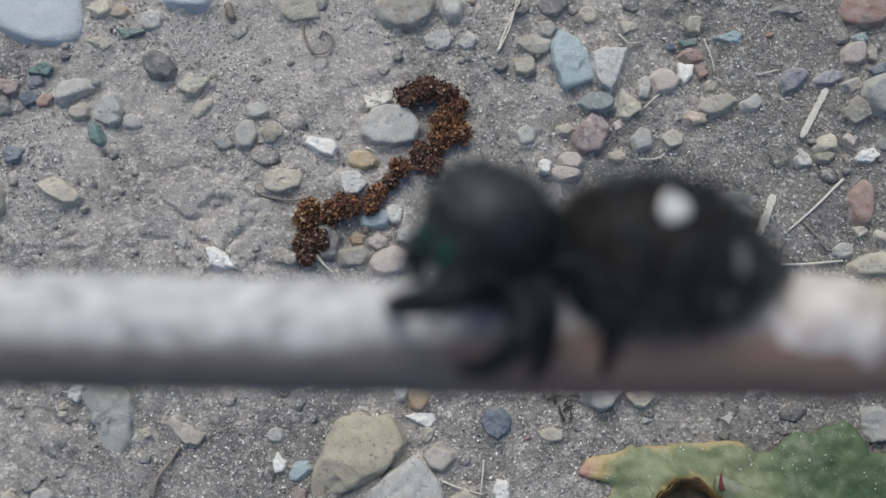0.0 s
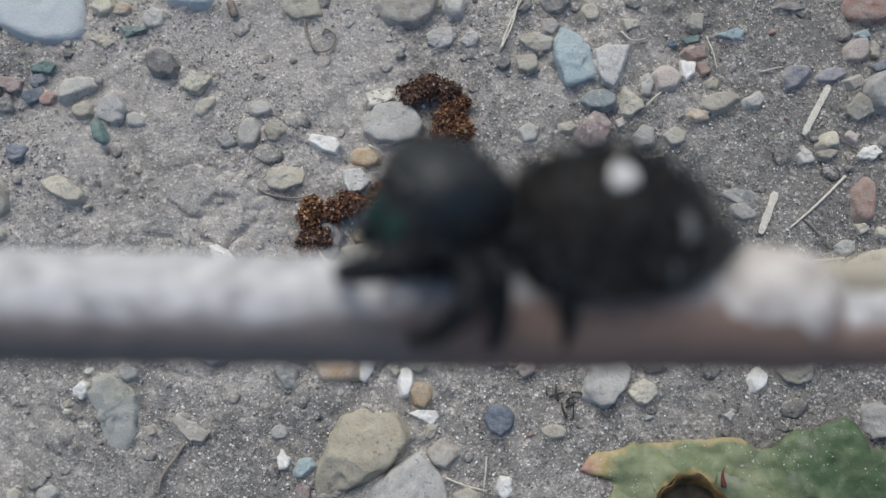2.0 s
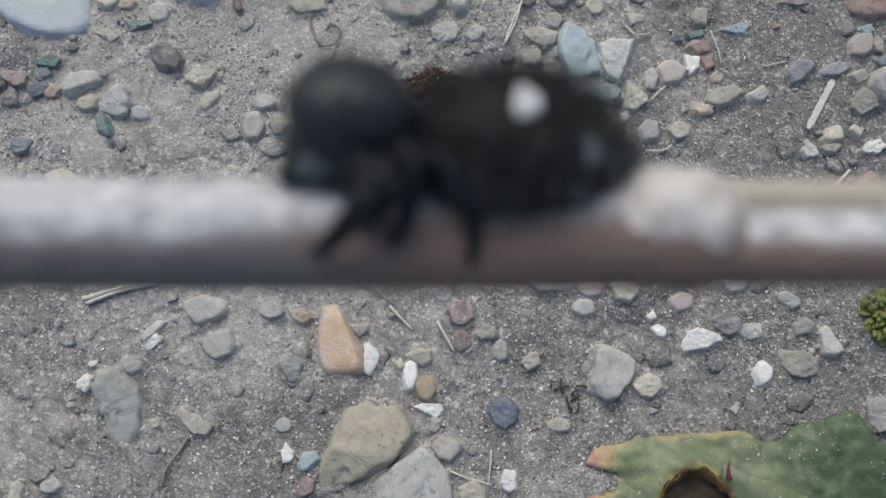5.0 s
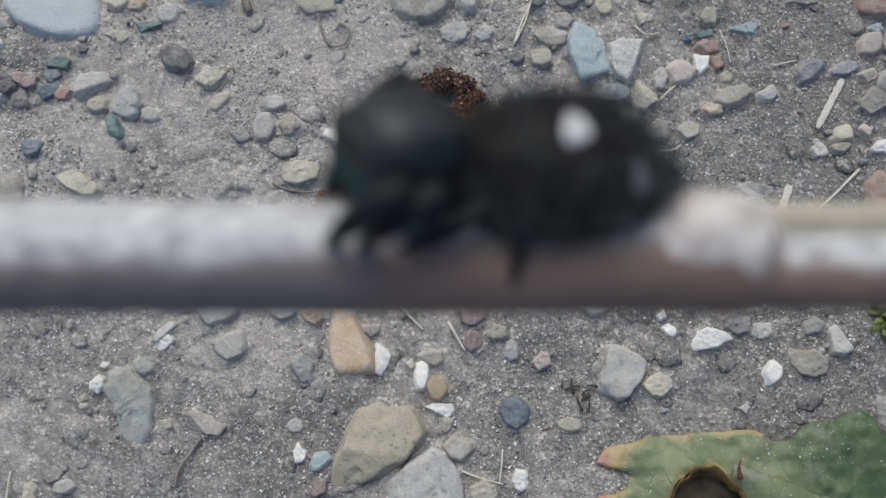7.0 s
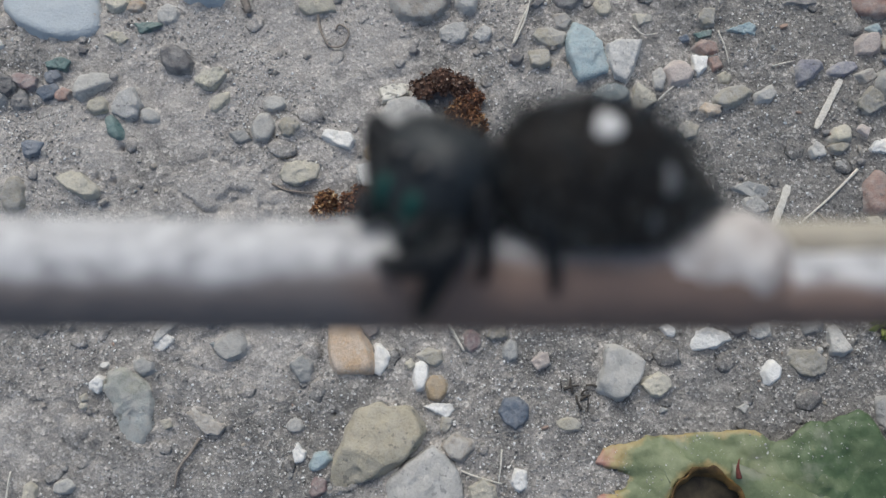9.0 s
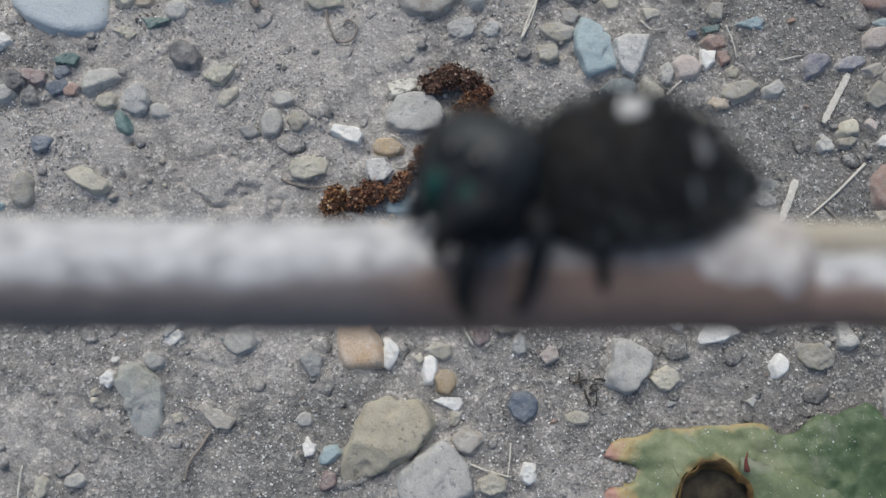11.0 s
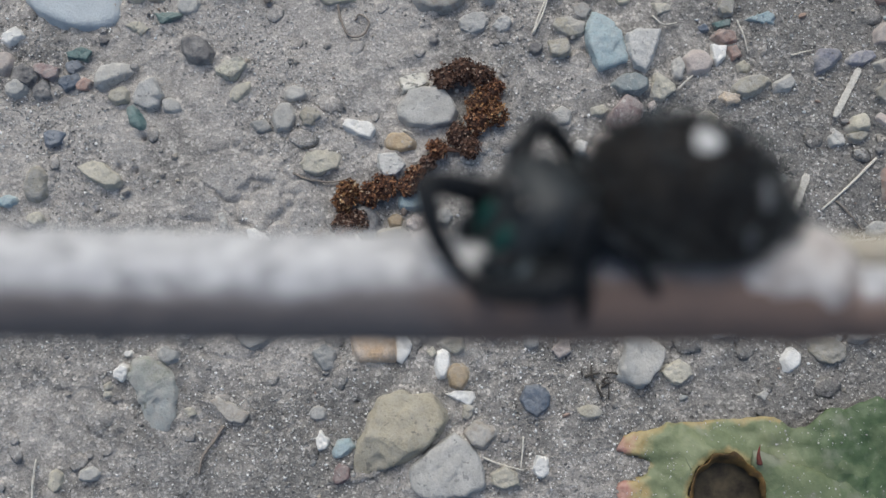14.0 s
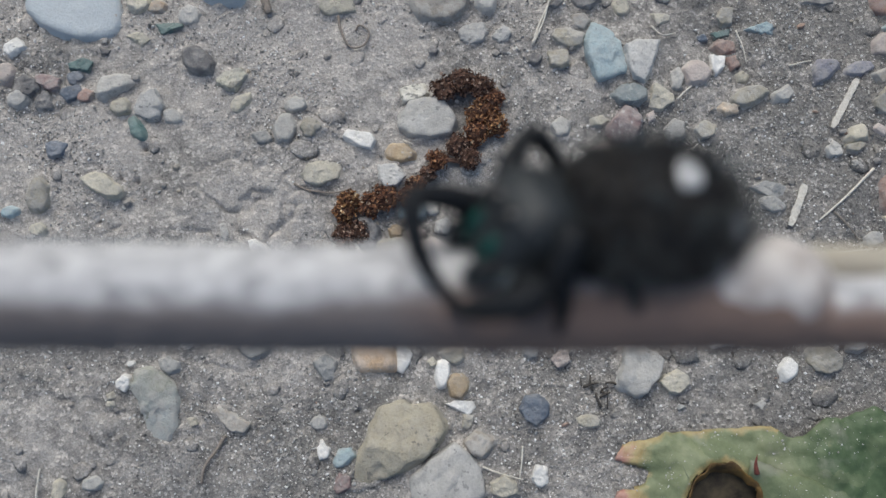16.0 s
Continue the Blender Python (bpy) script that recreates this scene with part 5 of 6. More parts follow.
# ---- curled brown catkin ----
def catkin():
    root = new("dried_catkin")
    rng = random.Random(21)
    # each clump: its middle and half size in mm, how ochre it is
    spots = [(-9.7, 42.5), (-4.6, 44.5), (0.6, 43.2), (3.8, 39.5), (0.3, 35.5), (4.4, 32.2), (-0.6, 29.8), (-6.0, 26.2), (-2.9, 22.5), (-11.7, 22.5), (-14.5, 18.6), (-17.8, 15.4), (-19.8, 11.9), (-26.6, 11.9), (-30.0, 9.9), (-36.1, 11.0), (-37.2, 7.6), (-34.0, 2.1), (-37.4, 1.7), (-36.9, -2.5)]
    sizes = (3.9, 4.2, 3.7, 3.1, 4.2, 3.9, 3.9, 3.9, 3.4, 2.9, 2.4, 2.6, 3.1, 3.9, 3.7, 3.1, 3.4, 3.4, 3.1, 2.6)
    ochre = (0.2, 0.2, 0.3, 0.5, 0.8, 0.9, 0.5, 0.3, 0.3, 0.4, 0.2, 0.5, 0.6, 0.6, 0.6, 0.9, 0.8, 0.2, 0.1, 0.1)
    c0 = Vector((*spots[8], 0))
    root.location = (c0.x * MM, c0.y * MM, 0)
    d, faces = ico(1)
    core, core_faces = ico(3)
    for (x, y), fat, bright in zip(spots, sizes, ochre):
        pieces = []
        lump = []
        for c in core.tolist():
            u = Vector(c)
            k = fat * (0.86 + 0.30 * noise.noise(u * 1.6 + Vector((x, y, 0))) + 0.22 * noise.noise(u * 4.5 + Vector((y, x, 0))))
            lump.append((u.x * k * 0.9 * MM, u.y * k * 0.9 * MM, u.z * k * 0.7 * MM))
        pieces.append((lump, core_faces))
        for i in range(150):
            w, u = rng.uniform(0, 6.283), rng.uniform(-0.2, 1)
            e = Vector((math.cos(w) * math.sqrt(1 - u * u), math.sin(w) * math.sqrt(1 - u * u), u))
            q = e * fat * (0.84 + 0.30 * noise.noise(e * 1.6 + Vector((x, y, 0))) + 0.22 * noise.noise(e * 4.5 + Vector((y, x, 0))))
            s = 0.12 + 0.3 * rng.random() ** 1.5
            sc = np.array((s * rng.uniform(0.5, 1.5), s * rng.uniform(0.5, 1.5), s * rng.uniform(0.4, 1)))
            v = d * sc * (1 + 0.3 * np.array([[rng.uniform(-1, 1)] for _ in d])) + np.array((q.x, q.y, q.z * 0.8))
            pieces.append(((v * MM).tolist(), faces))
        for i in range(85):
            # curled bracts standing off the core
            w, u = rng.uniform(0, 6.283), rng.uniform(-0.1, 1)
            e = Vector((math.cos(w) * math.sqrt(1 - u * u), math.sin(w) * math.sqrt(1 - u * u), u))
            q = e * fat * (0.86 + 0.30 * noise.noise(e * 1.6 + Vector((x, y, 0))) + 0.22 * noise.noise(e * 4.5 + Vector((y, x, 0))))
            q.z *= 0.8
            side = e.orthogonal().normalized()
            side = Matrix.Rotation(rng.uniform(0, 6.283), 3, e) @ side
            out = e.cross(side)
            size = rng.uniform(0.35, 0.85)
            v, f = [], []
            for a in range(4):
                t = a / 3
                for b in (-1, -0.35, 0.35, 1):
                    wide = size * 0.55 * b * (0.5 + 0.9 * t - 0.6 * t * t)
                    v.append((q + out * (size * (t - 0.3) * 1.3) + side * wide + e * (size * (0.6 * t * t + 0.35 * b * b))) * MM)
            for a in range(3):
                for b in range(3):
                    f.append([a * 4 + b, a * 4 + b + 1, a * 4 + b + 5, a * 4 + b + 4])
            pieces.append((v, f))
        v, f = join(pieces)
        ob = part("catkin_clump", mesh_from("catkin_clump", v, f, CATKIN_OCHRE if bright > 0.7 else CATKIN if bright > 0.35 else CATKIN_DARK, False), root)
        ob.data.materials.append(DARK_BROWN)
        ob.data.polygons.foreach_set("material_index", [1] * len(core_faces) + [0] * (len(f) - len(core_faces)))
        ob.location = ((x - c0.x) * MM, (y - c0.y) * MM, ground_height(x * MM, y * MM) + 0.55 * fat * MM)
        ob.rotation_euler = (0, 0, rng.uniform(0, 6))
    line = smooth_line([(x, y, 0) for x, y in spots[:7] + spots[8:17] + spots[18:]], 4)
    v, f = tube([((p.x - c0.x) * MM, (p.y - c0.y) * MM, 1.2 * MM) for p in line], [0.8 * MM] * len(line), 6)
    part("stalk", mesh_from("stalk", v, f, CATKIN_DARK), root)
    return tagged(root, "curled dry rust-brown catkin of crumbly scales on sand", "catkin")


catkin()


# ---- fallen leaf ----
def blade(outline, rise, mat, name, parent, cell=1.3, hole=None, thick=0.35):
    """A leaf blade in mm: cells inside the outline function, lifted by rise, given thickness."""
    x0, x1, y0, y1 = outline["box"]
    nx, ny = int((x1 - x0) / cell), int((y1 - y0) / cell)
    bm = bmesh.new()
    rim, turned, deep = (bm.verts.layers.float.new(k) for k in ("rim", "turned", "deep"))
    grid = {}
    for j in range(ny + 1):
        for i in range(nx + 1):
            x, y = x0 + (x1 - x0) * i / nx, y0 + (y1 - y0) * j / ny
            inside = outline["depth"](x, y)
            if -2.2 * cell < inside < 0:
                for _ in range(3):
                    q = outline["depth"](x, y)
                    gx, gy = (outline["depth"](x + 0.05, y) - q) / 0.05, (outline["depth"](x, y + 0.05) - q) / 0.05
                    g2 = max(gx * gx + gy * gy, 0.2)
                    x, y = x - max(-cell, min(cell, q * gx / g2)), y - max(-cell, min(cell, q * gy / g2))
            if inside > -2.2 * cell:
                v = bm.verts.new((x * MM, y * MM, rise(x, y, inside) * MM))
                v[rim] = max(0.0, 1 - max(inside, 0) / outline["fade"]) if "fade" in outline and outline["box"][0] < x < outline["green"] else 0.0
                v[turned], v[deep] = outline["tint"](x, y) if "tint" in outline else (0.0, 0.0)
                grid[i, j] = (v, inside)
    for (i, j), (v, q) in grid.items():
        cs = [grid.get(k) for k in ((i, j), (i + 1, j), (i + 1, j + 1), (i, j + 1))]
        if all(cs) and max(c[1] for c in cs) > 0:
            bm.faces.new([c[0] for c in cs])
    loose = [v for v in bm.verts if not v.link_faces]
    bmesh.ops.delete(bm, geom=loose, context="VERTS")
    me = bpy.data.meshes.new(name)
    bm.to_mesh(me)
    bm.free()
    me.materials.append(mat)
    me.polygons.foreach_set("use_smooth", [True] * len(me.polygons))
    ob = part(name, me, parent)
    sol = ob.modifiers.new("thickness", "SOLIDIFY")
    sol.thickness, sol.offset = thick * MM, 0
    return ob


def leaf():
    (lx, ly), = ((35.1, -54.0),)
    (tx, ty), = ((75.9, -49.4),)
    (hx, hy), = ((61.2, -70.0),)
    (rx, ry), = ((104.2, -44.5),)
    (px, py), = ((68.6, -58.8),)
    (nx, ny), = ((38.9, -63.3),)
    root = new("fallen_leaf")

    def ragged(t, amp=1.0):
        return amp * (noise.noise(Vector((t * 0.35, 4.2, 0))) + 0.6 * noise.noise(Vector((t * 1.1, 1.7, 0))))

    def chain(points, x):
        """Height of a line of points at x."""
        if x <= points[0][0]:
            return points[0][1] - (points[0][0] - x) * 1.5
        for (x0, y0), (x1, y1) in zip(points, points[1:]):
            if x <= x1:
                return y0 + (y1 - y0) * (x - x0) / (x1 - x0)
        return points[-1][1] - (x - points[-1][0]) * 0.4

    crest = [(35.0, -57.9), (36.9, -55.3), (40.7, -54.1), (45.1, -53.6), (48.1, -52.0), (53.7, -52.1), (61.1, -51.4), (68.4, -50.8), (75.8, -50.4), (78.1, -51.7), (80.3, -54.0), (84.1, -52.8), (87.3, -50.0), (90.3, -48.3), (94.4, -49.0), (97.5, -47.1), (102.4, -45.4), (105.2, -46.7), (106.4, -50.0), (107.8, -53.4), (115.2, -53.4)]

    def around(x, y):
        return math.hypot((x - hx) / 9.4, (y - hy) / 10.4) + 0.06 * noise.noise(Vector((x * 0.22, y * 0.22, 12)))

    def tint(x, y):
        return max(0.0, 1.0 - max(0.0, x - lx + 0.5) / 13.0), min(1.0, max(0.0, (x - tx + 4) / 24.0))

    def blade_depth(x, y):
        left = (x - lx + 0.4) - ragged(y, 1.3) - 8.6 * math.exp(-((y - ny) / 3.0) ** 4)
        gap = (around(x, y) - 1) * 7 + ragged(x * 2 + y, 0.5)
        return min(left, (chain(crest, x) + ragged(x, 0.45) - y) * 0.8, gap)

    def blade_rise(x, y, inside):
        curl = 4.2 * math.exp(-((around(x, y) - 1) / 0.4) ** 2)
        right = min(1, max(0, (x - tx + 4) / 14))
        fold = 1.5 * abs(math.sin((x - tx) * 0.16 + (y - ty) * 0.09)) * right
        return 2.6 + 1.4 * right + fold + 1.5 * noise.noise(Vector((x * 0.07, y * 0.07, 3))) + 0.9 * noise.noise(Vector((x * 0.3, y * 0.3, 3))) + 0.35 * noise.noise(Vector((x * 0.9, y * 0.9, 3))) + curl - 1.6 * math.exp(-max(inside, 0) / 2)

    blade({"box": (lx - 4, lx + 100, hy - 70, ry + 6), "depth": blade_depth, "fade": 2.2, "green": tx + 2, "tint": tint}, blade_rise, LEAF, "blade", root, 0.9)

    # a paler fold that runs from the red tip over the blade

    def flap(x, y):
        upper = py + 0.3 - 0.36 * (x - px) + ragged(x + 9, 0.7)
        return min(upper - y, (x - px + 0.3) * 1.2 + 0.25 * (py - y), y - (hy - 30), (around(x, y) - 1) * 7 + ragged(x * 2 + y, 0.5))

    def flap_rise(x, y, inside):
        return 8.6 - 0.05 * (x - px) + 0.8 * noise.noise(Vector((x * 0.12, y * 0.12, 2))) - 2.6 * math.exp(-max(inside, 0) / 2.5)

    blade({"box": (px - 3, px + 60, hy - 30, py + 2), "depth": flap, "tint": lambda x, y: (0.0, 0.34 + 0.5 * min(1.0, max(0.0, (x - tx) / 30.0)))}, flap_rise, LEAF, "fold", root, 0.9)["label"] = "paler green folded flap"

    def under(x, y):
        return (1.3 - around(x, y)) * 8

    def under_rise(x, y, inside):
        return 1.0 + 0.5 * noise.noise(Vector((x * 0.25, y * 0.25, 7))) + 1.2 * max(0, around(x, y) - 0.8)

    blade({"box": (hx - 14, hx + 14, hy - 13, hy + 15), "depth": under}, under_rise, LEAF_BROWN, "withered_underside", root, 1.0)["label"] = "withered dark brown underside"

    # the torn edge curls down into the hole, broadest along the top

    def lip(x, y):
        wide = 0.06 + 0.30 * max(0.0, (y - hy) / 10.6) ** 2.5
        q = around(x, y) + 0.12 * noise.noise(Vector((x * 0.35, y * 0.35, 8)))
        return min(1.03 - q, q - 1.0 + wide) * 9

    def lip_rise(x, y, inside):
        return 7.0 - 14.0 * max(0.0, 1.0 - around(x, y)) + 0.5 * noise.noise(Vector((x * 0.5, y * 0.5, 2)))

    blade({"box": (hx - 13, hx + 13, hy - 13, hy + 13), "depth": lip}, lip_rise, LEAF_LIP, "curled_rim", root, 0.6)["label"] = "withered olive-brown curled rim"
    v, f = tube(smooth_line([((px + 0.3) * MM, (py - 3) * MM, 8.6 * MM), ((px - 0.2) * MM, (py - 0.5) * MM, 9.6 * MM), ((px + 0.1) * MM, (py + 1.7) * MM, 10.2 * MM)], 5), [(0.8 - 0.07 * k) * MM for k in range(11)], 6)
    part("pointed_tip", mesh_from("pointed_tip", v, f, LEAF_RED), root, "red folded pointed tip")
    for ax, ay, bx, by in ((tx + 6, ty - 9, rx + 22, ry - 22), (hx - 9, hy + 7, lx + 14, ly - 1)):
        line = smooth_line([(ax, ay, 0), ((ax + bx) / 2, (ay + by) / 2 + 1.2, 0), (bx, by, 0)], 8)
        line = [p for p in line if blade_depth(p.x, p.y) > 1.0]
        pts = []
        for p in line:
            z = max(blade_rise(p.x, p.y, 3.0), flap_rise(p.x, p.y, 3.0) if flap(p.x, p.y) > 0 else -9)
            pts.append((p.x * MM, p.y * MM, (z + 0.02) * MM))
        v, f = tube(pts, [(0.2 - 0.006 * i) * MM for i in range(len(pts))], 5)
        part("vein", mesh_from("vein", v, f, VEIN), root)
    # grit that lies on the leaf
    rng = random.Random(8)
    pieces = []
    d, faces = ico(1)
    while len(pieces) < 420:
        x, y = rng.uniform(lx, lx + 75), rng.uniform(hy - 10, ry + 3)
        if noise.noise(Vector((x * 0.12, y * 0.12, 31))) < rng.uniform(-0.15, 0.5):
            continue
        over = [rise(x, y, shape(x, y)) for shape, rise in ((blade_depth, blade_rise), (flap, flap_rise)) if shape(x, y) > 0.3]
        if not over:
            continue
        s = 0.07 + 0.22 * rng.random() ** 2.2
        v = d * s * (1 + 0.25 * np.array([[rng.uniform(-1, 1)] for _ in d])) * np.array((rng.uniform(0.6, 1.4), rng.uniform(0.6, 1.4), 0.8)) + (x, y, max(over) + 0.3)
        pieces.append(((v * MM).tolist(), faces))
    v, f = join(pieces)
    tagged(new("leaf_grit", mesh_from("leaf_grit", v, f, GRIT, False)), "pale sand grit sprinkled over a fallen leaf", "sand", kind="stuff")
    return tagged(root, "fallen green leaf turning yellow with a torn curled hole", "leaf")


leaf()


def weed():
    (wx, wy), = ((114.6, -21.2),)
    root = new("green_weed")
    root.location = (wx * MM, wy * MM, 0)
    rng = random.Random(4)
    for k in range(110):
        w = radians(rng.uniform(0, 360))
        r = rng.uniform(0.4, 6.8)
        q = Vector((math.cos(w) * r, math.sin(w) * r, rng.uniform(1.2, 4.5)))
        s = rng.uniform(0.8, 1.6)
        verts, faces = [], []
        for i in range(7):
            t = i / 6
            hw = s * 0.55 * math.sin(math.pi * min(1, t * 0.9 + 0.08)) ** 0.8
            for j, h in ((-1, 0.25), (0, 0), (1, 0.25)):
                verts.append(Vector(((t - 0.3) * s * 2, j * hw, h * hw * 1.4 + 0.5 * math.sin(t * 3))) * MM)
        for i in range(6):
            for j in range(2):
                faces.append([i * 3 + j, i * 3 + j + 1, i * 3 + 4 + j, i * 3 + 3 + j])
        ob = part("leaflet", mesh_from("leaflet", verts, faces, WEED), root)
        sol = ob.modifiers.new("thickness", "SOLIDIFY")
        sol.thickness = 0.25 * MM
        ob.matrix_basis = pose(q.x * MM, q.y * MM, q.z * MM, rng.uniform(-25, 25), rng.uniform(-30, 10), math.degrees(w))
    v, f = tube([(0, 0, -1 * MM), (0.5 * MM, 0, 1.5 * MM), (0, 0.5 * MM, 3.5 * MM)], [0.6 * MM, 0.5 * MM, 0.3 * MM], 6)
    part("stem", mesh_from("stem", v, f, WEED), root)
    return tagged(root, "small bright green weed tuft growing from sand", "weed")


weed()


# ---- the held twig: x along it, y up in its own space, the origin at the knot's edge ----
def twig_surface(x0, x1, n, sides, centre, radius, rough):
    verts, faces = [], []
    for i in range(n + 1):
        x = x0 + (x1 - x0) * i / n
        cy, cz = centre(x)
        for k in range(sides):
            w = 2 * math.pi * k / sides
            r = radius(x, w) * (1 + rough * noise.noise(Vector((x * 0.9, math.cos(w) * 1.3, math.sin(w) * 1.3))))
            verts.append((x * MM, (cy + r * math.cos(w)) * MM, (cz + r * math.sin(w)) * MM))
    for i in range(n):
        for k in range(sides):
            j = (k + 1) % sides
            faces.append([i * sides + k, i * sides + j, (i + 1) * sides + j, (i + 1) * sides + k])
    faces.append(list(range(sides))[::-1])
    faces.append([n * sides + k for k in range(sides)])
    return verts, faces


def make_twig():
    root = new("twig")

    def main_radius(x, w):
        return 2.16 + 0.12 * math.exp(-((x + 1.7) / 1.4) ** 2) + 0.02 * math.sin(x * 0.4) - 0.78 * narrowing(x)

    def narrowing(x):
        k = min(1.0, max(0.0, (x + 1.9) / 2.6))
        return k * k * (3 - 2 * k)

    def main_centre(x):
        return 0.06 * math.sin(x * 0.12) - 0.62 * narrowing(x), 0.25 * narrowing(x)

    v, f = twig_surface(-75, 0.9, 270, 40, main_centre, main_radius, 0.045)
    part("stem", mesh_from("stem", v, f, BARK), root, "whitish weathered bark, worn to brown and painted with shade below")
    v, f = twig_surface(-5.2, 0.5, 44, 32, lambda x: (0.2, 0.12), lambda x, w: 2.02 + 0.36 * math.exp(-((x + 2.1) / 1.5) ** 2) * (0.45 + 0.55 * max(0, math.cos(w - 0.25))) - 0.32 * max(0, (x + 1.2)) ** 2 - 0.25 * max(0, -3.8 - x) ** 2, 0.07)
    part("knot", mesh_from("knot", v, f, NODE_WOOD), root, "swollen pale knot")
    v, f = twig_surface(-1.6, 60, 160, 32, lambda x: (-0.62, 0.25), lambda x, w: 1.46, 0.05)
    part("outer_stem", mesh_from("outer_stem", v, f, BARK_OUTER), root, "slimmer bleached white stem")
    v, f = twig_surface(-2.0, 60, 160, 24, lambda x: (1.28, -0.45), lambda x, w: 0.80, 0.08)
    part("side_shoot", mesh_from("side_shoot", v, f, TAN_WOOD), root, "bare tan side shoot")
    return tagged(root, "pale weathered twig with a knot held above the ground", "twig")


twig = make_twig()


# ---- the jumping spider: faces -x, back +y, its left flank +z; sizes in mm ----
def lobe(a, b, c, level, shape, seed, bumps=0.03):
    """A rounded body: half sizes a, b, c, reshaped by shape(x, y, z of the unit ball)."""
    d, faces = ico(level)
    r = 1 + bumps * wobble(d, 3.0, seed)
    out = []
    for (x, y, z), k in zip(d.tolist(), r):
        x, y, z = shape(x, y, z)
        out.append(Vector((x * a * k, y * b * k, z * c * k)) * MM)
    return out, faces


def fur(surface, count, length, seed, keep=lambda p, n: True, lean=(0.6, 0, 0)):
    """Fine stiff hairs standing on a surface given by verts and faces."""
    rng = random.Random(seed)
    verts, faces = surface
    pieces = []
    centre = sum((Vector(v) for v in verts), Vector()) / len(verts)
    while len(pieces) < count:
        f = rng.choice(faces)
        p = sum((Vector(verts[i]) for i in f), Vector()) / len(f)
        n = (Vector(verts[f[1]]) - Vector(verts[f[0]])).cross(Vector(verts[f[2]]) - Vector(verts[f[0]])).normalized()
        if not keep(p, n):
            continue
        tip = p + (n + Vector(lean) * rng.uniform(0.3, 1.2) + Vector((rng.gauss(0, 0.3), rng.gauss(0, 0.3), rng.gauss(0, 0.3)))).normalized() * length * rng.uniform(0.5, 1.2) * MM
        side = n.orthogonal().normalized() * 0.022 * MM
        other = n.cross(side).normalized() * 0.022 * MM
        q = p - n * 0.04 * MM
        pieces.append(([q + side, q - side * 0.5 + other, q - side * 0.5 - other, tip], [[0, 1, 3], [1, 2, 3], [2, 0, 3]]))
    return join(pieces)


def ball(at, r, squash=(1, 1, 1), level=2):
    d, faces = ico(level)
    return [Vector((x * squash[0] * r + at[0], y * squash[1] * r + at[1], z * squash[2] * r + at[2])) * MM for x, y, z in d.tolist()], faces


ABD = (4.0, 2.85, 2.85)


def abdomen_shape(x, y, z):
    """Blunt and deep in front, tapering and drooping to the spinnerets behind."""
    ring = math.sqrt(max(1e-9, 1 - x * x))
    p = 3.4 if x < 0 else 2.0
    full = (1 - min(1, abs(x)) ** p) ** (1 / p)
    k = full / ring if ring > 1e-4 else 1.0
    return x * (0.94 if x < 0 else 1.0), y * k * (1 - 0.12 * max(0, x)) - 0.40 * max(0, x) ** 2 + 0.02, z * k


def on_abdomen(x, angle, lift=1.0):
    """A point on the abdomen: x along it (-1 to 1), angle from the back towards its left flank."""
    r = math.sqrt(max(0, 1 - x * x))
    px, py, pz = abdomen_shape(x, r * math.cos(angle), r * math.sin(angle))
    return Vector((px * ABD[0], py * ABD[1], pz * ABD[2])) * lift


def scale_patch(x, angle, half_x, half_w, power=2.0):
    """A patch of pale scales lying on the abdomen, slightly proud of it."""
    verts, faces = [on_abdomen(x, angle, 1.035) * MM], []
    rings, sides = 5, 20
    for i in range(1, rings + 1):
        for k in range(sides):
            w = 2 * math.pi * k / sides
            s = i / rings
            rr = s * (1 + 0.12 * math.sin(3 * w + 1))
            verts.append(on_abdomen(x + half_x * rr * math.cos(w), angle + half_w * rr * math.sin(w), 1.035 if s < 0.9 else 0.985) * MM)
    for k in range(sides):
        faces.append([0, 1 + k, 1 + (k + 1) % sides])
    for i in range(rings - 1):
        for k in range(sides):
            a = 1 + i * sides
            j = (k + 1) % sides
            faces.append([a + k, a + sides + k, a + sides + j, a + j])
    return verts, faces


FEMUR, SHIN = {}, {}
LEG_SIZE = {1: (3.8, 4.4, 0.64), 2: (3.8, 4.2, 0.58), 3: (2.9, 3.7, 0.5), 4: (3.2, 4.1, 0.52), -1: (4.1, 4.5, 0.56), -2: (3.7, 4.1, 0.5)}


def leg_meshes(n):
    l1, l2, r = LEG_SIZE[n]
    pts = [(l1 * t * MM, ((0.8 if n == -2 else 0.25) * math.sin(math.pi * t)) * MM, 0) for t in (0, 0.1, 0.3, 0.6, 0.85, 1.0)]
    v, f = tube(pts, [r * k * MM for k in (0.7, 0.95, 1.1, 1.0, 0.85, 0.78)], 12)
    hairs = fur((v, [q for q in f if len(q) == 4]), 90, 0.45, n, lean=(0.7, 0, 0))
    FEMUR[n] = (mesh_from("leg", v, f, BLACK), mesh_from("leg_hair", *hairs, HAIR, False))
    pts = [(l2 * t * MM, 0.14 * l2 * math.sin(math.pi * t) * MM, 0) for t in (0, 0.06, 0.2, 0.3, 0.45, 0.62, 0.75, 0.9, 0.97, 1.0)]
    v, f = tube(pts, [r * k * MM for k in (0.76, 0.86, 0.84, 0.76, 0.72, 0.58, 0.48, 0.42, 0.4, 0.2)], 12)
    hairs = fur((v, [q for q in f if len(q) == 4]), 110, 0.45, n + 9, lean=(0.7, 0, 0))
    SHIN[n] = (mesh_from("lower_leg", v, f, BLACK), mesh_from("lower_leg_hair", *hairs, HAIR, False))


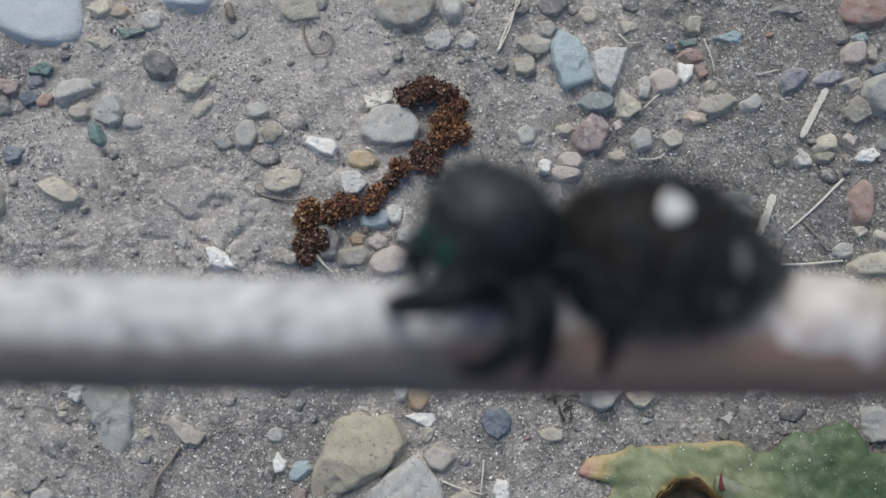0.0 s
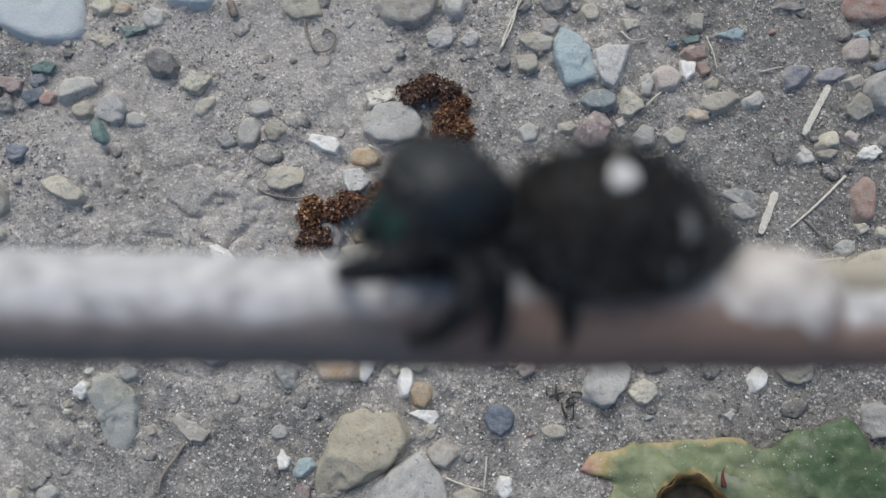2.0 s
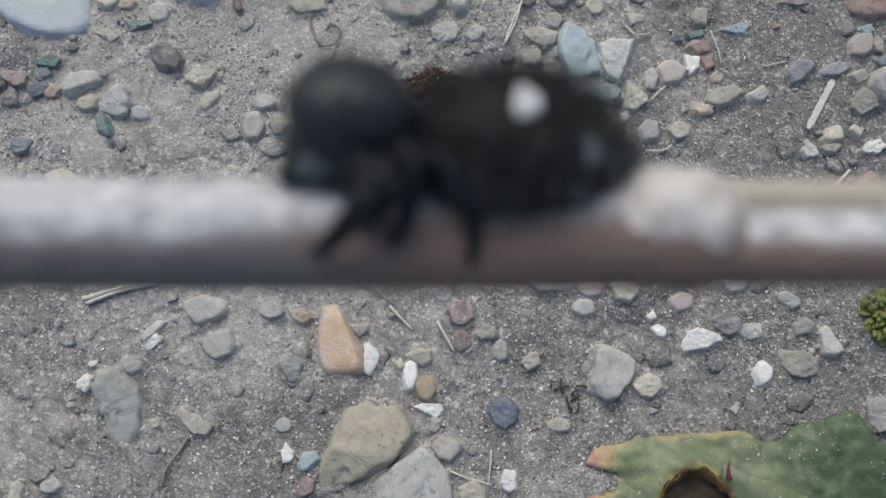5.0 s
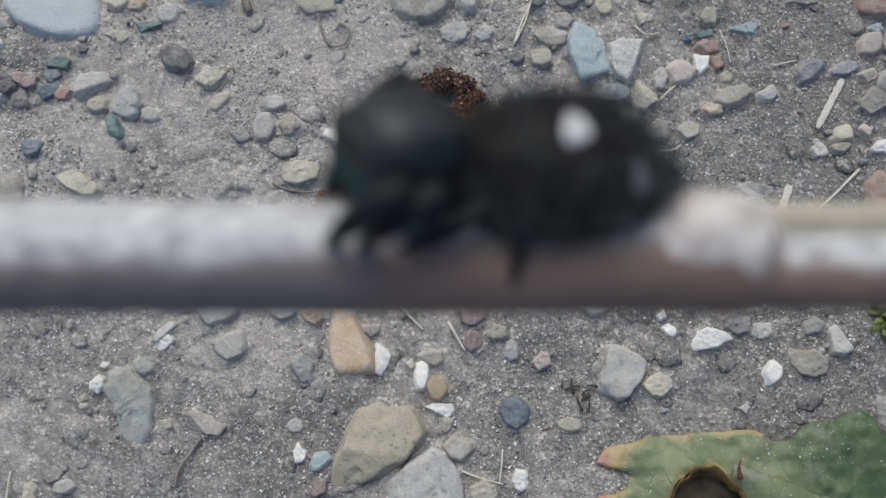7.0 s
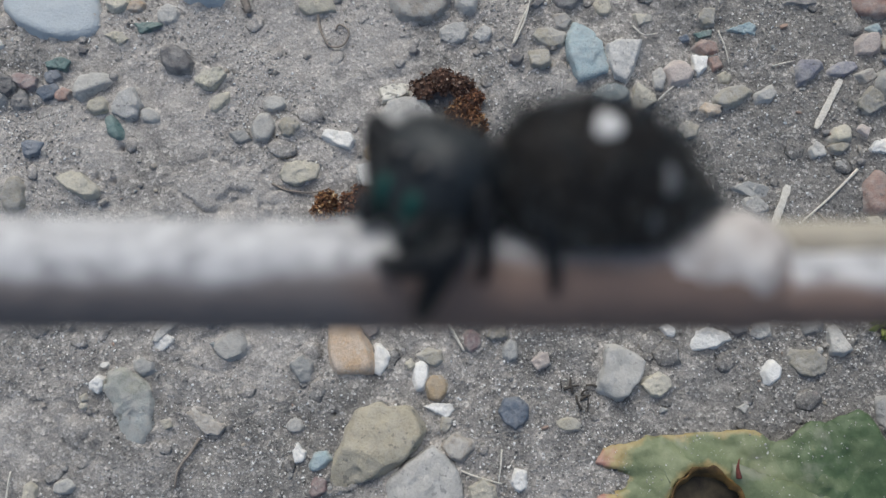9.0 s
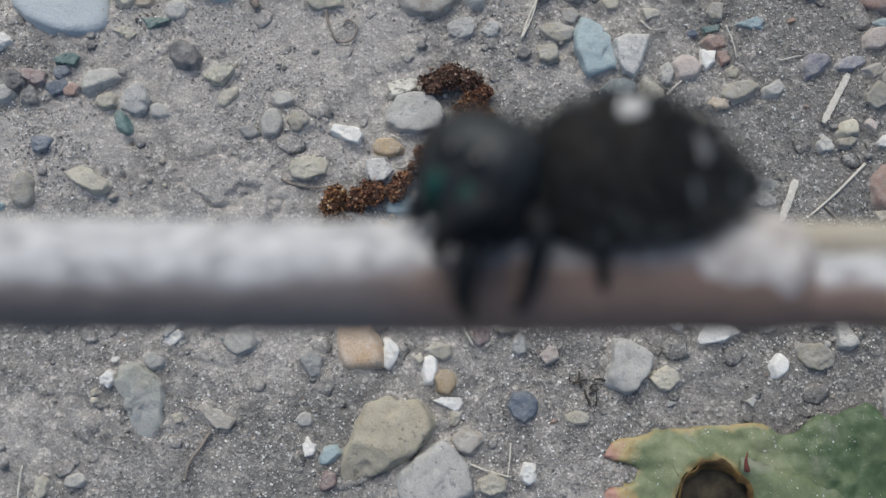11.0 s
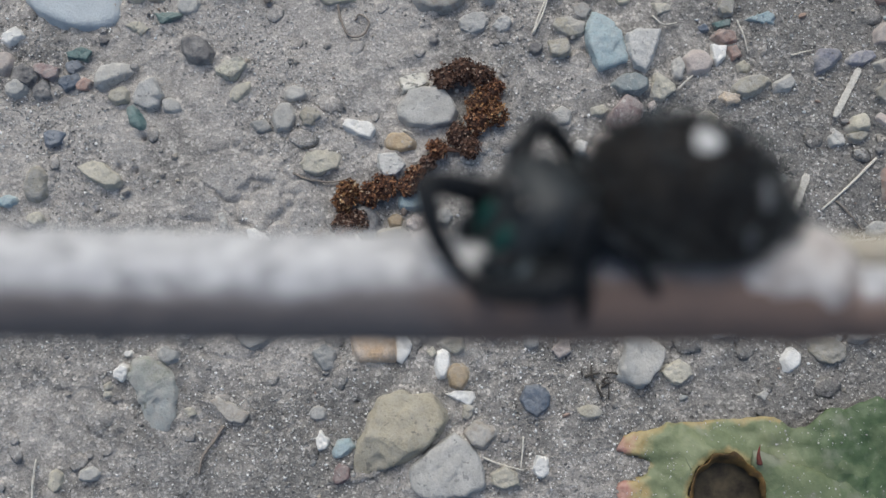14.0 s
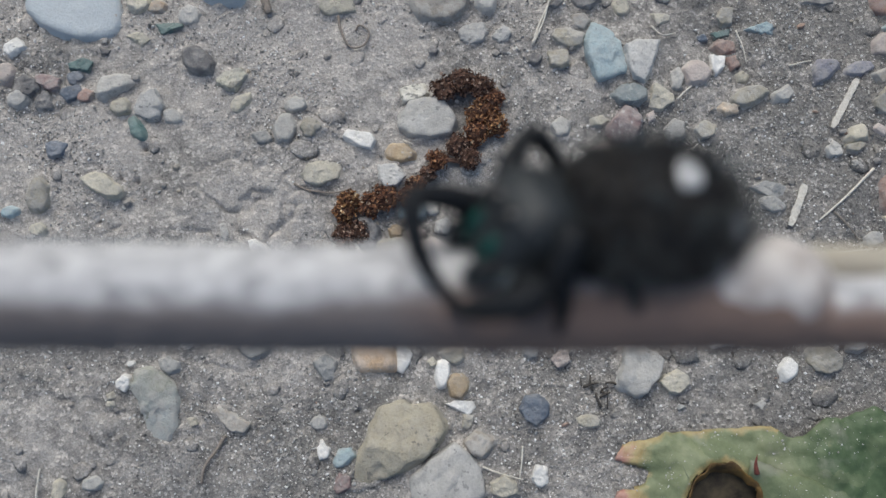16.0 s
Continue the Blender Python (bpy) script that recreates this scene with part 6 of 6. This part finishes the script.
def make_spider():
    root = new("jumping_spider")
    sp = {"root": root}
    # abdomen
    body = lobe(*ABD, 5, abdomen_shape, 2.0, 0.05)
    sp["abdomen"] = ab = part("abdomen", mesh_from("abdomen", *body, ABDOMEN), root, "velvety brown-black abdomen with white spots")
    part("abdomen_hair", mesh_from("abdomen_hair", *fur(body, 2600, 0.85, 5), HAIR, False), ab)
    part("abdomen_hair", mesh_from("abdomen_hair", *fur(body, 700, 1.25, 6), GREY_HAIR, False), ab, "sparse long grey hair")
    part("scale_spot", mesh_from("scale_spot", *scale_patch(0.02, 0.03, 0.13, 0.24), SPOT), ab, "large white spot of scales")
    for s in (-1, 1):
        part("scale_spot", mesh_from("scale_spot", *scale_patch(0.56, s * 0.66, 0.05, 0.26), SPOT_DIM), ab, "narrow greyish spot of scales")
        part("scale_spot", mesh_from("scale_spot", *scale_patch(0.80, s * 1.25, 0.022, 0.22), SPOT_DIM), ab, "thin greyish streak of scales")
        part("scale_spot", mesh_from("scale_spot", *scale_patch(0.42, s * 1.35, 0.02, 0.20), SPOT_DIM), ab, "thin greyish streak of scales")
    v, f = join([tube([(3.9 * MM, -0.95 * MM, z * MM), (4.4 * MM, -1.15 * MM, z * 1.2 * MM), (4.75 * MM, -1.3 * MM, z * 1.3 * MM)], [0.36 * MM, 0.26 * MM, 0.1 * MM], 8) for z in (-0.3, 0.3)] + [tube([(3.9 * MM, -0.65 * MM, 0), (4.6 * MM, -0.8 * MM, 0)], [0.3 * MM, 0.1 * MM], 8)])
    part("spinneret", mesh_from("spinneret", v, f, BLACK), ab)
    # cephalothorax

    def block(x, y, z):
        g = (abs(x) ** 3.0 + abs(y) ** 3.0 + abs(z) ** 3.0) ** (-1 / 3.0)
        x, y, z = x * g, y * g, z * g
        back = max(0, x)
        return x, y * (1 - 0.24 * back ** 2) - 0.10 * back, z * (1 - 0.22 * back ** 2) - 0.0

    head = lobe(2.4, 2.25, 2.25, 4, block, 4.0, 0.02)
    sp["head"] = hd = part("cephalothorax", mesh_from("cephalothorax", *head, CARAPACE), root, "domed slate-black cephalothorax")
    part("carapace_hair", mesh_from("carapace_hair", *fur(head, 800, 0.7, 8, lean=(0.3, 0.3, 0)), HAIR, False), hd)
    for z in (-1, 1):
        part("eye", mesh_from("eye", *ball((-2.1, 0.75, z * 0.55), 0.48), EYE), hd, "large glossy black eye")
        part("eye", mesh_from("eye", *ball((-1.9, 0.9, z * 1.35), 0.27), EYE), hd)
        part("eye", mesh_from("eye", *ball((-0.5, 1.75, z * 1.7), 0.22), EYE), hd)
        v, f = tube([(-1.8 * MM, 0.1 * MM, z * 0.6 * MM), (-2.15 * MM, -0.4 * MM, z * 0.7 * MM), (-2.15 * MM, -1.1 * MM, z * 0.7 * MM), (-1.9 * MM, -1.7 * MM, z * 0.55 * MM)], [0.36 * MM, 0.42 * MM, 0.36 * MM, 0.2 * MM], 14)
        part("chelicera", mesh_from("chelicera", v, f, TEAL), hd, "iridescent green chelicera")
        v, f = tube(smooth_line([(-1.5 * MM, -1.1 * MM, z * 1.35 * MM), (-2.0 * MM, -1.0 * MM, z * 1.3 * MM), (-2.3 * MM, -1.5 * MM, z * 1.1 * MM), (-2.2 * MM, -2.2 * MM, z * 0.95 * MM)], 4), [k * MM for k in (0.3, 0.33, 0.36, 0.38, 0.38, 0.36, 0.38, 0.42, 0.46, 0.46, 0.44, 0.4, 0.24)], 10)
        palp = part("pedipalp", mesh_from("pedipalp", v, f, BLACK), hd, "pedipalp fringed with grey hair")
        part("palp_hair", mesh_from("palp_hair", *fur((v, [q for q in f if len(q) == 4]), 260, 0.5, 11, lean=(-0.2, -0.4, 0)), GREY_HAIR, False), palp)
    part("cheek_scales", mesh_from("cheek_scales", *ball((-1.25, -0.95, 1.95), 0.85, (1.0, 0.7, 0.4)), GREY_HAIR), hd, "grey-haired cheek")
    v, f = tube([(-0.6 * MM, 0, 0), (0.6 * MM, 0, 0)], [0.75 * MM, 0.75 * MM], 12)
    sp["pedicel"] = part("pedicel", mesh_from("pedicel", v, f, BLACK), root)
    for n in LEG_SIZE:
        leg_meshes(n)
    for n in (1, 2, 3, 4):
        for s in (1, -1):
            own = s * n if s * n in LEG_SIZE else n
            up = part("leg", FEMUR[own][0], root)
            part("leg_hair", FEMUR[own][1], up)
            low = part("lower_leg", SHIN[own][0], up)
            sp[s * n] = (up, low)
    return tagged(root, "black hairy jumping spider with a white-spotted abdomen on a twig", "spider"), sp


spider, SP = make_spider()

# seconds; the middle of the abdomen along and across the twig in mm; its roll towards the viewer, turn and nose-down pitch
ABDOMEN_ROWS = [
    (0, -8.02, 3.04, 50, -6, 4),
    (1.5, -8.06, 3.09, 50, -6, 4),
    (2.5, -8.02, 3.2, 50, -3, 4),
    (3.5, -8.02, 3.2, 50, -2, 5),
    (4, -8.02, 3.2, 55, -2, 5),
    (6.5, -7.93, 3.24, 66, -2, 4),
    (7, -7.62, 3.13, 63, -2, 4),
    (8, -6.9, 3.31, 61, -6, 2),
    (9, -6.75, 3.5, 50, -6, 0),
    (11.5, -6.35, 3.96, 30, -7, 11),
    (12, -6.26, 3.92, 28, -7, 12),
    (13, -6.35, 3.99, 30, -7, 13),
    (13.5, -6.04, 3.5, 46, -5, 0),
    (14.5, -6.13, 3.37, 48, 0, -2),
    (15.5, -6.31, 3.24, 52, 7, -2),
    (16, -6.37, 3.13, 58, 10, 0),
]
# seconds; the middle of the cephalothorax along and across the twig in mm; roll, turn to the viewer, nose-down pitch
HEAD_ROWS = [
    (0, -14.19, 4.03, 30, 34, 2),
    (1.5, -14.21, 3.99, 30, 34, 2),
    (2.5, -14.23, 3.99, 30, 30, 2),
    (3.5, -14.28, 3.9, 30, 28, 2),
    (4, -14.5, 4.18, 30, -4, -8),
    (6.5, -13.49, 3.81, 42, 28, 10),
    (7, -13.4, 3.77, 42, 30, 10),
    (8, -12.66, 3.64, 40, 44, 8),
    (9, -12.61, 3.5, 36, 52, 8),
    (11.5, -11.61, 3.94, 30, 55, 8),
    (12, -11.94, 3.59, 24, 52, 8),
    (12.5, -11.98, 3.57, 24, 50, 8),
    (13, -11.98, 3.57, 24, 50, 8),
    (13.5, -11.5, 2.45, 36, 38, -8),
    (14.5, -11.15, 2.35, 38, 36, -12),
    (16, -11.0, 2.5, 38, 36, -12),
]
# feet of the legs on the near flank: seconds, along, across and out of the twig's middle in mm
FOOT_ROWS = {
    1: [
    (0, -17.83, 1.36, 1.58),
    (1.5, -17.91, 1.36, 1.58),
    (3.5, -18.13, 2.08, 0.61),
    (4, -15.6, 1.95, 0.9),
    (6.5, -16.45, 0.74, 2.08),
    (7, -16.15, 0.48, 2.15),
    (8, -15.33, -0.39, 2.08),
    (8.5, -15.24, 1.01, 2.19),
    (9, -14.89, 0.66, 2.3),
    (11.5, -13.36, 1.09, 2.63),
    (12, -12.35, -1.85, 1.6),
    (12.5, -15.26, 0.42, 2.15),
    (13, -14.08, 2.04, 0.44),
    (13.5, -14.1, 0.1, 2.1),
    (14.5, -14.2, -0.1, 2.1),
    (16, -14.3, -0.2, 2.1),
],
    2: [
    (0, -15.29, -1.05, 2.01),
    (3.5, -15.51, -0.94, 2.01),
    (4, -15.24, -1.05, 2.01),
    (6.5, -15.51, 0.61, 2.15),
    (7, -15.11, 0.35, 2.15),
    (8, -14.13, -0.39, 2.08),
    (8.5, -13.82, -1.4, 1.93),
    (9, -13.47, -1.86, 1.53),
    (11.5, -12.2, -1.55, 1.86),
    (12, -10.6, -1.3, 1.93),
    (12.5, -10.34, -1.12, 1.97),
    (13, -10.47, -1.23, 1.97),
    (13.5, -11.7, -0.6, 2.0),
    (16, -11.7, -0.7, 2.0),
],
    3: [
    (0, -12.75, -1.47, 1.86),
    (3.5, -12.5, -1.49, 1.86),
    (4, -12.5, -0.88, 2.08),
    (6.5, -13.14, 0.48, 2.15),
    (7, -13.62, 0.31, 2.15),
    (8, -13.0, -0.3, 2.15),
    (9, -11.17, -0.33, 2.19),
    (11.5, -10.45, -1.55, 1.86),
    (12, -8.45, -0.85, 2.06),
    (12.5, -8.04, -0.68, 2.08),
    (13, -7.95, -0.35, 2.15),
    (13.5, -10.12, -1.53, 1.86),
    (16, -10.23, -1.49, 1.86),
],
    4: [
    (0, -10.29, -1.31, 1.86),
    (0.5, -9.94, -1.75, 1.64),
    (4, -9.99, -1.31, 1.86),
    (6.5, -9.9, -1.14, 1.93),
    (7, -9.7, -1.18, 1.93),
    (8, -9.31, -0.88, 2.01),
    (9, -8.54, -0.77, 2.06),
    (11.5, -7.6, -0.24, 2.15),
    (12, -6.0, 0.15, 2.15),
    (12.5, -5.3, 0.42, 2.15),
    (13, -5.43, 0.31, 2.15),
    (13.5, -7.49, -0.22, 2.15),
    (16, -7.27, -0.5, 2.15),
],
}
# feet of the legs on the far flank
FAR_ROWS = {
    1: [
    (0, -17.08, 2.08, -1.09),
    (4, -16.64, 2.08, -1.09),
    (6.5, -15.77, 2.19, -1.09),
    (9, -14.89, 2.19, -1.09),
    (11.5, -14.2, 2.35, -1.1),
    (12.5, -13.4, 1.86, -1.31),
    (13, -13.4, 1.86, -1.31),
    (13.5, -13.9, -0.05, 2.15),
    (14.5, -13.9, -0.1, 2.15),
    (16, -14.0, -0.2, 2.15),
],
    2: [
    (0, -15.11, 1.75, -1.75),
    (4, -15.11, 1.75, -1.75),
    (6.5, -16.43, 4.16, -0.88),
    (7, -16.25, 4.16, -0.88),
    (8, -16.16, 3.5, -0.88),
    (9, -14.72, 3.28, -0.66),
    (11.5, -13.69, 3.07, -0.66),
    (12, -11.83, 1.86, -1.64),
    (13, -11.6, 1.86, -1.64),
    (13.5, -9.6, 2.95, -1.0),
    (16, -9.4, 2.95, -1.0),
],
    3: [
    (0, -12.48, 1.31, -1.97),
    (4, -12.48, 1.31, -1.97),
    (9, -10.95, 1.31, -1.97),
    (11.5, -9.42, 1.31, -1.97),
    (16, -9.42, 1.31, -1.97),
],
    4: [
    (0, -9.64, 1.09, -2.08),
    (4, -9.64, 1.09, -2.08),
    (9, -8.32, 1.09, -2.08),
    (11.5, -7.01, 1.09, -2.08),
    (16, -7.01, 1.09, -2.08),
],
}
HIPS = {1: (-0.75, -1.5, 1.3), 2: (0.05, -1.6, 1.35), 3: (0.75, -1.6, 1.3), 4: (1.4, -1.4, 1.1)}
# the side to which each knee stands out: along, up, outwards
HIND_KNEE = (0.6, 0.35, 0.9)
# the knees of the three foremost near legs swing from outwards to the front
FORE_KNEE_ROWS = {
    1: [(0.0, 0.0, 0.0, 1.0), (3.5, 0.0, 0.0, 1.0), (4.0, 0.6, 0.4, 0.8), (6.5, 0.25, 0.2, 1.0), (7.0, 0.2, 0.2, 1.0), (8.0, -0.05, 0.05, 1.0), (9.0, 0.1, -0.2, 1.0), (11.5, -0.3, 0.3, 1.0), (12.0, -0.3, 0.2, 1.0), (12.5, -0.8, 0.2, 0.4), (13.0, -1.0, 0.0, 0.1), (13.5, 0.2, -0.08, 1.0), (16.0, 0.2, -0.08, 1.0)],
    2: [(0.0, 0.4, 0.15, 0.9), (3.5, 0.4, 0.15, 0.9), (4.0, 0.5, 0.3, 0.9), (6.5, 0.0, 0.0, 1.0), (7.0, 0.05, 0.0, 1.0), (8.0, 0.1, -0.1, 1.0), (9.0, 0.0, 0.0, 1.0), (11.5, -0.3, 0.2, 1.0), (13.0, -0.3, 0.2, 1.0), (13.5, 0.3, 0.3, 0.9), (16.0, 0.3, 0.3, 0.9)],
    3: [(0.0, 0.25, 0.3, 1.0), (4.0, 0.25, 0.3, 1.0), (6.5, 0.5, -0.2, 0.9), (8.0, 0.45, -0.2, 0.9), (9.0, 0.25, 0.3, 1.0), (16.0, 0.25, 0.3, 1.0)],
}
FAR_KNEE_ROWS = {
    1: [(0.0, -0.3, -0.2, 1.0), (4.0, -0.3, -0.2, 1.0), (6.5, -0.4, 0.2, 0.8), (9.0, -0.4, 0.0, 1.0), (11.5, -0.2, -0.1, 1.0), (12.0, -0.05, -0.5, 1.0), (12.5, -0.1, -0.4, 1.0), (13.0, -0.1, -0.4, 1.0), (13.5, -0.5, 0.8, -0.2), (16.0, -0.5, 0.8, -0.2)],
    2: [(0.0, 0.1, -0.2, 1.0), (4.0, 0.1, -0.2, 1.0), (6.5, 0.1, 1.0, 0.55), (7.0, 0.1, 1.0, 0.6), (8.0, -0.2, 0.9, 0.9), (8.5, 0.1, 0.4, 1.0), (9.0, 0.1, 0.2, 1.0), (11.5, 0.3, 1.0, 0.4), (12.0, 0.2, 0.2, 1.0), (13.0, 0.2, 0.2, 1.0), (13.5, 0.05, 1.0, 0.0), (16.0, 0.1, 1.0, 0.0)],
    3: [(0.0, 0.35, 0.1, 1.0), (16.0, 0.35, 0.1, 1.0)],
    4: [(0.0, 0.8, 0.1, 0.9), (16.0, 0.8, 0.1, 0.9)],
}


def between(rows, t):
    """The values of rows at t, gliding from row to row."""
    if t <= rows[0][0]:
        return rows[0][1:]
    for a, b in zip(rows, rows[1:]):
        if t <= b[0]:
            k = (t - a[0]) / (b[0] - a[0])
            k = k * k * (3 - 2 * k)
            return tuple(p + (q - p) * k for p, q in zip(a[1:], b[1:]))
    return rows[-1][1:]


def leg_pose(n, hip, foot, side, t):
    """Femur in the spider's space and shin in the femur's, so that the foot stands on its place."""
    l1, l2, _ = (s * MM for s in LEG_SIZE.get(side * n, LEG_SIZE[n]))
    d = foot - hip
    dist = min(max(d.length, abs(l1 - l2) + 0.3 * MM), (l1 + l2) * 0.985)
    dn = d.normalized()
    kx, ky, kz = between(FAR_KNEE_ROWS[n], t) if side < 0 else between(FORE_KNEE_ROWS[n], t) if n < 4 else HIND_KNEE
    pole = Vector((kx, ky, kz * side))
    pole = (pole - dn * pole.dot(dn)).normalized()
    a = math.acos(max(-1, min(1, (l1 * l1 + dist * dist - l2 * l2) / (2 * l1 * dist))))
    x = dn * math.cos(a) + pole * math.sin(a)
    z = dn.cross(pole).normalized()
    y = z.cross(x)
    knee = hip + x * l1
    s = (hip + dn * dist - knee).normalized()
    bend = math.atan2(s.dot(y), s.dot(x))
    up = Matrix.Translation(hip) @ Matrix((x, y, z)).transposed().to_4x4()
    return up, Matrix.Translation((l1, 0, 0)) @ Matrix.Rotation(bend, 4, "Z")


def motions():
    walk(twig, list(TWIG_AT.items()))
    rows = {k: [] for k in SP}
    lower = {k: [] for k in SP}
    for t in TWIG_AT:
        ax, ay, roll, turn, pitch = between(ABDOMEN_ROWS, t)
        base = Vector((ax, ay, 1.1)) * MM
        rows["root"].append((t, TWIG_AT[t] @ Matrix.Translation(base)))
        rows["abdomen"].append((t, pose(0, 0, 0, roll, turn, pitch)))
        hx, hy, hroll, hturn, hpitch = between(HEAD_ROWS, t)
        head = pose((hx - ax) * MM, (hy - ay) * MM, 0.1 * MM, hroll, hturn, hpitch)
        rows["head"].append((t, head))
        a, b = rows["abdomen"][-1][1] @ Vector((-ABD[0] * 0.93 * MM, -0.3 * MM, 0)), head @ Vector((2.3 * MM, -0.5 * MM, 0))
        rows["pedicel"].append((t, Matrix.Translation((a + b) / 2) @ (a - b).to_track_quat("X", "Y").to_matrix().to_4x4()))
        for n in (1, 2, 3, 4):
            for side in (1, -1):
                x, y, z = HIPS[n]
                hip = head @ (Vector((x, y if side > 0 else y + 1.0, z * side)) * MM)
                f = between(FOOT_ROWS[n] if side > 0 else FAR_ROWS[n], t)
                rim = math.hypot(f[1], f[2])
                if 1.6 < rim < 2.9:
                    f = (f[0], f[1] * 2.04 / rim, f[2] * 2.04 / rim)
                up, low = leg_pose(n, hip, Vector(f) * MM - base, side, t)
                rows[side * n].append((t, up))
                lower[side * n].append((t, low))
    for k in ("root", "abdomen", "head", "pedicel"):
        walk(SP[k], rows[k])
    for n in (1, 2, 3, 4):
        for side in (1, -1):
            walk(SP[side * n][0], rows[side * n])
            walk(SP[side * n][1], lower[side * n])


motions()
